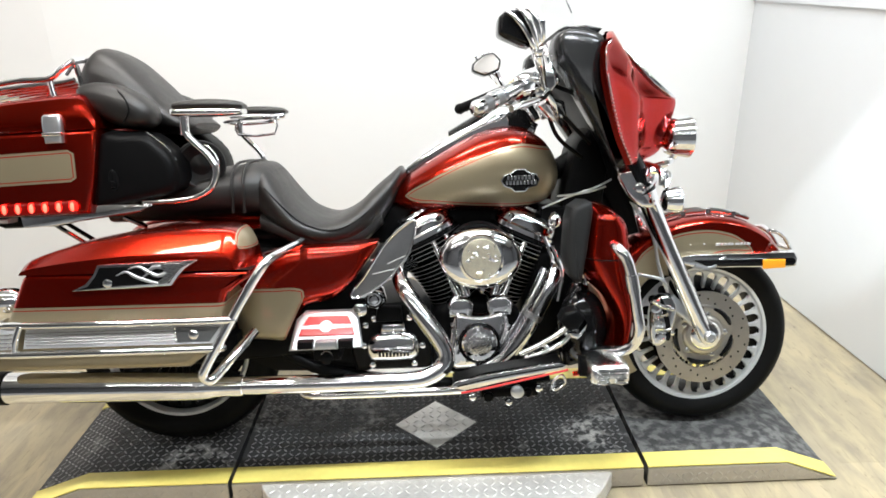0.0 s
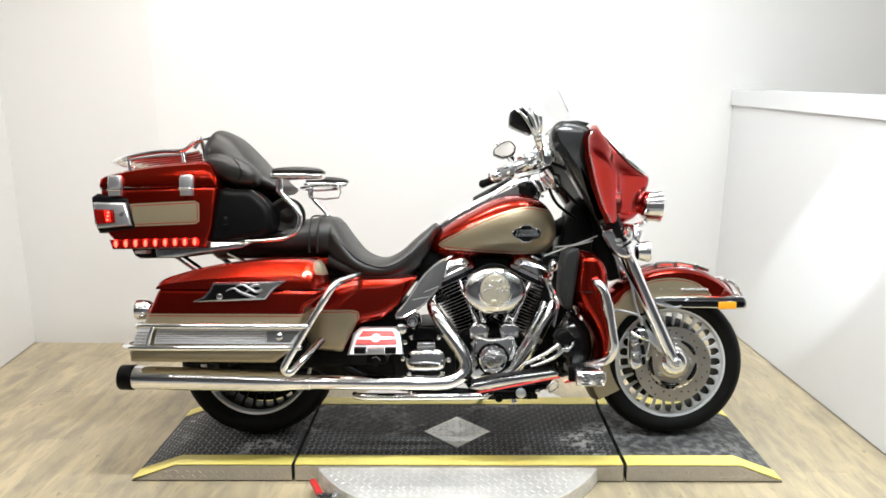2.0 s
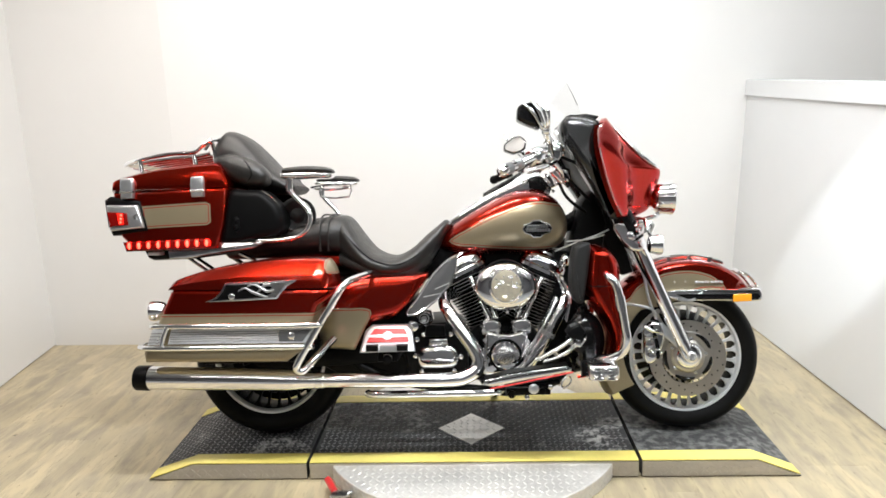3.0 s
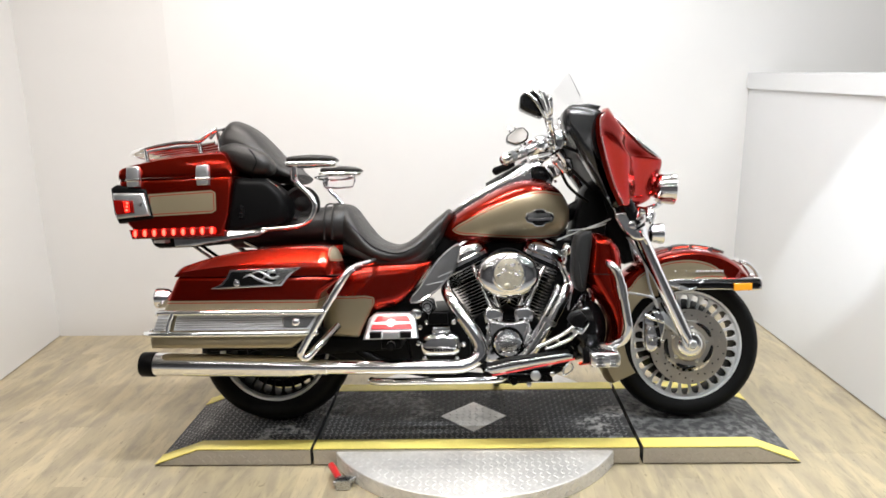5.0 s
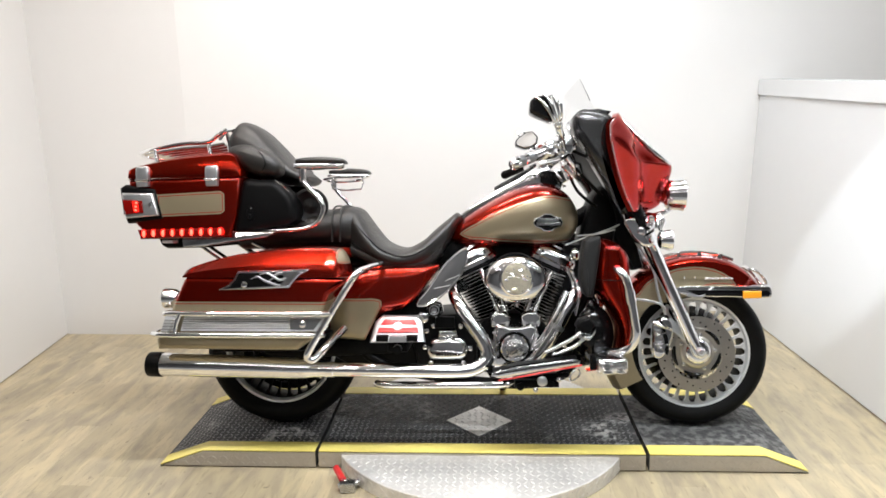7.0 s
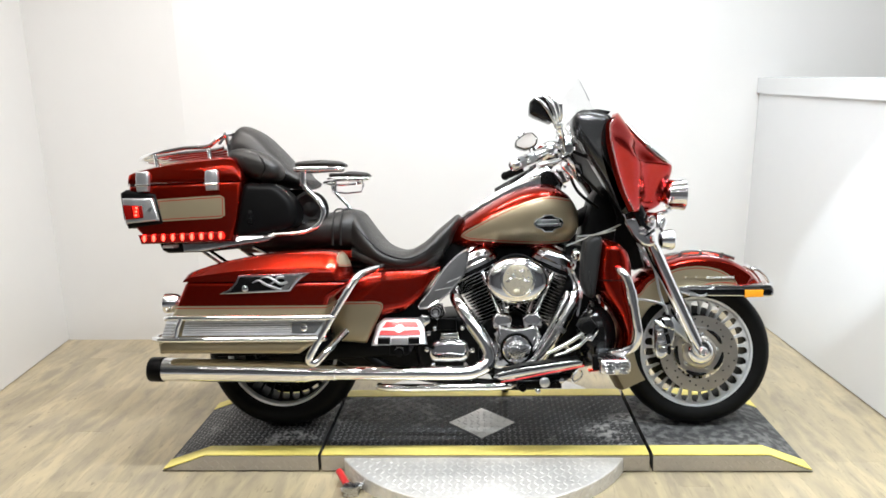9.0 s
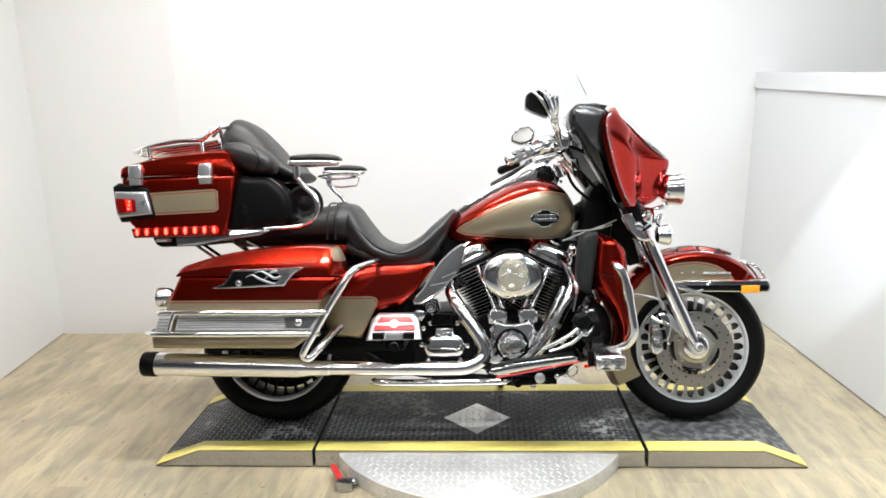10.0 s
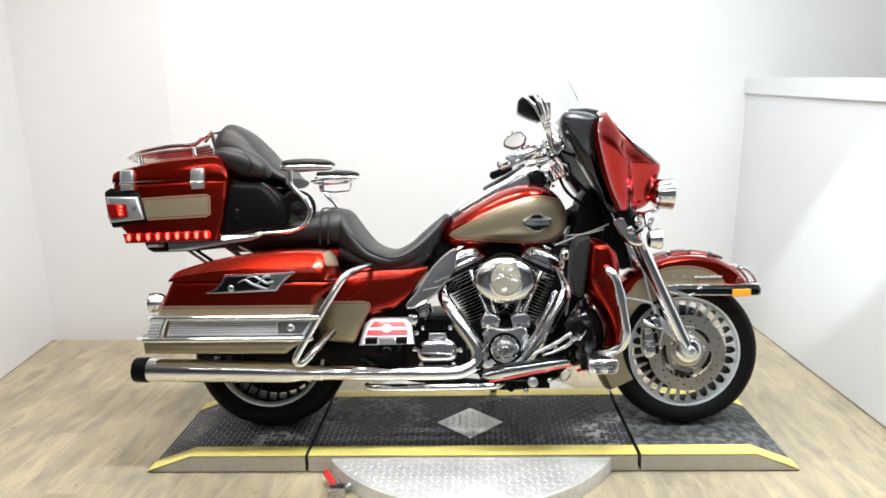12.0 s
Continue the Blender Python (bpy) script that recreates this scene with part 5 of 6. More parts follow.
for s in SIDES:
    part("side_roll", flip(body([(-0.928, 1.044, 1.064, 0.020), (-0.908, 1.014, 1.074, 0.046), (-0.875, 0.990, 1.079, 0.056), (-0.83, 0.966, 1.072, 0.062), (-0.79, 0.957, 1.056, 0.063), (-0.758, 0.957, 1.036, 0.058), (-0.738, 0.966, 1.014, 0.042), (-0.730, 0.982, 0.996, 0.014)], 2.6, 32, 5, -0.225), s), M_VINYL, back, "padded side roll")
    part("roll_seam", flip(tube([(-0.795, -0.292, 0.972), (-0.778, -0.294, 1.000), (-0.786, -0.290, 1.030), (-0.812, -0.270, 1.056)], 0.0022, 6, 5), s), M_SATIN, back)
    pod = P("speaker_pod", flip(slab([(-0.868, 0.946), (-0.81, 0.948), (-0.755, 0.946), (-0.716, 0.916), (-0.690, 0.886), (-0.677, 0.842), (-0.682, 0.802), (-0.715, 0.780), (-0.81, 0.764), (-0.902, 0.750), (-0.892, 0.84)], -0.285, -0.14, 0.028, 4, 2), s), M_SATIN, None, "matt black speaker pod")
    part("pod_switch", flip(slab([(-0.839 + 0.015 * math.cos(k * math.pi / 10), 0.826 + 0.029 * math.sin(k * math.pi / 10)) for k in range(20)], -0.2875, -0.280, 0.003, 2), s), M_BLACK, pod, "black oval switch plate")
    part("switch_toggle", flip(box(-0.845, -0.833, -0.293, -0.286, 0.808, 0.824, 0.003), s), M_SATIN, pod, "black toggle")
    part("pod_strip", flip(tube([(-0.752, -0.262, 0.945), (-0.712, -0.255, 0.912), (-0.686, -0.25, 0.872)], 0.003, 8, 4), s), M_CHROME, pod)
    if s < 0:
        part("speaker", lathe([(0.060, 0.035), (0.066, 0.010), (0.068, 0.0), (0.065, -0.007), (0.058, -0.009), (0.052, -0.003), (0.028, 0.008), (0.018, 0.002), (0.010, -0.006), (0.001, -0.008)], (-0.650, -0.165, 0.854), (-0.25, 1, 0.05), 40), M_VENT, pod, "round dark grey speaker")
        for a0, a1, r in ((115, 245, 0.0048), (-25, 70, 0.003)):
            part("speaker_ring", tube([(-0.650 + 0.057 * math.cos(math.radians(a0 + (a1 - a0) * k / 8)), -0.178 - 0.016 * math.cos(math.radians(a0 + (a1 - a0) * k / 8)), 0.854 + 0.057 * math.sin(math.radians(a0 + (a1 - a0) * k / 8))) for k in range(9)], r, 10, 3), M_CHROME, pod, "chrome arc of the speaker ring")
    # arm rest on its bent rail
    arm = P("armrest", flip(tube([(-0.775, -0.262, 0.764), (-0.70, -0.268, 0.766), (-0.635, -0.270, 0.774), (-0.592, -0.270, 0.800), (-0.578, -0.270, 0.845), (-0.595, -0.270, 0.882), (-0.630, -0.270, 0.918), (-0.648, -0.270, 0.945), (-0.650, -0.268, 0.985)], 0.009, 12, 5), s), M_CHROME, None, "padded armrest on a bent chrome rail")
    part("arm_cradle", flip(body([(-0.675, 0.988, 1.000, 0.030), (-0.66, 0.982, 1.006, 0.040), (-0.58, 0.980, 1.006, 0.044), (-0.51, 0.980, 1.003, 0.040), (-0.492, 0.986, 0.998, 0.028)], 3.2, 24, 3, -0.27), s), M_CHROME, arm, "chrome armrest cradle")
    part("arm_pad", flip(body([(-0.668, 1.002, 1.014, 0.030), (-0.655, 0.998, 1.022, 0.042), (-0.58, 0.996, 1.026, 0.047), (-0.51, 0.996, 1.020, 0.042), (-0.490, 1.000, 1.010, 0.028)], 2.6, 24, 3, -0.27), s), M_VINYL, arm, "black padded armrest top")
    part("arm_collar", flip(rod((-0.650, -0.268, 0.935), (-0.650, -0.268, 0.985), 0.012, 12, 0.002), s), M_CHROME, arm)
# drink holder by the far arm rest
holder = P("drink_holder", tube([(-0.68, 0.20, 0.975), (-0.60, 0.17, 0.985), (-0.53, 0.20, 0.985), (-0.51, 0.25, 0.98), (-0.55, 0.30, 0.975), (-0.64, 0.30, 0.97)], 0.006, 8, 5, True), M_CHROME, None, "chrome drink holder ring")
part("holder_loop", tube([(-0.64, 0.2, 0.972), (-0.638, 0.2, 0.934), (-0.52, 0.2, 0.934), (-0.515, 0.2, 0.985)], 0.004, 8, 2), M_CHROME, holder)

# saddlebags
TT_BAG = two_tone("two_tone_bag", TAN, RED, PIN, -1.2, -0.4, 0.3, 0.8, [(-1.2, 0.79), (-0.9, 0.79), (-0.47, 0.79), (-0.4, 0.79)], [(-1.2, 0.528), (-0.9, 0.526), (-0.6, 0.524), (-0.4, 0.522)], 0.006, 0.003, "VECTOR")
TT_LID = two_tone("two_tone_lid", RED, TAN, PIN, -1.1, -0.4, 0.5, 0.8, [(-0.506, 0.79), (-0.50, 0.79), (-0.46, 0.79), (-0.42, 0.79)], [(-0.506, 0.672), (-0.498, 0.654), (-0.46, 0.646), (-0.42, 0.646)], -0.005, 0.002, "VECTOR")
bag_low = [(-1.125, 0.362), (-1.130, 0.395), (-1.075, 0.500), (-1.030, 0.598), (-1.018, 0.612), (-0.470, 0.606), (-0.468, 0.590), (-0.530, 0.545), (-0.552, 0.480), (-0.575, 0.405), (-0.640, 0.358)]
bag_lid = [(-1.036, 0.612), (-1.030, 0.634), (-0.990, 0.652), (-0.900, 0.677), (-0.800, 0.694), (-0.720, 0.704), (-0.620, 0.709), (-0.525, 0.707), (-0.492, 0.688), (-0.474, 0.645), (-0.466, 0.606)]
for s in SIDES:
    bag = P("saddlebag", flip(slab(bag_low, -0.425, -0.215, 0.018, 4), s), TT_BAG, None, "dark red saddlebag with a champagne lower band")
    rings = []
    lidp = [(q.x, q.y) for q in crom([(x, z, 0) for x, z in bag_lid], 2)]
    for k in range(37):
        u = math.sin((k / 36 - 0.5) * math.pi)
        yy = -0.320 + 0.106 * u
        hh = 0.46 + 0.40 * min(1.0, (1 - abs(u)) / 0.34) + 0.14 * (1 - abs(u) ** 2.5)
        xx = 1 - 0.02 * abs(u) ** 4
        fore = [min(1.0, max(0.0, (x + 0.64) / 0.17)) for x, z in lidp]
        rings.append([(-0.75 + (x + 0.75) * xx - 0.034 * abs(u) ** 2.5 * q * q, yy, 0.606 + (z - 0.606) * hh) for (x, z), q in zip(lidp, fore)])
    part("bag_lid", flip(loft(rings), s), TT_LID, bag, "dark red lid")
    part("lid_seam", flip(slab([(-1.032, 0.6095), (-0.468, 0.6045), (-0.468, 0.606), (-1.032, 0.611)], -0.4256, -0.22, 0.0007, 1), s), M_SATIN, bag, "dark lid seam")
    part("lid_catch", flip(box(-1.056, -1.026, -0.34, -0.30, 0.606, 0.624, 0.004), s), M_SATIN, bag)
    # bag rails with a ribbed insert
    guard = P("bag_rail", flip(tube([(-1.055, -0.44, 0.488), (-0.95, -0.452, 0.488), (-0.56, -0.452, 0.486), (-0.512, -0.44, 0.486)], 0.0095, 12, 4), s), M_CHROME, None, "chrome saddlebag guard with a ribbed insert")
    part("rail_lower", flip(tube([(-1.118, -0.44, 0.416), (-1.05, -0.452, 0.416), (-0.60, -0.452, 0.415), (-0.545, -0.44, 0.415)], 0.0095, 12, 4), s), M_CHROME, guard)
    part("rail_end", flip(tube([(-1.055, -0.44, 0.488), (-1.092, -0.43, 0.486), (-1.10, -0.38, 0.484)], 0.009, 10, 4), s), M_CHROME, guard)
    part("rail_end", flip(tube([(-1.118, -0.44, 0.416), (-1.140, -0.42, 0.416), (-1.142, -0.36, 0.416)], 0.009, 10, 4), s), M_CHROME, guard)
    part("ribbed_panel", flip(slab([(-1.020, 0.478), (-0.530, 0.476), (-0.565, 0.426), (-1.034, 0.428)], -0.446, -0.43, 0.004, 2), s), M_SILVER, guard, "silver ribbed panel")
    for i in range(5):
        z = 0.4385 + i * 0.0075
        part("rib", flip(tube([(-1.022, -0.447, z), (-0.80, -0.447, z), (-0.645, -0.447, z)], 0.0014, 6, 1), s), M_PEWTER, guard)
    part("panel_field", flip(slab([(-0.660, 0.472), (-0.545, 0.471), (-0.575, 0.432), (-0.652, 0.433)], -0.449, -0.445, 0.002, 1), s), M_PEWTER, guard, "grey panel field")
    part("panel_dome", flip(ball((-0.612, -0.449, 0.452), (0.014, 0.007, 0.014), 14), s), M_CHROME, guard, "chrome dome")
    for i in range(4):
        part("stud", flip(ball((-0.655 + 0.0 * i, -0.449, 0.436 + 0.011 * i), 0.0035, 8), s), M_CHROME, guard)
        part("stud", flip(ball((-1.055 - 0.004 * (3 - i), -0.449, 0.434 + 0.011 * i), 0.0035, 8), s), M_CHROME, guard)
    part("end_panel", flip(slab([(-1.085, 0.478), (-1.042, 0.478), (-1.054, 0.427), (-1.104, 0.426)], -0.446, -0.425, 0.004, 2), s), M_SILVER, guard, "small ribbed end panel")
    for i in range(4):
        part("rib", flip(tube([(-1.098 + 0.004 * i, -0.447, 0.435 + 0.0105 * i), (-1.055 + 0.004 * i, -0.447, 0.435 + 0.0105 * i)], 0.0014, 6, 1), s), M_PEWTER, guard)
    part("rail_bridge", flip(tube([(-1.030, -0.45, 0.488), (-1.045, -0.452, 0.45), (-1.050, -0.45, 0.418)], 0.008, 10, 3), s), M_CHROME, guard)
    emb = [(-0.905, 0.567), (-0.868, 0.584), (-0.848, 0.606), (-0.834, 0.631), (-0.71, 0.633), (-0.590, 0.636), (-0.622, 0.616), (-0.642, 0.596), (-0.660, 0.573), (-0.78, 0.569)]
    embl = P("bag_emblem", flip(slab(emb, -0.434, -0.424, 0.003, 2), s), M_CHROME, None, "chrome-edged dark plate with a flame pattern")
    part("emblem_field", flip(slab(inset2(emb, 0.0075), -0.436, -0.432, 0.001, 1), s), M_SATIN, embl, "black plate field")
    part("flame_base", flip(slab([(-0.612, 0.629), (-0.700, 0.628), (-0.690, 0.618), (-0.672, 0.612), (-0.690, 0.602), (-0.676, 0.594), (-0.700, 0.582), (-0.672, 0.579), (-0.652, 0.597), (-0.632, 0.616)], -0.4375, -0.4355, 0.0006, 1, 2), s), M_BRUSHED, embl, "pale flame ground")
    for pts in ([(-0.790, 0.603), (-0.765, 0.612), (-0.745, 0.600), (-0.715, 0.588), (-0.690, 0.580)], [(-0.760, 0.618), (-0.735, 0.624), (-0.712, 0.612), (-0.690, 0.600), (-0.668, 0.606)], [(-0.735, 0.592), (-0.715, 0.605), (-0.700, 0.620), (-0.680, 0.622)]):
        part("flame", flip(tube([(x, -0.437, z) for x, z in pts], [0.0008, 0.003, 0.005, 0.005, 0.004][:len(pts)], 6, 4), s), M_ALU, embl, "bright flame line")
    part("lock", flip(lathe([(0.011, 0.0), (0.011, -0.005), (0.008, -0.007), (0.001, -0.007)], (-0.812, -0.434, 0.585), (0, 1, 0), 16), s), M_CHROME, embl, "chrome lock")
    # Black slab added to close the bright gap between bag and silencer.
    P("bag_bracket", flip(slab([(-1.02, 0.395), (-0.56, 0.395), (-0.57, 0.330), (-0.98, 0.322)], -0.27, -0.16, 0.008, 2), s), M_SATIN, None, "black filler slab between saddlebag and silencer")
    # crash bar in front of the bag
    crash = P("bag_guard", flip(tube([(-0.375, -0.22, 0.640), (-0.40, -0.34, 0.634), (-0.428, -0.412, 0.622), (-0.452, -0.43, 0.592), (-0.492, -0.44, 0.528), (-0.540, -0.446, 0.448), (-0.588, -0.448, 0.368), (-0.598, -0.445, 0.342), (-0.580, -0.435, 0.330), (-0.545, -0.40, 0.366), (-0.495, -0.32, 0.420)], 0.0125, 14, 6), s), M_CHROME, None, "bent chrome bag guard")
    # turn lamp at the rear
    blk = P("rear_turn_lamp", flip(lathe([(0.02, 0.045), (0.032, 0.03), (0.036, 0.0), (0.036, -0.01), (0.032, -0.014)], (-1.118, -0.345, 0.530), (1, 0, 0), 20), s), M_CHROME, None, "round chrome rear turn lamp")
    part("lens", flip(lathe([(0.032, -0.012), (0.02, -0.018), (0.001, -0.02)], (-1.118, -0.345, 0.530), (1, 0, 0), 18), s), M_REDLENS, blk)

# silencer and pipes
for s in SIDES:
    muf = P("muffler", flip(tube([(-1.178, -0.345, 0.294), (-1.15, -0.345, 0.294), (-0.90, -0.345, 0.288), (-0.66, -0.345, 0.281), (-0.60, -0.343, 0.278), (-0.545, -0.34, 0.276)], [0.0405, 0.041, 0.040, 0.037, 0.029, 0.0265], 28, 3), s), M_CHROME, None, "long chrome silencer")
    part("end_cap", flip(lathe([(0.030, 0.0), (0.036, -0.046), (0.041, -0.050), (0.0435, -0.046), (0.0440, -0.004), (0.0425, 0.0)], (-1.142, -0.345, 0.2938), (1, 0, -0.02), 28, closed=True), s), M_SATIN, muf, "black end cap")
    part("clamp_band", flip(rod((-0.560, -0.34, 0.2765), (-0.530, -0.34, 0.276), 0.0285, 24, 0.002), s), M_CHROME, muf)
P("exhaust_pipe", tube([(-0.54, -0.34, 0.276), (-0.30, -0.335, 0.272), (-0.10, -0.325, 0.269), (-0.04, -0.318, 0.276), (0.000, -0.310, 0.300), (0.008, -0.305, 0.330), (-0.010, -0.300, 0.375), (-0.055, -0.285, 0.440), (-0.090, -0.26, 0.490), (-0.112, -0.21, 0.525), (-0.105, -0.15, 0.545), (-0.075, -0.10, 0.55)], [0.0245, 0.0245, 0.0245, 0.0245, 0.025, 0.025, 0.025, 0.025, 0.024, 0.022, 0.021, 0.02], 22, 5), M_CHROME, None, "chrome exhaust pipe with heat shield")
P("crossover_pipe", tube([(-0.40, -0.19, 0.196), (-0.37, -0.21, 0.192), (-0.1, -0.215, 0.193), (0.06, -0.215, 0.196), (0.10, -0.20, 0.204)], [0.011, 0.014, 0.014, 0.014, 0.009], 14, 4), M_CHROME, None, "chrome lower pipe shield")
fexh = P("front_exhaust", tube([(0.335, -0.10, 0.555), (0.338, -0.17, 0.545), (0.318, -0.215, 0.515), (0.285, -0.225, 0.455), (0.245, -0.228, 0.385), (0.205, -0.228, 0.325), (0.165, -0.226, 0.278), (0.11, -0.22, 0.25)], [0.019, 0.021, 0.023, 0.024, 0.024, 0.024, 0.023, 0.02], 20, 5), M_UNEVEN, None, "chrome front exhaust pipe")
part("inner_pipe", tube([(0.300, -0.17, 0.530), (0.262, -0.19, 0.455), (0.225, -0.195, 0.385), (0.180, -0.195, 0.315), (0.15, -0.19, 0.28)], 0.014, 14, 4), M_CHROME, fexh, "slim chrome pipe beside the exhaust")
part("shield_clamp", tube([(0.262, -0.228, 0.416), (0.254, -0.228, 0.402)], 0.0262, 20, 1), M_BRUSHED, fexh)

# engine: two finned cylinders in a vee
CRANK = Vector((0.108, 0.0, 0.31))


def cylinder(angle, name):
    """One finned cylinder leaning by the angle from upright, with head and rocker box."""
    d = Vector((math.sin(math.radians(angle)), 0, math.cos(math.radians(angle))))
    e = e_dir = Vector((d.z, 0, -d.x))
    barrel = P(name, rod(CRANK + d * 0.12, CRANK + d * 0.30, 0.058, 20), M_DARK, None, "black finned engine cylinder")

    def fin(h, a, b, t, mat_):
        c = CRANK + d * h
        ring = lambda k, off: [tuple(c + d * off + e * (a * k * math.cos(q)) * 1.0 + Vector((0, 1, 0)) * (b * k * math.sin(q))) for q in (2 * math.pi * j / 28 for j in range(28))]
        leaf = part("fin", loft([ring(0.985, -t / 2), ring(1.0, -t / 4), ring(1.0, t / 4), ring(0.985, t / 2)]), mat_, barrel)
        part("fin_edge", loft([ring(0.985, -t * 0.20), ring(1.007, -t * 0.16), ring(1.007, t * 0.16), ring(0.985, t * 0.20)], closed=True), M_PEWTER, leaf, "machined bright fin edge")

    for i in range(12):
        grow = 1.0 + 0.25 * (i / 11) ** 2
        fin(0.135 + i * 0.0125, 0.084 * grow, 0.128, 0.0045, M_BLACK)
    for i in range(4):
        fin(0.290 + i * 0.0125, 0.115, 0.130, 0.0055, M_BLACK)
    def ring(k, h, m=40, e=3.6):
        out = []
        for q in (2 * math.pi * t / m for t in range(m)):
            c, w = math.cos(q), math.sin(q)
            x, y = 0.104 * k * abs(c) ** (2 / e) * (1 if c > 0 else -1), 0.134 * k * abs(w) ** (2 / e) * (1 if w > 0 else -1)
            out.append(tuple(CRANK + d * h + e_dir * x + Vector((0, y, 0))))
        return out

    part("rocker_joint", loft([ring(0.985, 0.332), ring(0.985, 0.342)]), M_BLACK, barrel, "black rocker box gasket")
    part("rocker_box", loft([ring(k, h) for k, h in ((0.97, 0.342), (1.0, 0.345), (1.0, 0.358), (0.975, 0.362), (0.955, 0.364), (0.955, 0.380), (0.93, 0.392), (0.87, 0.402), (0.78, 0.409), (0.60, 0.414), (0.35, 0.417), (0.1, 0.418))]), M_CHROME, barrel, "rounded chrome rocker box")
    part("rocker_crown", loft([ring(k, h) for k, h in ((0.62, 0.408), (0.60, 0.420), (0.54, 0.426), (0.40, 0.429), (0.1, 0.430))]), M_CHROME, barrel)
    for x in (-0.06, 0.0, 0.06):
        c = CRANK + d * 0.374 + e * x
        part("rocker_bolt", lathe([(0.009, 0), (0.009, 0.010), (0.004, 0.013)], (c.x, -0.118, c.z), tuple(d), 8), M_CHROME, barrel)
    return barrel


cylinder(-25, "rear_cylinder")
cylinder(25, "front_cylinder")
case = P("crankcase", slab([(-0.02, 0.22), (0.20, 0.20), (0.26, 0.28), (0.23, 0.40), (0.16, 0.44), (0.05, 0.44), (-0.02, 0.40), (-0.05, 0.30)], -0.13, 0.15, 0.03, 3, 2), M_DARK, None, "black crankcase")
cam_cover = P("cam_cover", slab([(0.018, 0.262), (0.030, 0.395), (0.052, 0.420), (0.090, 0.412), (0.130, 0.412), (0.172, 0.420), (0.196, 0.385), (0.186, 0.330), (0.165, 0.268), (0.09, 0.250)], -0.205, -0.13, 0.02, 4, 3), M_UNEVEN, None, "chrome cam cover")
part("timer_ring", lathe([(0.060, 0.0), (0.060, -0.010), (0.056, -0.014), (0.052, -0.012)], (0.106, -0.203, 0.330), (0, 1, 0), 32), M_BLACK, cam_cover, "black timer ring")
part("timer_cover", lathe([(0.050, 0.0), (0.050, -0.016), (0.046, -0.020), (0.036, -0.021), (0.034, -0.018), (0.018, -0.019), (0.001, -0.022)], (0.106, -0.205, 0.330), (0, 1, -0.06), 32), M_CHROME, cam_cover, "round chrome timer cover")
part("cover_relief", lathe([(0.035, 0.004), (0.034, -0.004), (0.022, -0.008), (0.001, -0.010)], (0.106, -0.2225, 0.331), (0, 1, -0.06), 32), M_EMBOSS, cam_cover, "embossed centre ornament")
for k in range(5):
    a = 2 * math.pi * k / 5 + 0.4
    part("cover_bolt", ball((0.106 + 0.042 * math.cos(a), -0.2265, 0.330 + 0.042 * math.sin(a)), 0.0045, 8), M_BRUSHED, cam_cover)
for x, z in ((0.035, 0.272), (0.032, 0.385), (0.19, 0.375), (0.172, 0.285)):
    part("cover_bolt", ball((x, -0.205, z), 0.006, 8), M_BRUSHED, cam_cover)
for x, z in ((0.056, 0.430), (0.168, 0.432)):
    blockm = P("tappet_block", slab([(x - 0.034, z - 0.03), (x + 0.034, z - 0.03), (x + 0.038, z + 0.01), (x + 0.020, z + 0.03), (x - 0.020, z + 0.03), (x - 0.038, z + 0.01)], -0.195, -0.12, 0.012, 3, 1), M_UNEVEN, None, "chrome tappet cover")
    for q in (-0.026, 0.026):
        part("tappet_bolt", ball((x + q, -0.196, z - 0.012), 0.007, 8), M_BRUSHED, blockm)
for a, b in (((0.052, 0.452), (-0.020, 0.620)), ((0.078, 0.455), (0.022, 0.630)), ((0.150, 0.455), (0.216, 0.628)), ((0.176, 0.452), (0.256, 0.610))):
    rodp = P("pushrod_tube", rod((a[0], -0.165, a[1]), (b[0], -0.115, b[1]), 0.0095, 14), M_CHROME)
    part("tube_collar", rod((a[0], -0.165, a[1]), (a[0] + 0.2 * (b[0] - a[0]), -0.155, a[1] + 0.2 * (b[1] - a[1])), 0.013, 14, 0.002), M_CHROME, rodp)
# oval air cleaner
AX, AZ = 0.110, 0.584
prof = [(0.96, -0.215), (1.0, -0.225), (1.0, -0.262), (0.985, -0.275), (0.94, -0.284), (0.86, -0.290), (0.74, -0.294), (0.60, -0.297), (0.40, -0.299), (0.2, -0.300), (0.01, -0.300)]
rings = [[(AX + 0.1125 * k * math.cos(t), y, AZ + 0.083 * k * math.sin(t)) for t in (2 * math.pi * j / 56 for j in range(56))] for k, y in prof]
air = P("air_cleaner", loft(rings), M_CHROME, None, "oval chrome air cleaner cover")
part("backing_plate", lathe([(0.09, 0.0), (0.094, -0.02), (0.09, -0.045)], (AX, -0.175, AZ), (0, 1, 0), 40), M_SATIN, air, "black backing plate")
disc_at = lambda rows: loft([[(AX + r * math.cos(t), y, AZ + 0.006 + 1.06 * r * math.sin(t)) for t in (2 * math.pi * j / 44 for j in range(44))] for r, y in rows])
part("ornament_base", disc_at([(0.060, -0.292), (0.062, -0.301), (0.059, -0.310), (0.054, -0.313), (0.050, -0.311), (0.01, -0.310)]), M_CHROME, air, "raised round chrome boss")
part("cover_relief", disc_at([(0.052, -0.308), (0.050, -0.3145), (0.036, -0.3165), (0.020, -0.317), (0.001, -0.317)]), M_PALEGOLD, air, "pale gold embossed ornament")
chips = random.Random(11)
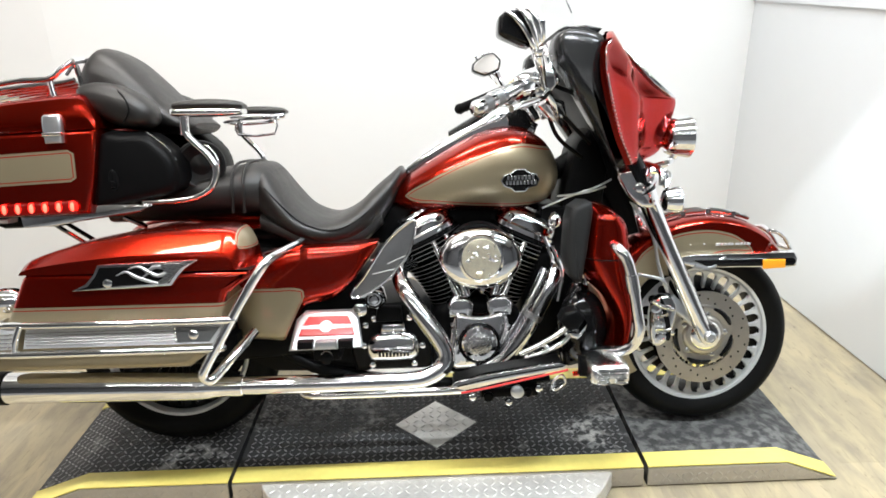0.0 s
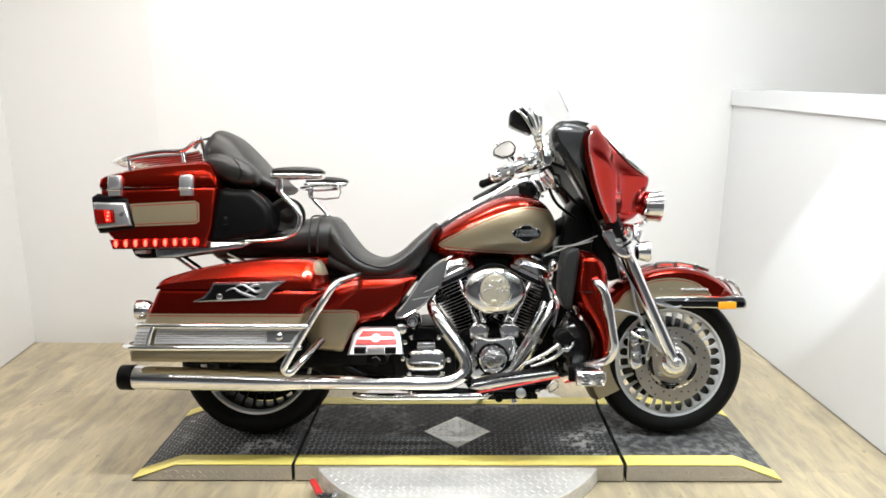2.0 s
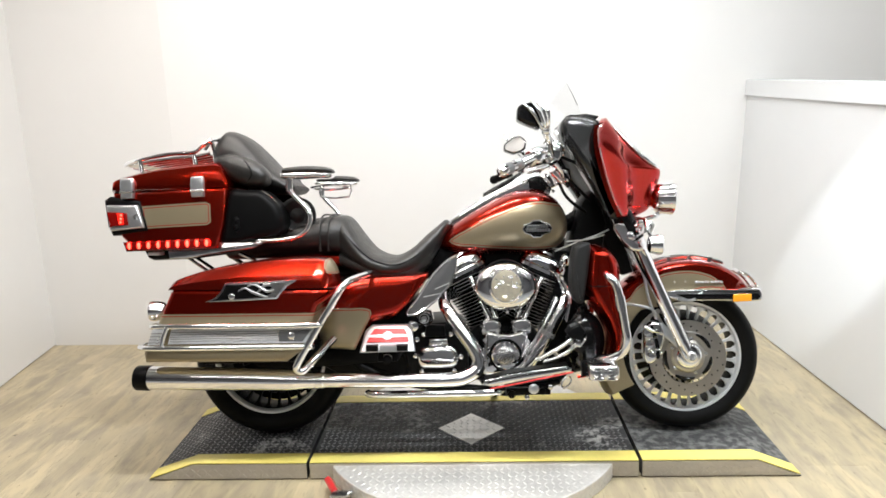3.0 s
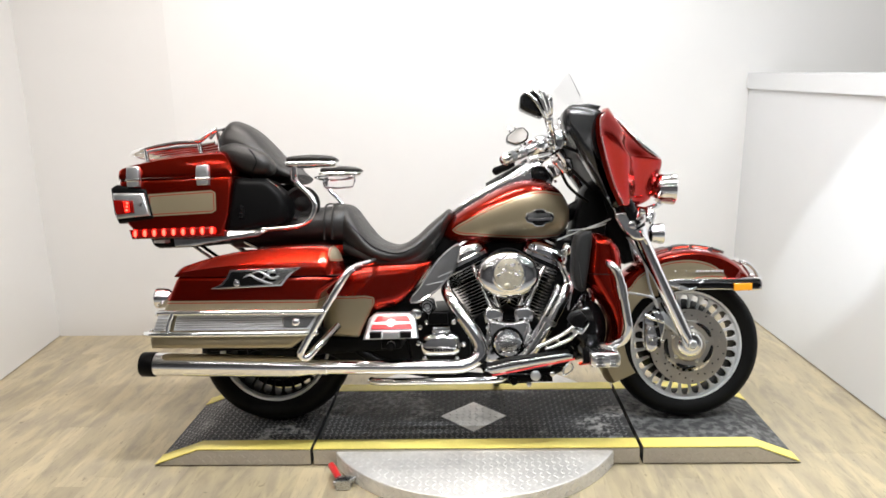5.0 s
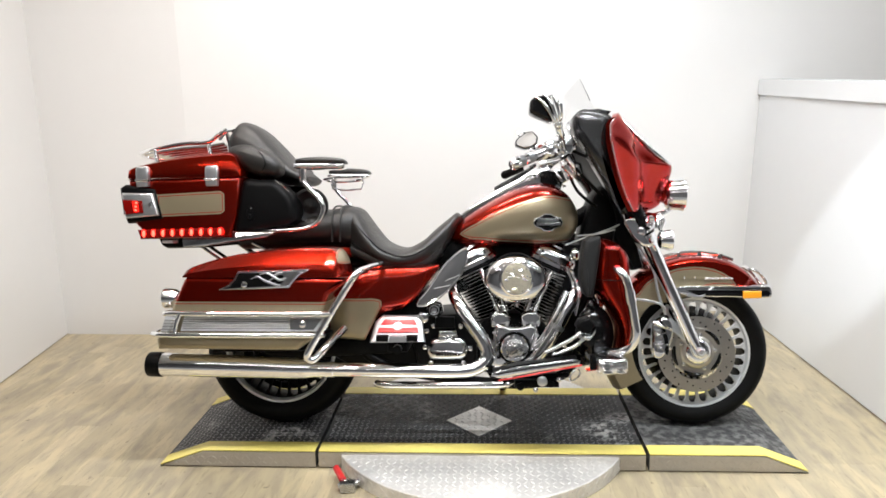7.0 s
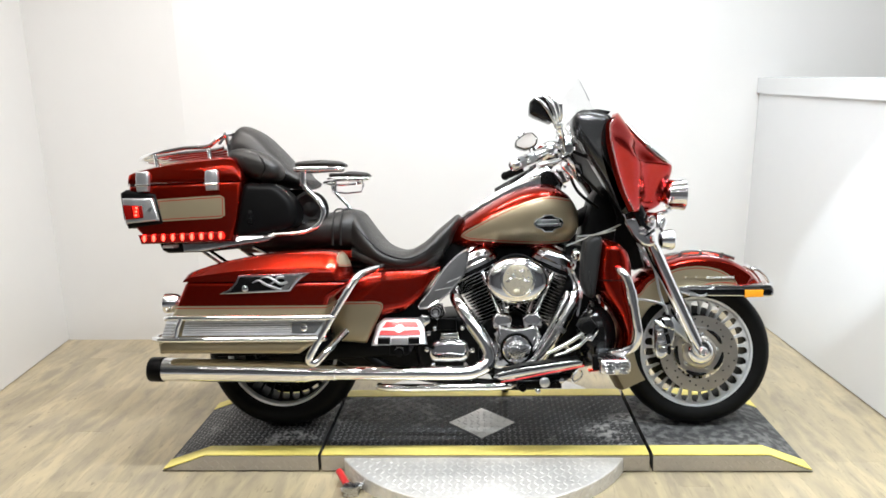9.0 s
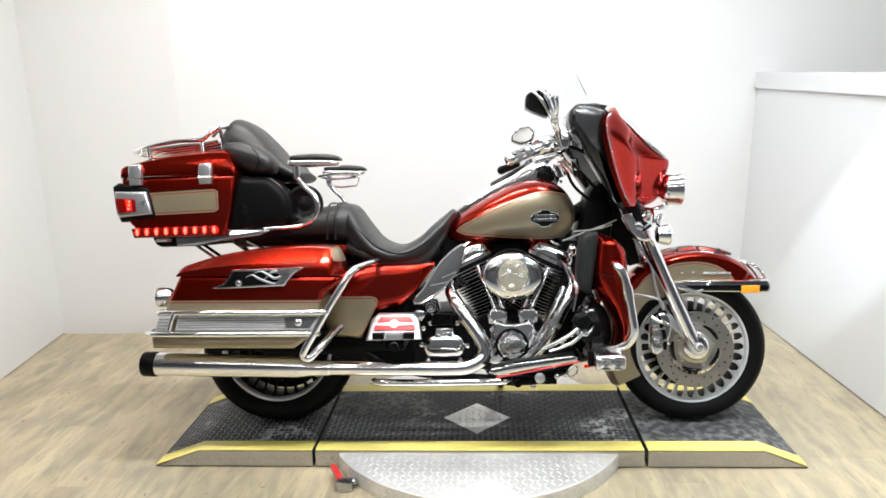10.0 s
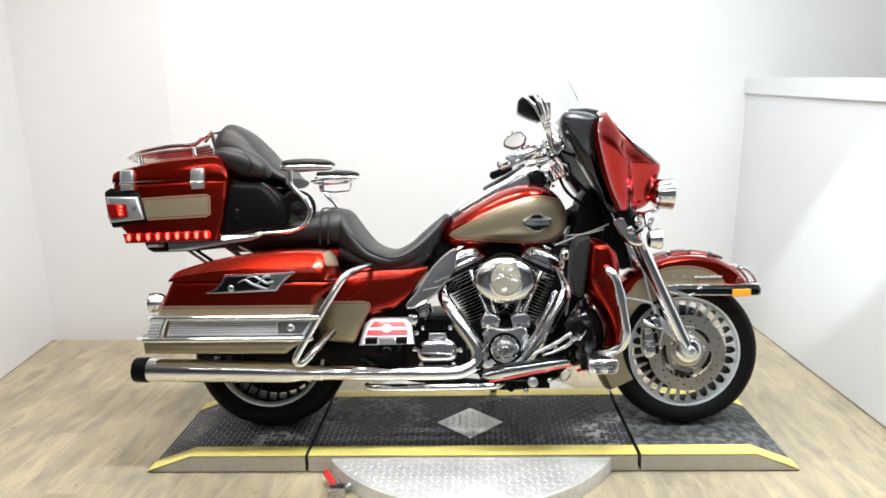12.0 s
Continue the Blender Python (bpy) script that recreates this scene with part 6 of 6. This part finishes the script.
for k in range(20):
    a, r = chips.uniform(-0.6, 3.4), 0.040 * math.sqrt(chips.random())
    part("relief_chip", ball((AX + 0.003 + r * math.cos(a), -0.3165, AZ + 0.010 + 0.9 * r * math.sin(a)), (chips.uniform(0.003, 0.009), 0.0035, chips.uniform(0.002, 0.006)), 10), M_EMBOSS if k % 3 else M_CHROME, air, "raised chrome piece of the ornament")
part("ornament_knob", ball((AX - 0.006, -0.316, AZ - 0.034), (0.012, 0.006, 0.010), 12), M_PALEGOLD, air)
part("cover_pin", lathe([(0.006, 0.0), (0.008, -0.01), (0.002, -0.018)], (AX + 0.004, -0.25, AZ - 0.082), (0, 0, 1), 10), M_CHROME, air)
# gearbox side and starter
gear = P("gearbox_cover", slab([(-0.215, 0.320), (-0.205, 0.350), (-0.180, 0.366), (-0.090, 0.366), (-0.068, 0.345), (-0.064, 0.310), (-0.085, 0.284), (-0.19, 0.282), (-0.21, 0.296)], -0.215, -0.14, 0.022, 4, 2), M_CHROME, None, "chrome gearbox side cover")
part("cover_lip", slab([(-0.175, 0.366), (-0.170, 0.395), (-0.105, 0.396), (-0.098, 0.366)], -0.205, -0.16, 0.012, 3), M_CHROME, gear)
for i in range(9):
    part("letter_bar", box(-0.180 + i * 0.010, -0.174 + i * 0.010, -0.2175, -0.213, 0.300, 0.312, 0.001), M_DARK, gear, "plain dark bar")
for x, z in ((-0.222, 0.33), (-0.055, 0.325), (-0.20, 0.272), (-0.08, 0.272), (-0.19, 0.408), (-0.09, 0.408), (-0.215, 0.39)):
    part("cover_bolt", lathe([(0.009, 0), (0.009, -0.008), (0.004, -0.011)], (x, -0.19, z), (0, 1, 0), 8), M_CHROME, gear)
P("gearbox", slab([(-0.25, 0.25), (-0.03, 0.25), (-0.03, 0.42), (-0.10, 0.45), (-0.24, 0.44), (-0.27, 0.35)], -0.19, 0.17, 0.02, 3), M_DARK, None, "black gearbox housing")
P("coil_block", slab([(-0.185, 0.402), (-0.110, 0.402), (-0.112, 0.442), (-0.180, 0.444)], -0.215, -0.16, 0.006, 2), M_SATIN)
P("starter_end", [lathe([(0.034, 0.05), (0.034, 0.0), (0.028, -0.008), (0.014, -0.010), (0.012, -0.018), (0.001, -0.02)], (-0.185, -0.215, 0.470), (0, 1, 0), 6), lathe([(0.020, 0.0), (0.020, -0.02), (0.012, -0.024)], (-0.225, -0.22, 0.445), (0, 1, 0), 10)], M_CHROME, None, "chrome starter end")
P("starter_ring", [tube([(-0.185 + r * math.cos(a), -0.2255, 0.470 + r * math.sin(a)) for a in (k * math.pi / 8 for k in range(16))], 0.003, 6, 2, True) for r in (0.022, 0.012)], M_BLACK, None, "black groove rings of the starter end")
P("oil_filter", rod((0.34, -0.02, 0.27), (0.42, -0.02, 0.27), 0.038, 18, 0.006), M_BLACK)
P("frame", [tube([(-0.55, -0.12, 0.40), (-0.38, -0.13, 0.25), (0.0, -0.13, 0.185), (0.26, -0.13, 0.20), (0.36, -0.12, 0.34), (0.44, -0.06, 0.70), (0.45, -0.04, 0.86)], 0.019, 12, 5), tube([(-0.55, 0.12, 0.40), (-0.38, 0.13, 0.25), (0.0, 0.13, 0.185), (0.26, 0.13, 0.20), (0.36, 0.12, 0.34), (0.44, 0.06, 0.70), (0.45, 0.04, 0.86)], 0.019, 12, 5), tube([(0.46, 0, 0.86), (0.2, 0, 0.72), (-0.2, 0, 0.64), (-0.6, 0, 0.62)], 0.03, 12, 5)], M_SATIN, None, "black steel frame")
# Slabs are enlarged as black filler for the gaps behind engine and seat.
P("inner_frame", [slab([(-0.60, 0.29), (-0.50, 0.235), (-0.22, 0.225), (-0.20, 0.50), (-0.30, 0.61), (-0.62, 0.62), (-0.80, 0.64), (-0.82, 0.58), (-0.62, 0.50)], -0.13, 0.13, 0.02, 2), slab([(-0.24, 0.60), (0.30, 0.60), (0.36, 0.70), (-0.10, 0.725), (-0.18, 0.70)], -0.06, 0.06, 0.01, 2)], M_SATIN, None, "black inner frame and battery box")
P("swingarm", [flip(slab([(-0.30, 0.30), (-0.28, 0.36), (-0.80, 0.345), (-0.85, 0.305), (-0.80, 0.27)], -0.15, -0.115, 0.012, 3), s) for s in SIDES], M_SATIN, None, "black swingarm")
P("rear_fender", loft([[(RX + (0.345 - dr) * math.cos(math.radians(a)), y, RZ + 0.03 + (0.345 - dr) * math.sin(math.radians(a))) for y, dr in ((-0.115, 0.14), (-0.115, 0.05), (-0.09, 0.012), (0, 0), (0.09, 0.012), (0.115, 0.05), (0.115, 0.14), (0.108, 0.14), (0.108, 0.055), (0.086, 0.02), (0, 0.008), (-0.086, 0.02), (-0.108, 0.055), (-0.108, 0.14))] for a in range(150, 15, -7)]), M_RED, None, "dark red rear fender")
# side cover panels under the seat
TT_SIDE = two_tone("two_tone_side", RED, TAN, PIN, -0.60, -0.14, 0.3, 0.7, [(-0.58, 0.514), (-0.45, 0.514), (-0.395, 0.513), (-0.378, 0.506), (-0.374, 0.492)], [(-0.58, 0.30), (-0.47, 0.30), (-0.446, 0.350), (-0.41, 0.42), (-0.374, 0.491)])
for s in SIDES:
    P("side_cover", flip(wing_panel([(-0.575, 0.368, 0.560), (-0.550, 0.362, 0.585), (-0.490, 0.358, 0.606), (-0.438, 0.358, 0.620), (-0.405, 0.412, 0.624), (-0.372, 0.452, 0.627), (-0.300, 0.470, 0.629), (-0.245, 0.515, 0.630), (-0.200, 0.575, 0.632), (-0.168, 0.618, 0.634)], -0.165, -0.240, 4.0), s), TT_SIDE, None, "dark red side cover with a champagne inset")
    P("heat_deflector", flip(slab([(-0.242, 0.500), (-0.222, 0.492), (-0.190, 0.505), (-0.140, 0.540), (-0.112, 0.572), (-0.080, 0.610), (-0.060, 0.690), (-0.080, 0.690), (-0.130, 0.650), (-0.165, 0.605), (-0.205, 0.545)], -0.285, -0.27, 0.006, 2, 2), s), M_GREY if s < 0 else M_GREY, None, "smoked grey heat deflector with a chrome edge")
dfl = [(-0.242, 0.500), (-0.222, 0.492), (-0.190, 0.505), (-0.140, 0.540), (-0.112, 0.572), (-0.080, 0.610), (-0.060, 0.690), (-0.080, 0.690), (-0.130, 0.650), (-0.165, 0.605), (-0.205, 0.545)]
edge_trim = P("deflector_edge", tube([(x, -0.286, z) for x, z in dfl], 0.004, 8, 2, True), M_CHROME, None, "chrome deflector edge")
for t in (0.35, 0.62):
    part("deflector_rib", tube([(-0.235 + 0.155 * t * 1.0, -0.2865, 0.545 + 0.10 * (t - 0.25)), (-0.150 + 0.10 * t, -0.2865, 0.555 + 0.13 * (t - 0.25))], 0.0018, 6, 1), M_ALU, edge_trim)
# passenger footboard, folded, with its red pad
def swung(shape):
    """Tips the folded board back, so that it faces up and outwards."""
    v, f = shape
    return [(x, y + 0.85 * (z - 0.375) if z > 0.375 else y, 0.375 + 0.84 * (z - 0.375)) for x, y, z in v], f


board = P("passenger_board", swung(slab([(-0.400, 0.375), (-0.388, 0.452), (-0.365, 0.474), (-0.240, 0.474), (-0.222, 0.452), (-0.208, 0.378)], -0.375, -0.345, 0.010, 3)), M_ALU, None, "chrome passenger footboard with a red pad")
part("red_pad", swung(slab([(-0.376, 0.414), (-0.368, 0.440), (-0.354, 0.463), (-0.250, 0.463), (-0.238, 0.442), (-0.230, 0.414)], -0.382, -0.373, 0.004, 2)), M_REDPAD, board, "red footboard pad")
# White enamel stands in for the glare on the chrome emblem strip.
part("pad_strip", [swung(slab([(-0.306 + 0.017 * math.cos(k * 0.5236), 0.438 + 0.015 * math.sin(k * 0.5236)) for k in range(12)], -0.3865, -0.380, 0.002, 1)), swung(slab([(-0.374, 0.432), (-0.374, 0.440), (-0.316, 0.443), (-0.306, 0.451), (-0.296, 0.443), (-0.236, 0.441), (-0.236, 0.433), (-0.296, 0.431), (-0.306, 0.423), (-0.316, 0.431)], -0.385, -0.380, 0.002, 1))], M_HOUSING, board, "emblem strip, white for the glare of its chrome")
part("board_hinge", box(-0.375, -0.335, -0.384, -0.35, 0.382, 0.402, 0.004), M_SATIN, board)
part("board_hinge", box(-0.270, -0.232, -0.384, -0.35, 0.382, 0.402, 0.004), M_SATIN, board)
part("board_lip", slab([(-0.33, 0.380), (-0.328, 0.402), (-0.275, 0.402), (-0.272, 0.380)], -0.384, -0.35, 0.005, 2), M_ALU, board)
part("bracket_ring", tube([(-0.305 + 0.013 * math.cos(a), -0.352, 0.352 + 0.013 * math.sin(a)) for a in (k * math.pi / 6 for k in range(12))], 0.003, 8, 2, True), M_BRUSHED, board)
part("board_bracket", [box(-0.34, -0.27, -0.35, -0.16, 0.34, 0.376, 0.006), lathe([(0.016, 0.0), (0.016, -0.02), (0.008, -0.024)], (-0.305, -0.345, 0.350), (0, 1, 0), 12)], M_SATIN, board)
# rider footboard and brake pedal
fb = P("rider_board", slab([(0.018, 0.264), (0.030, 0.279), (0.110, 0.298), (0.300, 0.324), (0.322, 0.318), (0.316, 0.304), (0.19, 0.282), (0.055, 0.256)], -0.385, -0.365, 0.006, 2, 1), M_CHROME, None, "long chrome rider footboard with rubber top")
part("board_plate", loft([[(0.025, -0.374, 0.262), (0.025, -0.30, 0.258), (0.025, -0.30, 0.274), (0.025, -0.374, 0.277)], [(0.11, -0.374, 0.286), (0.11, -0.30, 0.282), (0.11, -0.30, 0.297), (0.11, -0.374, 0.301)], [(0.31, -0.374, 0.306), (0.31, -0.30, 0.304), (0.31, -0.30, 0.322), (0.31, -0.374, 0.326)]]), M_SATIN, fb, "black rubber board top")
part("board_groove", tube([(0.035, -0.3855, 0.269), (0.11, -0.3855, 0.285), (0.20, -0.3855, 0.300), (0.312, -0.3855, 0.314)], 0.0022, 6, 4), M_BLACK, fb, "black rubber line")
part("red_edge", tube([(0.045, -0.380, 0.249), (0.12, -0.384, 0.263), (0.22, -0.384, 0.283), (0.325, -0.380, 0.302)], 0.0030, 8, 4), M_REDPAD, fb, "red reflective strip")
part("board_mount", [lathe([(0.017, 0.0), (0.017, -0.010), (0.012, -0.013), (0.001, -0.013)], (0.192, -0.372, 0.246), (0, 1, 0), 18)], M_ALU, fb)
for x, z in ((0.17, 0.215), (0.25, 0.25), (0.075, 0.232)):
    part("mount_bolt", lathe([(0.009, 0.0), (0.009, -0.012), (0.004, -0.015)], (x, -0.36, z), (0, 1, 0), 8), M_CHROME, fb)
part("mount_loop", tube([(0.29, -0.37, 0.245), (0.318, -0.37, 0.262), (0.312, -0.37, 0.285), (0.29, -0.37, 0.27)], 0.004, 6, 4, True), M_CHROME, fb)
part("board_rail", [box(0.10, 0.255, -0.33, -0.13, 0.212, 0.240, 0.008), rod((0.06, -0.30, 0.228), (0.29, -0.30, 0.252), 0.010, 10, 0.002), rod((0.12, -0.34, 0.218), (0.12, -0.2, 0.205), 0.014, 10, 0.003), rod((0.225, -0.345, 0.228), (0.225, -0.2, 0.215), 0.012, 10, 0.003)], M_SATIN, fb)
ped = P("brake_pedal", [tube([(0.205, -0.345, 0.338), (0.240, -0.352, 0.356), (0.290, -0.358, 0.385), (0.338, -0.36, 0.418)], [0.009, 0.008, 0.007, 0.009], 12, 4), tube([(0.230, -0.345, 0.330), (0.270, -0.352, 0.345), (0.318, -0.358, 0.372), (0.352, -0.36, 0.410)], [0.007, 0.007, 0.007, 0.008], 12, 4), tube([(0.262, -0.355, 0.370), (0.280, -0.355, 0.350)], 0.006, 8, 1), tube([(0.318, -0.355, 0.404), (0.330, -0.355, 0.382)], 0.006, 8, 1)], M_CHROME, None, "chrome slotted brake pedal")
part("pedal_pad", slab([(0.306, 0.432), (0.318, 0.454), (0.350, 0.464), (0.370, 0.438), (0.352, 0.408), (0.322, 0.412)], -0.385, -0.315, 0.009, 3), M_SATIN, ped, "black rubber pedal pad")
part("pad_trim", slab([(0.326, 0.404), (0.352, 0.402), (0.374, 0.428), (0.368, 0.408), (0.350, 0.386), (0.334, 0.390)], -0.388, -0.31, 0.004, 2), M_CHROME, ped)
# fairing lowers with the black vent pods
for s in SIDES:
    low = P("fairing_lower", flip(blade([(0.727, 0.394, 0.424), (0.716, 0.386, 0.450), (0.695, 0.380, 0.476), (0.660, 0.375, 0.497), (0.582, 0.370, 0.504), (0.520, 0.398, 0.507), (0.470, 0.434, 0.507), (0.410, 0.458, 0.499), (0.352, 0.456, 0.480), (0.322, 0.446, 0.464), (0.302, 0.432, 0.446)], -0.24, -0.388), s), M_RED, None, "dark red fairing lower")
    part("hatch_seam", flip(tube(blade_line(0.590, 0.370, 0.504, -0.24, -0.3885), 0.0016, 6, 1), s), M_SATIN, low, "dark seam of the hatch")
    part("vent_pod", flip(slab([(0.336, 0.548), (0.328, 0.590), (0.330, 0.640), (0.342, 0.722), (0.392, 0.736), (0.388, 0.665), (0.372, 0.560), (0.366, 0.532), (0.346, 0.532)], -0.365, -0.25, 0.015, 3, 2), s), M_VENT, low, "matt dark grey vent strip")
    part("inner_cup", [flip(slab([(0.378, 0.515), (0.415, 0.465), (0.438, 0.410), (0.440, 0.352), (0.420, 0.305), (0.345, 0.278), (0.330, 0.300), (0.338, 0.40), (0.350, 0.48)], -0.300, -0.20, 0.02, 3, 2), s), flip(ball((0.380, -0.290, 0.392), (0.068, 0.062, 0.104), 36), s)], M_BLACK, low, "gloss black inner shell")
    if s < 0:
        part("lower_lip", flip(tube([(0.345, -0.345, 0.278), (0.40, -0.36, 0.292), (0.432, -0.368, 0.318), (0.438, -0.37, 0.36)], 0.006, 8, 5), s), M_RED, low)
    grd = P("engine_guard", flip(tube([(0.425, -0.20, 0.655), (0.432, -0.33, 0.640), (0.446, -0.405, 0.622), (0.464, -0.42, 0.596), (0.478, -0.424, 0.540), (0.492, -0.424, 0.455), (0.497, -0.422, 0.412), (0.486, -0.41, 0.374), (0.455, -0.39, 0.352), (0.405, -0.32, 0.335), (0.36, -0.16, 0.30)], 0.0145, 16, 6), s), M_CHROME, None, "chrome engine guard")
    part("guard_clamp", flip(tube([(0.474, -0.424, 0.560), (0.482, -0.424, 0.515)], 0.0175, 16, 1), s), M_CHROME, grd)
    peg = P("highway_peg", flip(body([(0.366, 0.292, 0.336, 0.06), (0.374, 0.287, 0.342, 0.07), (0.416, 0.285, 0.344, 0.072), (0.456, 0.288, 0.341, 0.07), (0.464, 0.296, 0.334, 0.055)], 4.0, 28, 3, -0.40), s), M_EMBOSS, None, "chrome folding highway peg")
    for i in range(4):
        for x in (0.380, 0.423):
            part("peg_rib", flip(tube([(x, -0.472, 0.297 + 0.012 * i), (x + 0.016, -0.476, 0.297 + 0.012 * i), (x + 0.032, -0.472, 0.297 + 0.012 * i)], [0.002, 0.0042, 0.002], 8, 2), s), M_CHROME, peg)
    part("peg_arm", flip(slab([(0.352, 0.290), (0.352, 0.340), (0.372, 0.340), (0.372, 0.290)], -0.405, -0.37, 0.006, 2), s), M_SATIN, peg)
for pts in ([(0.30, -0.16, 0.62), (0.32, -0.18, 0.55), (0.29, -0.2, 0.46), (0.25, -0.2, 0.40)], [(0.315, -0.20, 0.60), (0.338, -0.22, 0.53), (0.325, -0.23, 0.45)]):
    P("oil_line", tube(pts, 0.007, 8, 5), M_CHROME)
P("chrome_stay", tube([(0.405, -0.25, 0.465), (0.398, -0.26, 0.50), (0.392, -0.26, 0.53)], 0.006, 8, 3), M_CHROME)
# Black block added to close the bright gap ahead of the front cylinder.
P("radiator_block", slab([(0.26, 0.25), (0.42, 0.27), (0.44, 0.70), (0.30, 0.70), (0.29, 0.55), (0.25, 0.42)], -0.11, 0.13, 0.01, 2), M_SATIN)
P("wiring", [tube([(0.30, -0.13, 0.70), (0.38, -0.12, 0.73), (0.45, -0.14, 0.755), (0.50, -0.12, 0.775)], 0.0032, 8, 5), tube([(0.34, -0.15, 0.735), (0.42, -0.15, 0.742), (0.48, -0.14, 0.757)], 0.0028, 8, 4)], M_ALU, None, "silver cable sleeve")
P("neck_cover", slab([(0.365, 0.74), (0.405, 0.88), (0.455, 0.94), (0.50, 0.80), (0.47, 0.62), (0.40, 0.58), (0.35, 0.62)], -0.10, 0.10, 0.02, 2, 1), M_SATIN, None, "black neck cover")
P("horn_cover", ball((0.335, -0.14, 0.665), (0.02, 0.02, 0.025), 12), M_CHROME)
P("side_stand", tube([(0.0, 0.14, 0.20), (0.05, 0.22, 0.10), (0.08, 0.30, 0.055)], 0.013, 10, 4), M_BLACK, None, "black side stand carrying the machine")
P("chassis_bolts", [ball((x, -0.135, z), 0.011, 8) for x, z in ((-0.2, 0.19), (-0.05, 0.185), (0.20, 0.19))], M_CHROME)

# clutter round the bars
P("ignition_switch", lathe([(0.022, 0.0), (0.022, 0.02), (0.016, 0.026), (0.004, 0.028)], (0.325, 0.0, 0.985), (-0.4, 0, 0.9), 20), M_CHROME)
for s in SIDES:
    P("perch_clamp", flip(slab([(0.262, 1.035), (0.270, 1.082), (0.300, 1.090), (0.318, 1.060), (0.305, 1.025)], -0.30, -0.255, 0.010, 3, 1), s), M_CHROME, None, "chrome clamp on the handlebar")
    P("banjo_bolt", flip(ball((0.312, -0.285, 1.045), 0.012, 10), s), M_CHROME)
    P("cable_elbow", flip(tube([(0.285, -0.315, 1.01), (0.305, -0.30, 0.985), (0.318, -0.27, 0.955), (0.338, -0.22, 0.935)], [0.008, 0.009, 0.007, 0.007], 10, 4), s), M_CHROME, None, "chrome cable end")
    P("bar_cover", flip(slab([(0.275, 0.985), (0.30, 1.01), (0.345, 0.995), (0.352, 0.955), (0.315, 0.94)], -0.24, -0.19, 0.012, 3, 1), s), M_CHROME, None, "chrome handlebar clamp cover")


# ---- floor planks, each its own piece ----
WIDE, LONG = 0.108, 0.78
plank_mesh = mesh_of("plank", box(-WIDE / 2 + 0.0001, WIDE / 2 - 0.0001, -LONG / 2 + 0.0001, LONG / 2 - 0.0001, -0.012, 0.0, 0.0004), M_WOOD, 20)
rng = random.Random(4)
for i in range(-26, 17):
    x = (i + 0.5) * WIDE
    shift = rng.random() * LONG
    for j in range(-3, 4):
        y = -0.1 + shift + (j - 0.5) * LONG
        ya, yb = max(y - LONG / 2, -1.34), min(y + LONG / 2, 1.78)
        if yb - ya < 0.06:
            continue
        q = new("plank", plank_mesh)
        q.parent = floor
        q.matrix_basis = pose(x, (ya + yb) / 2, 0, 0, 0, 180 * (rng.random() < 0.5)) @ Matrix.Diagonal((1, (yb - ya) / LONG, 1, 1))
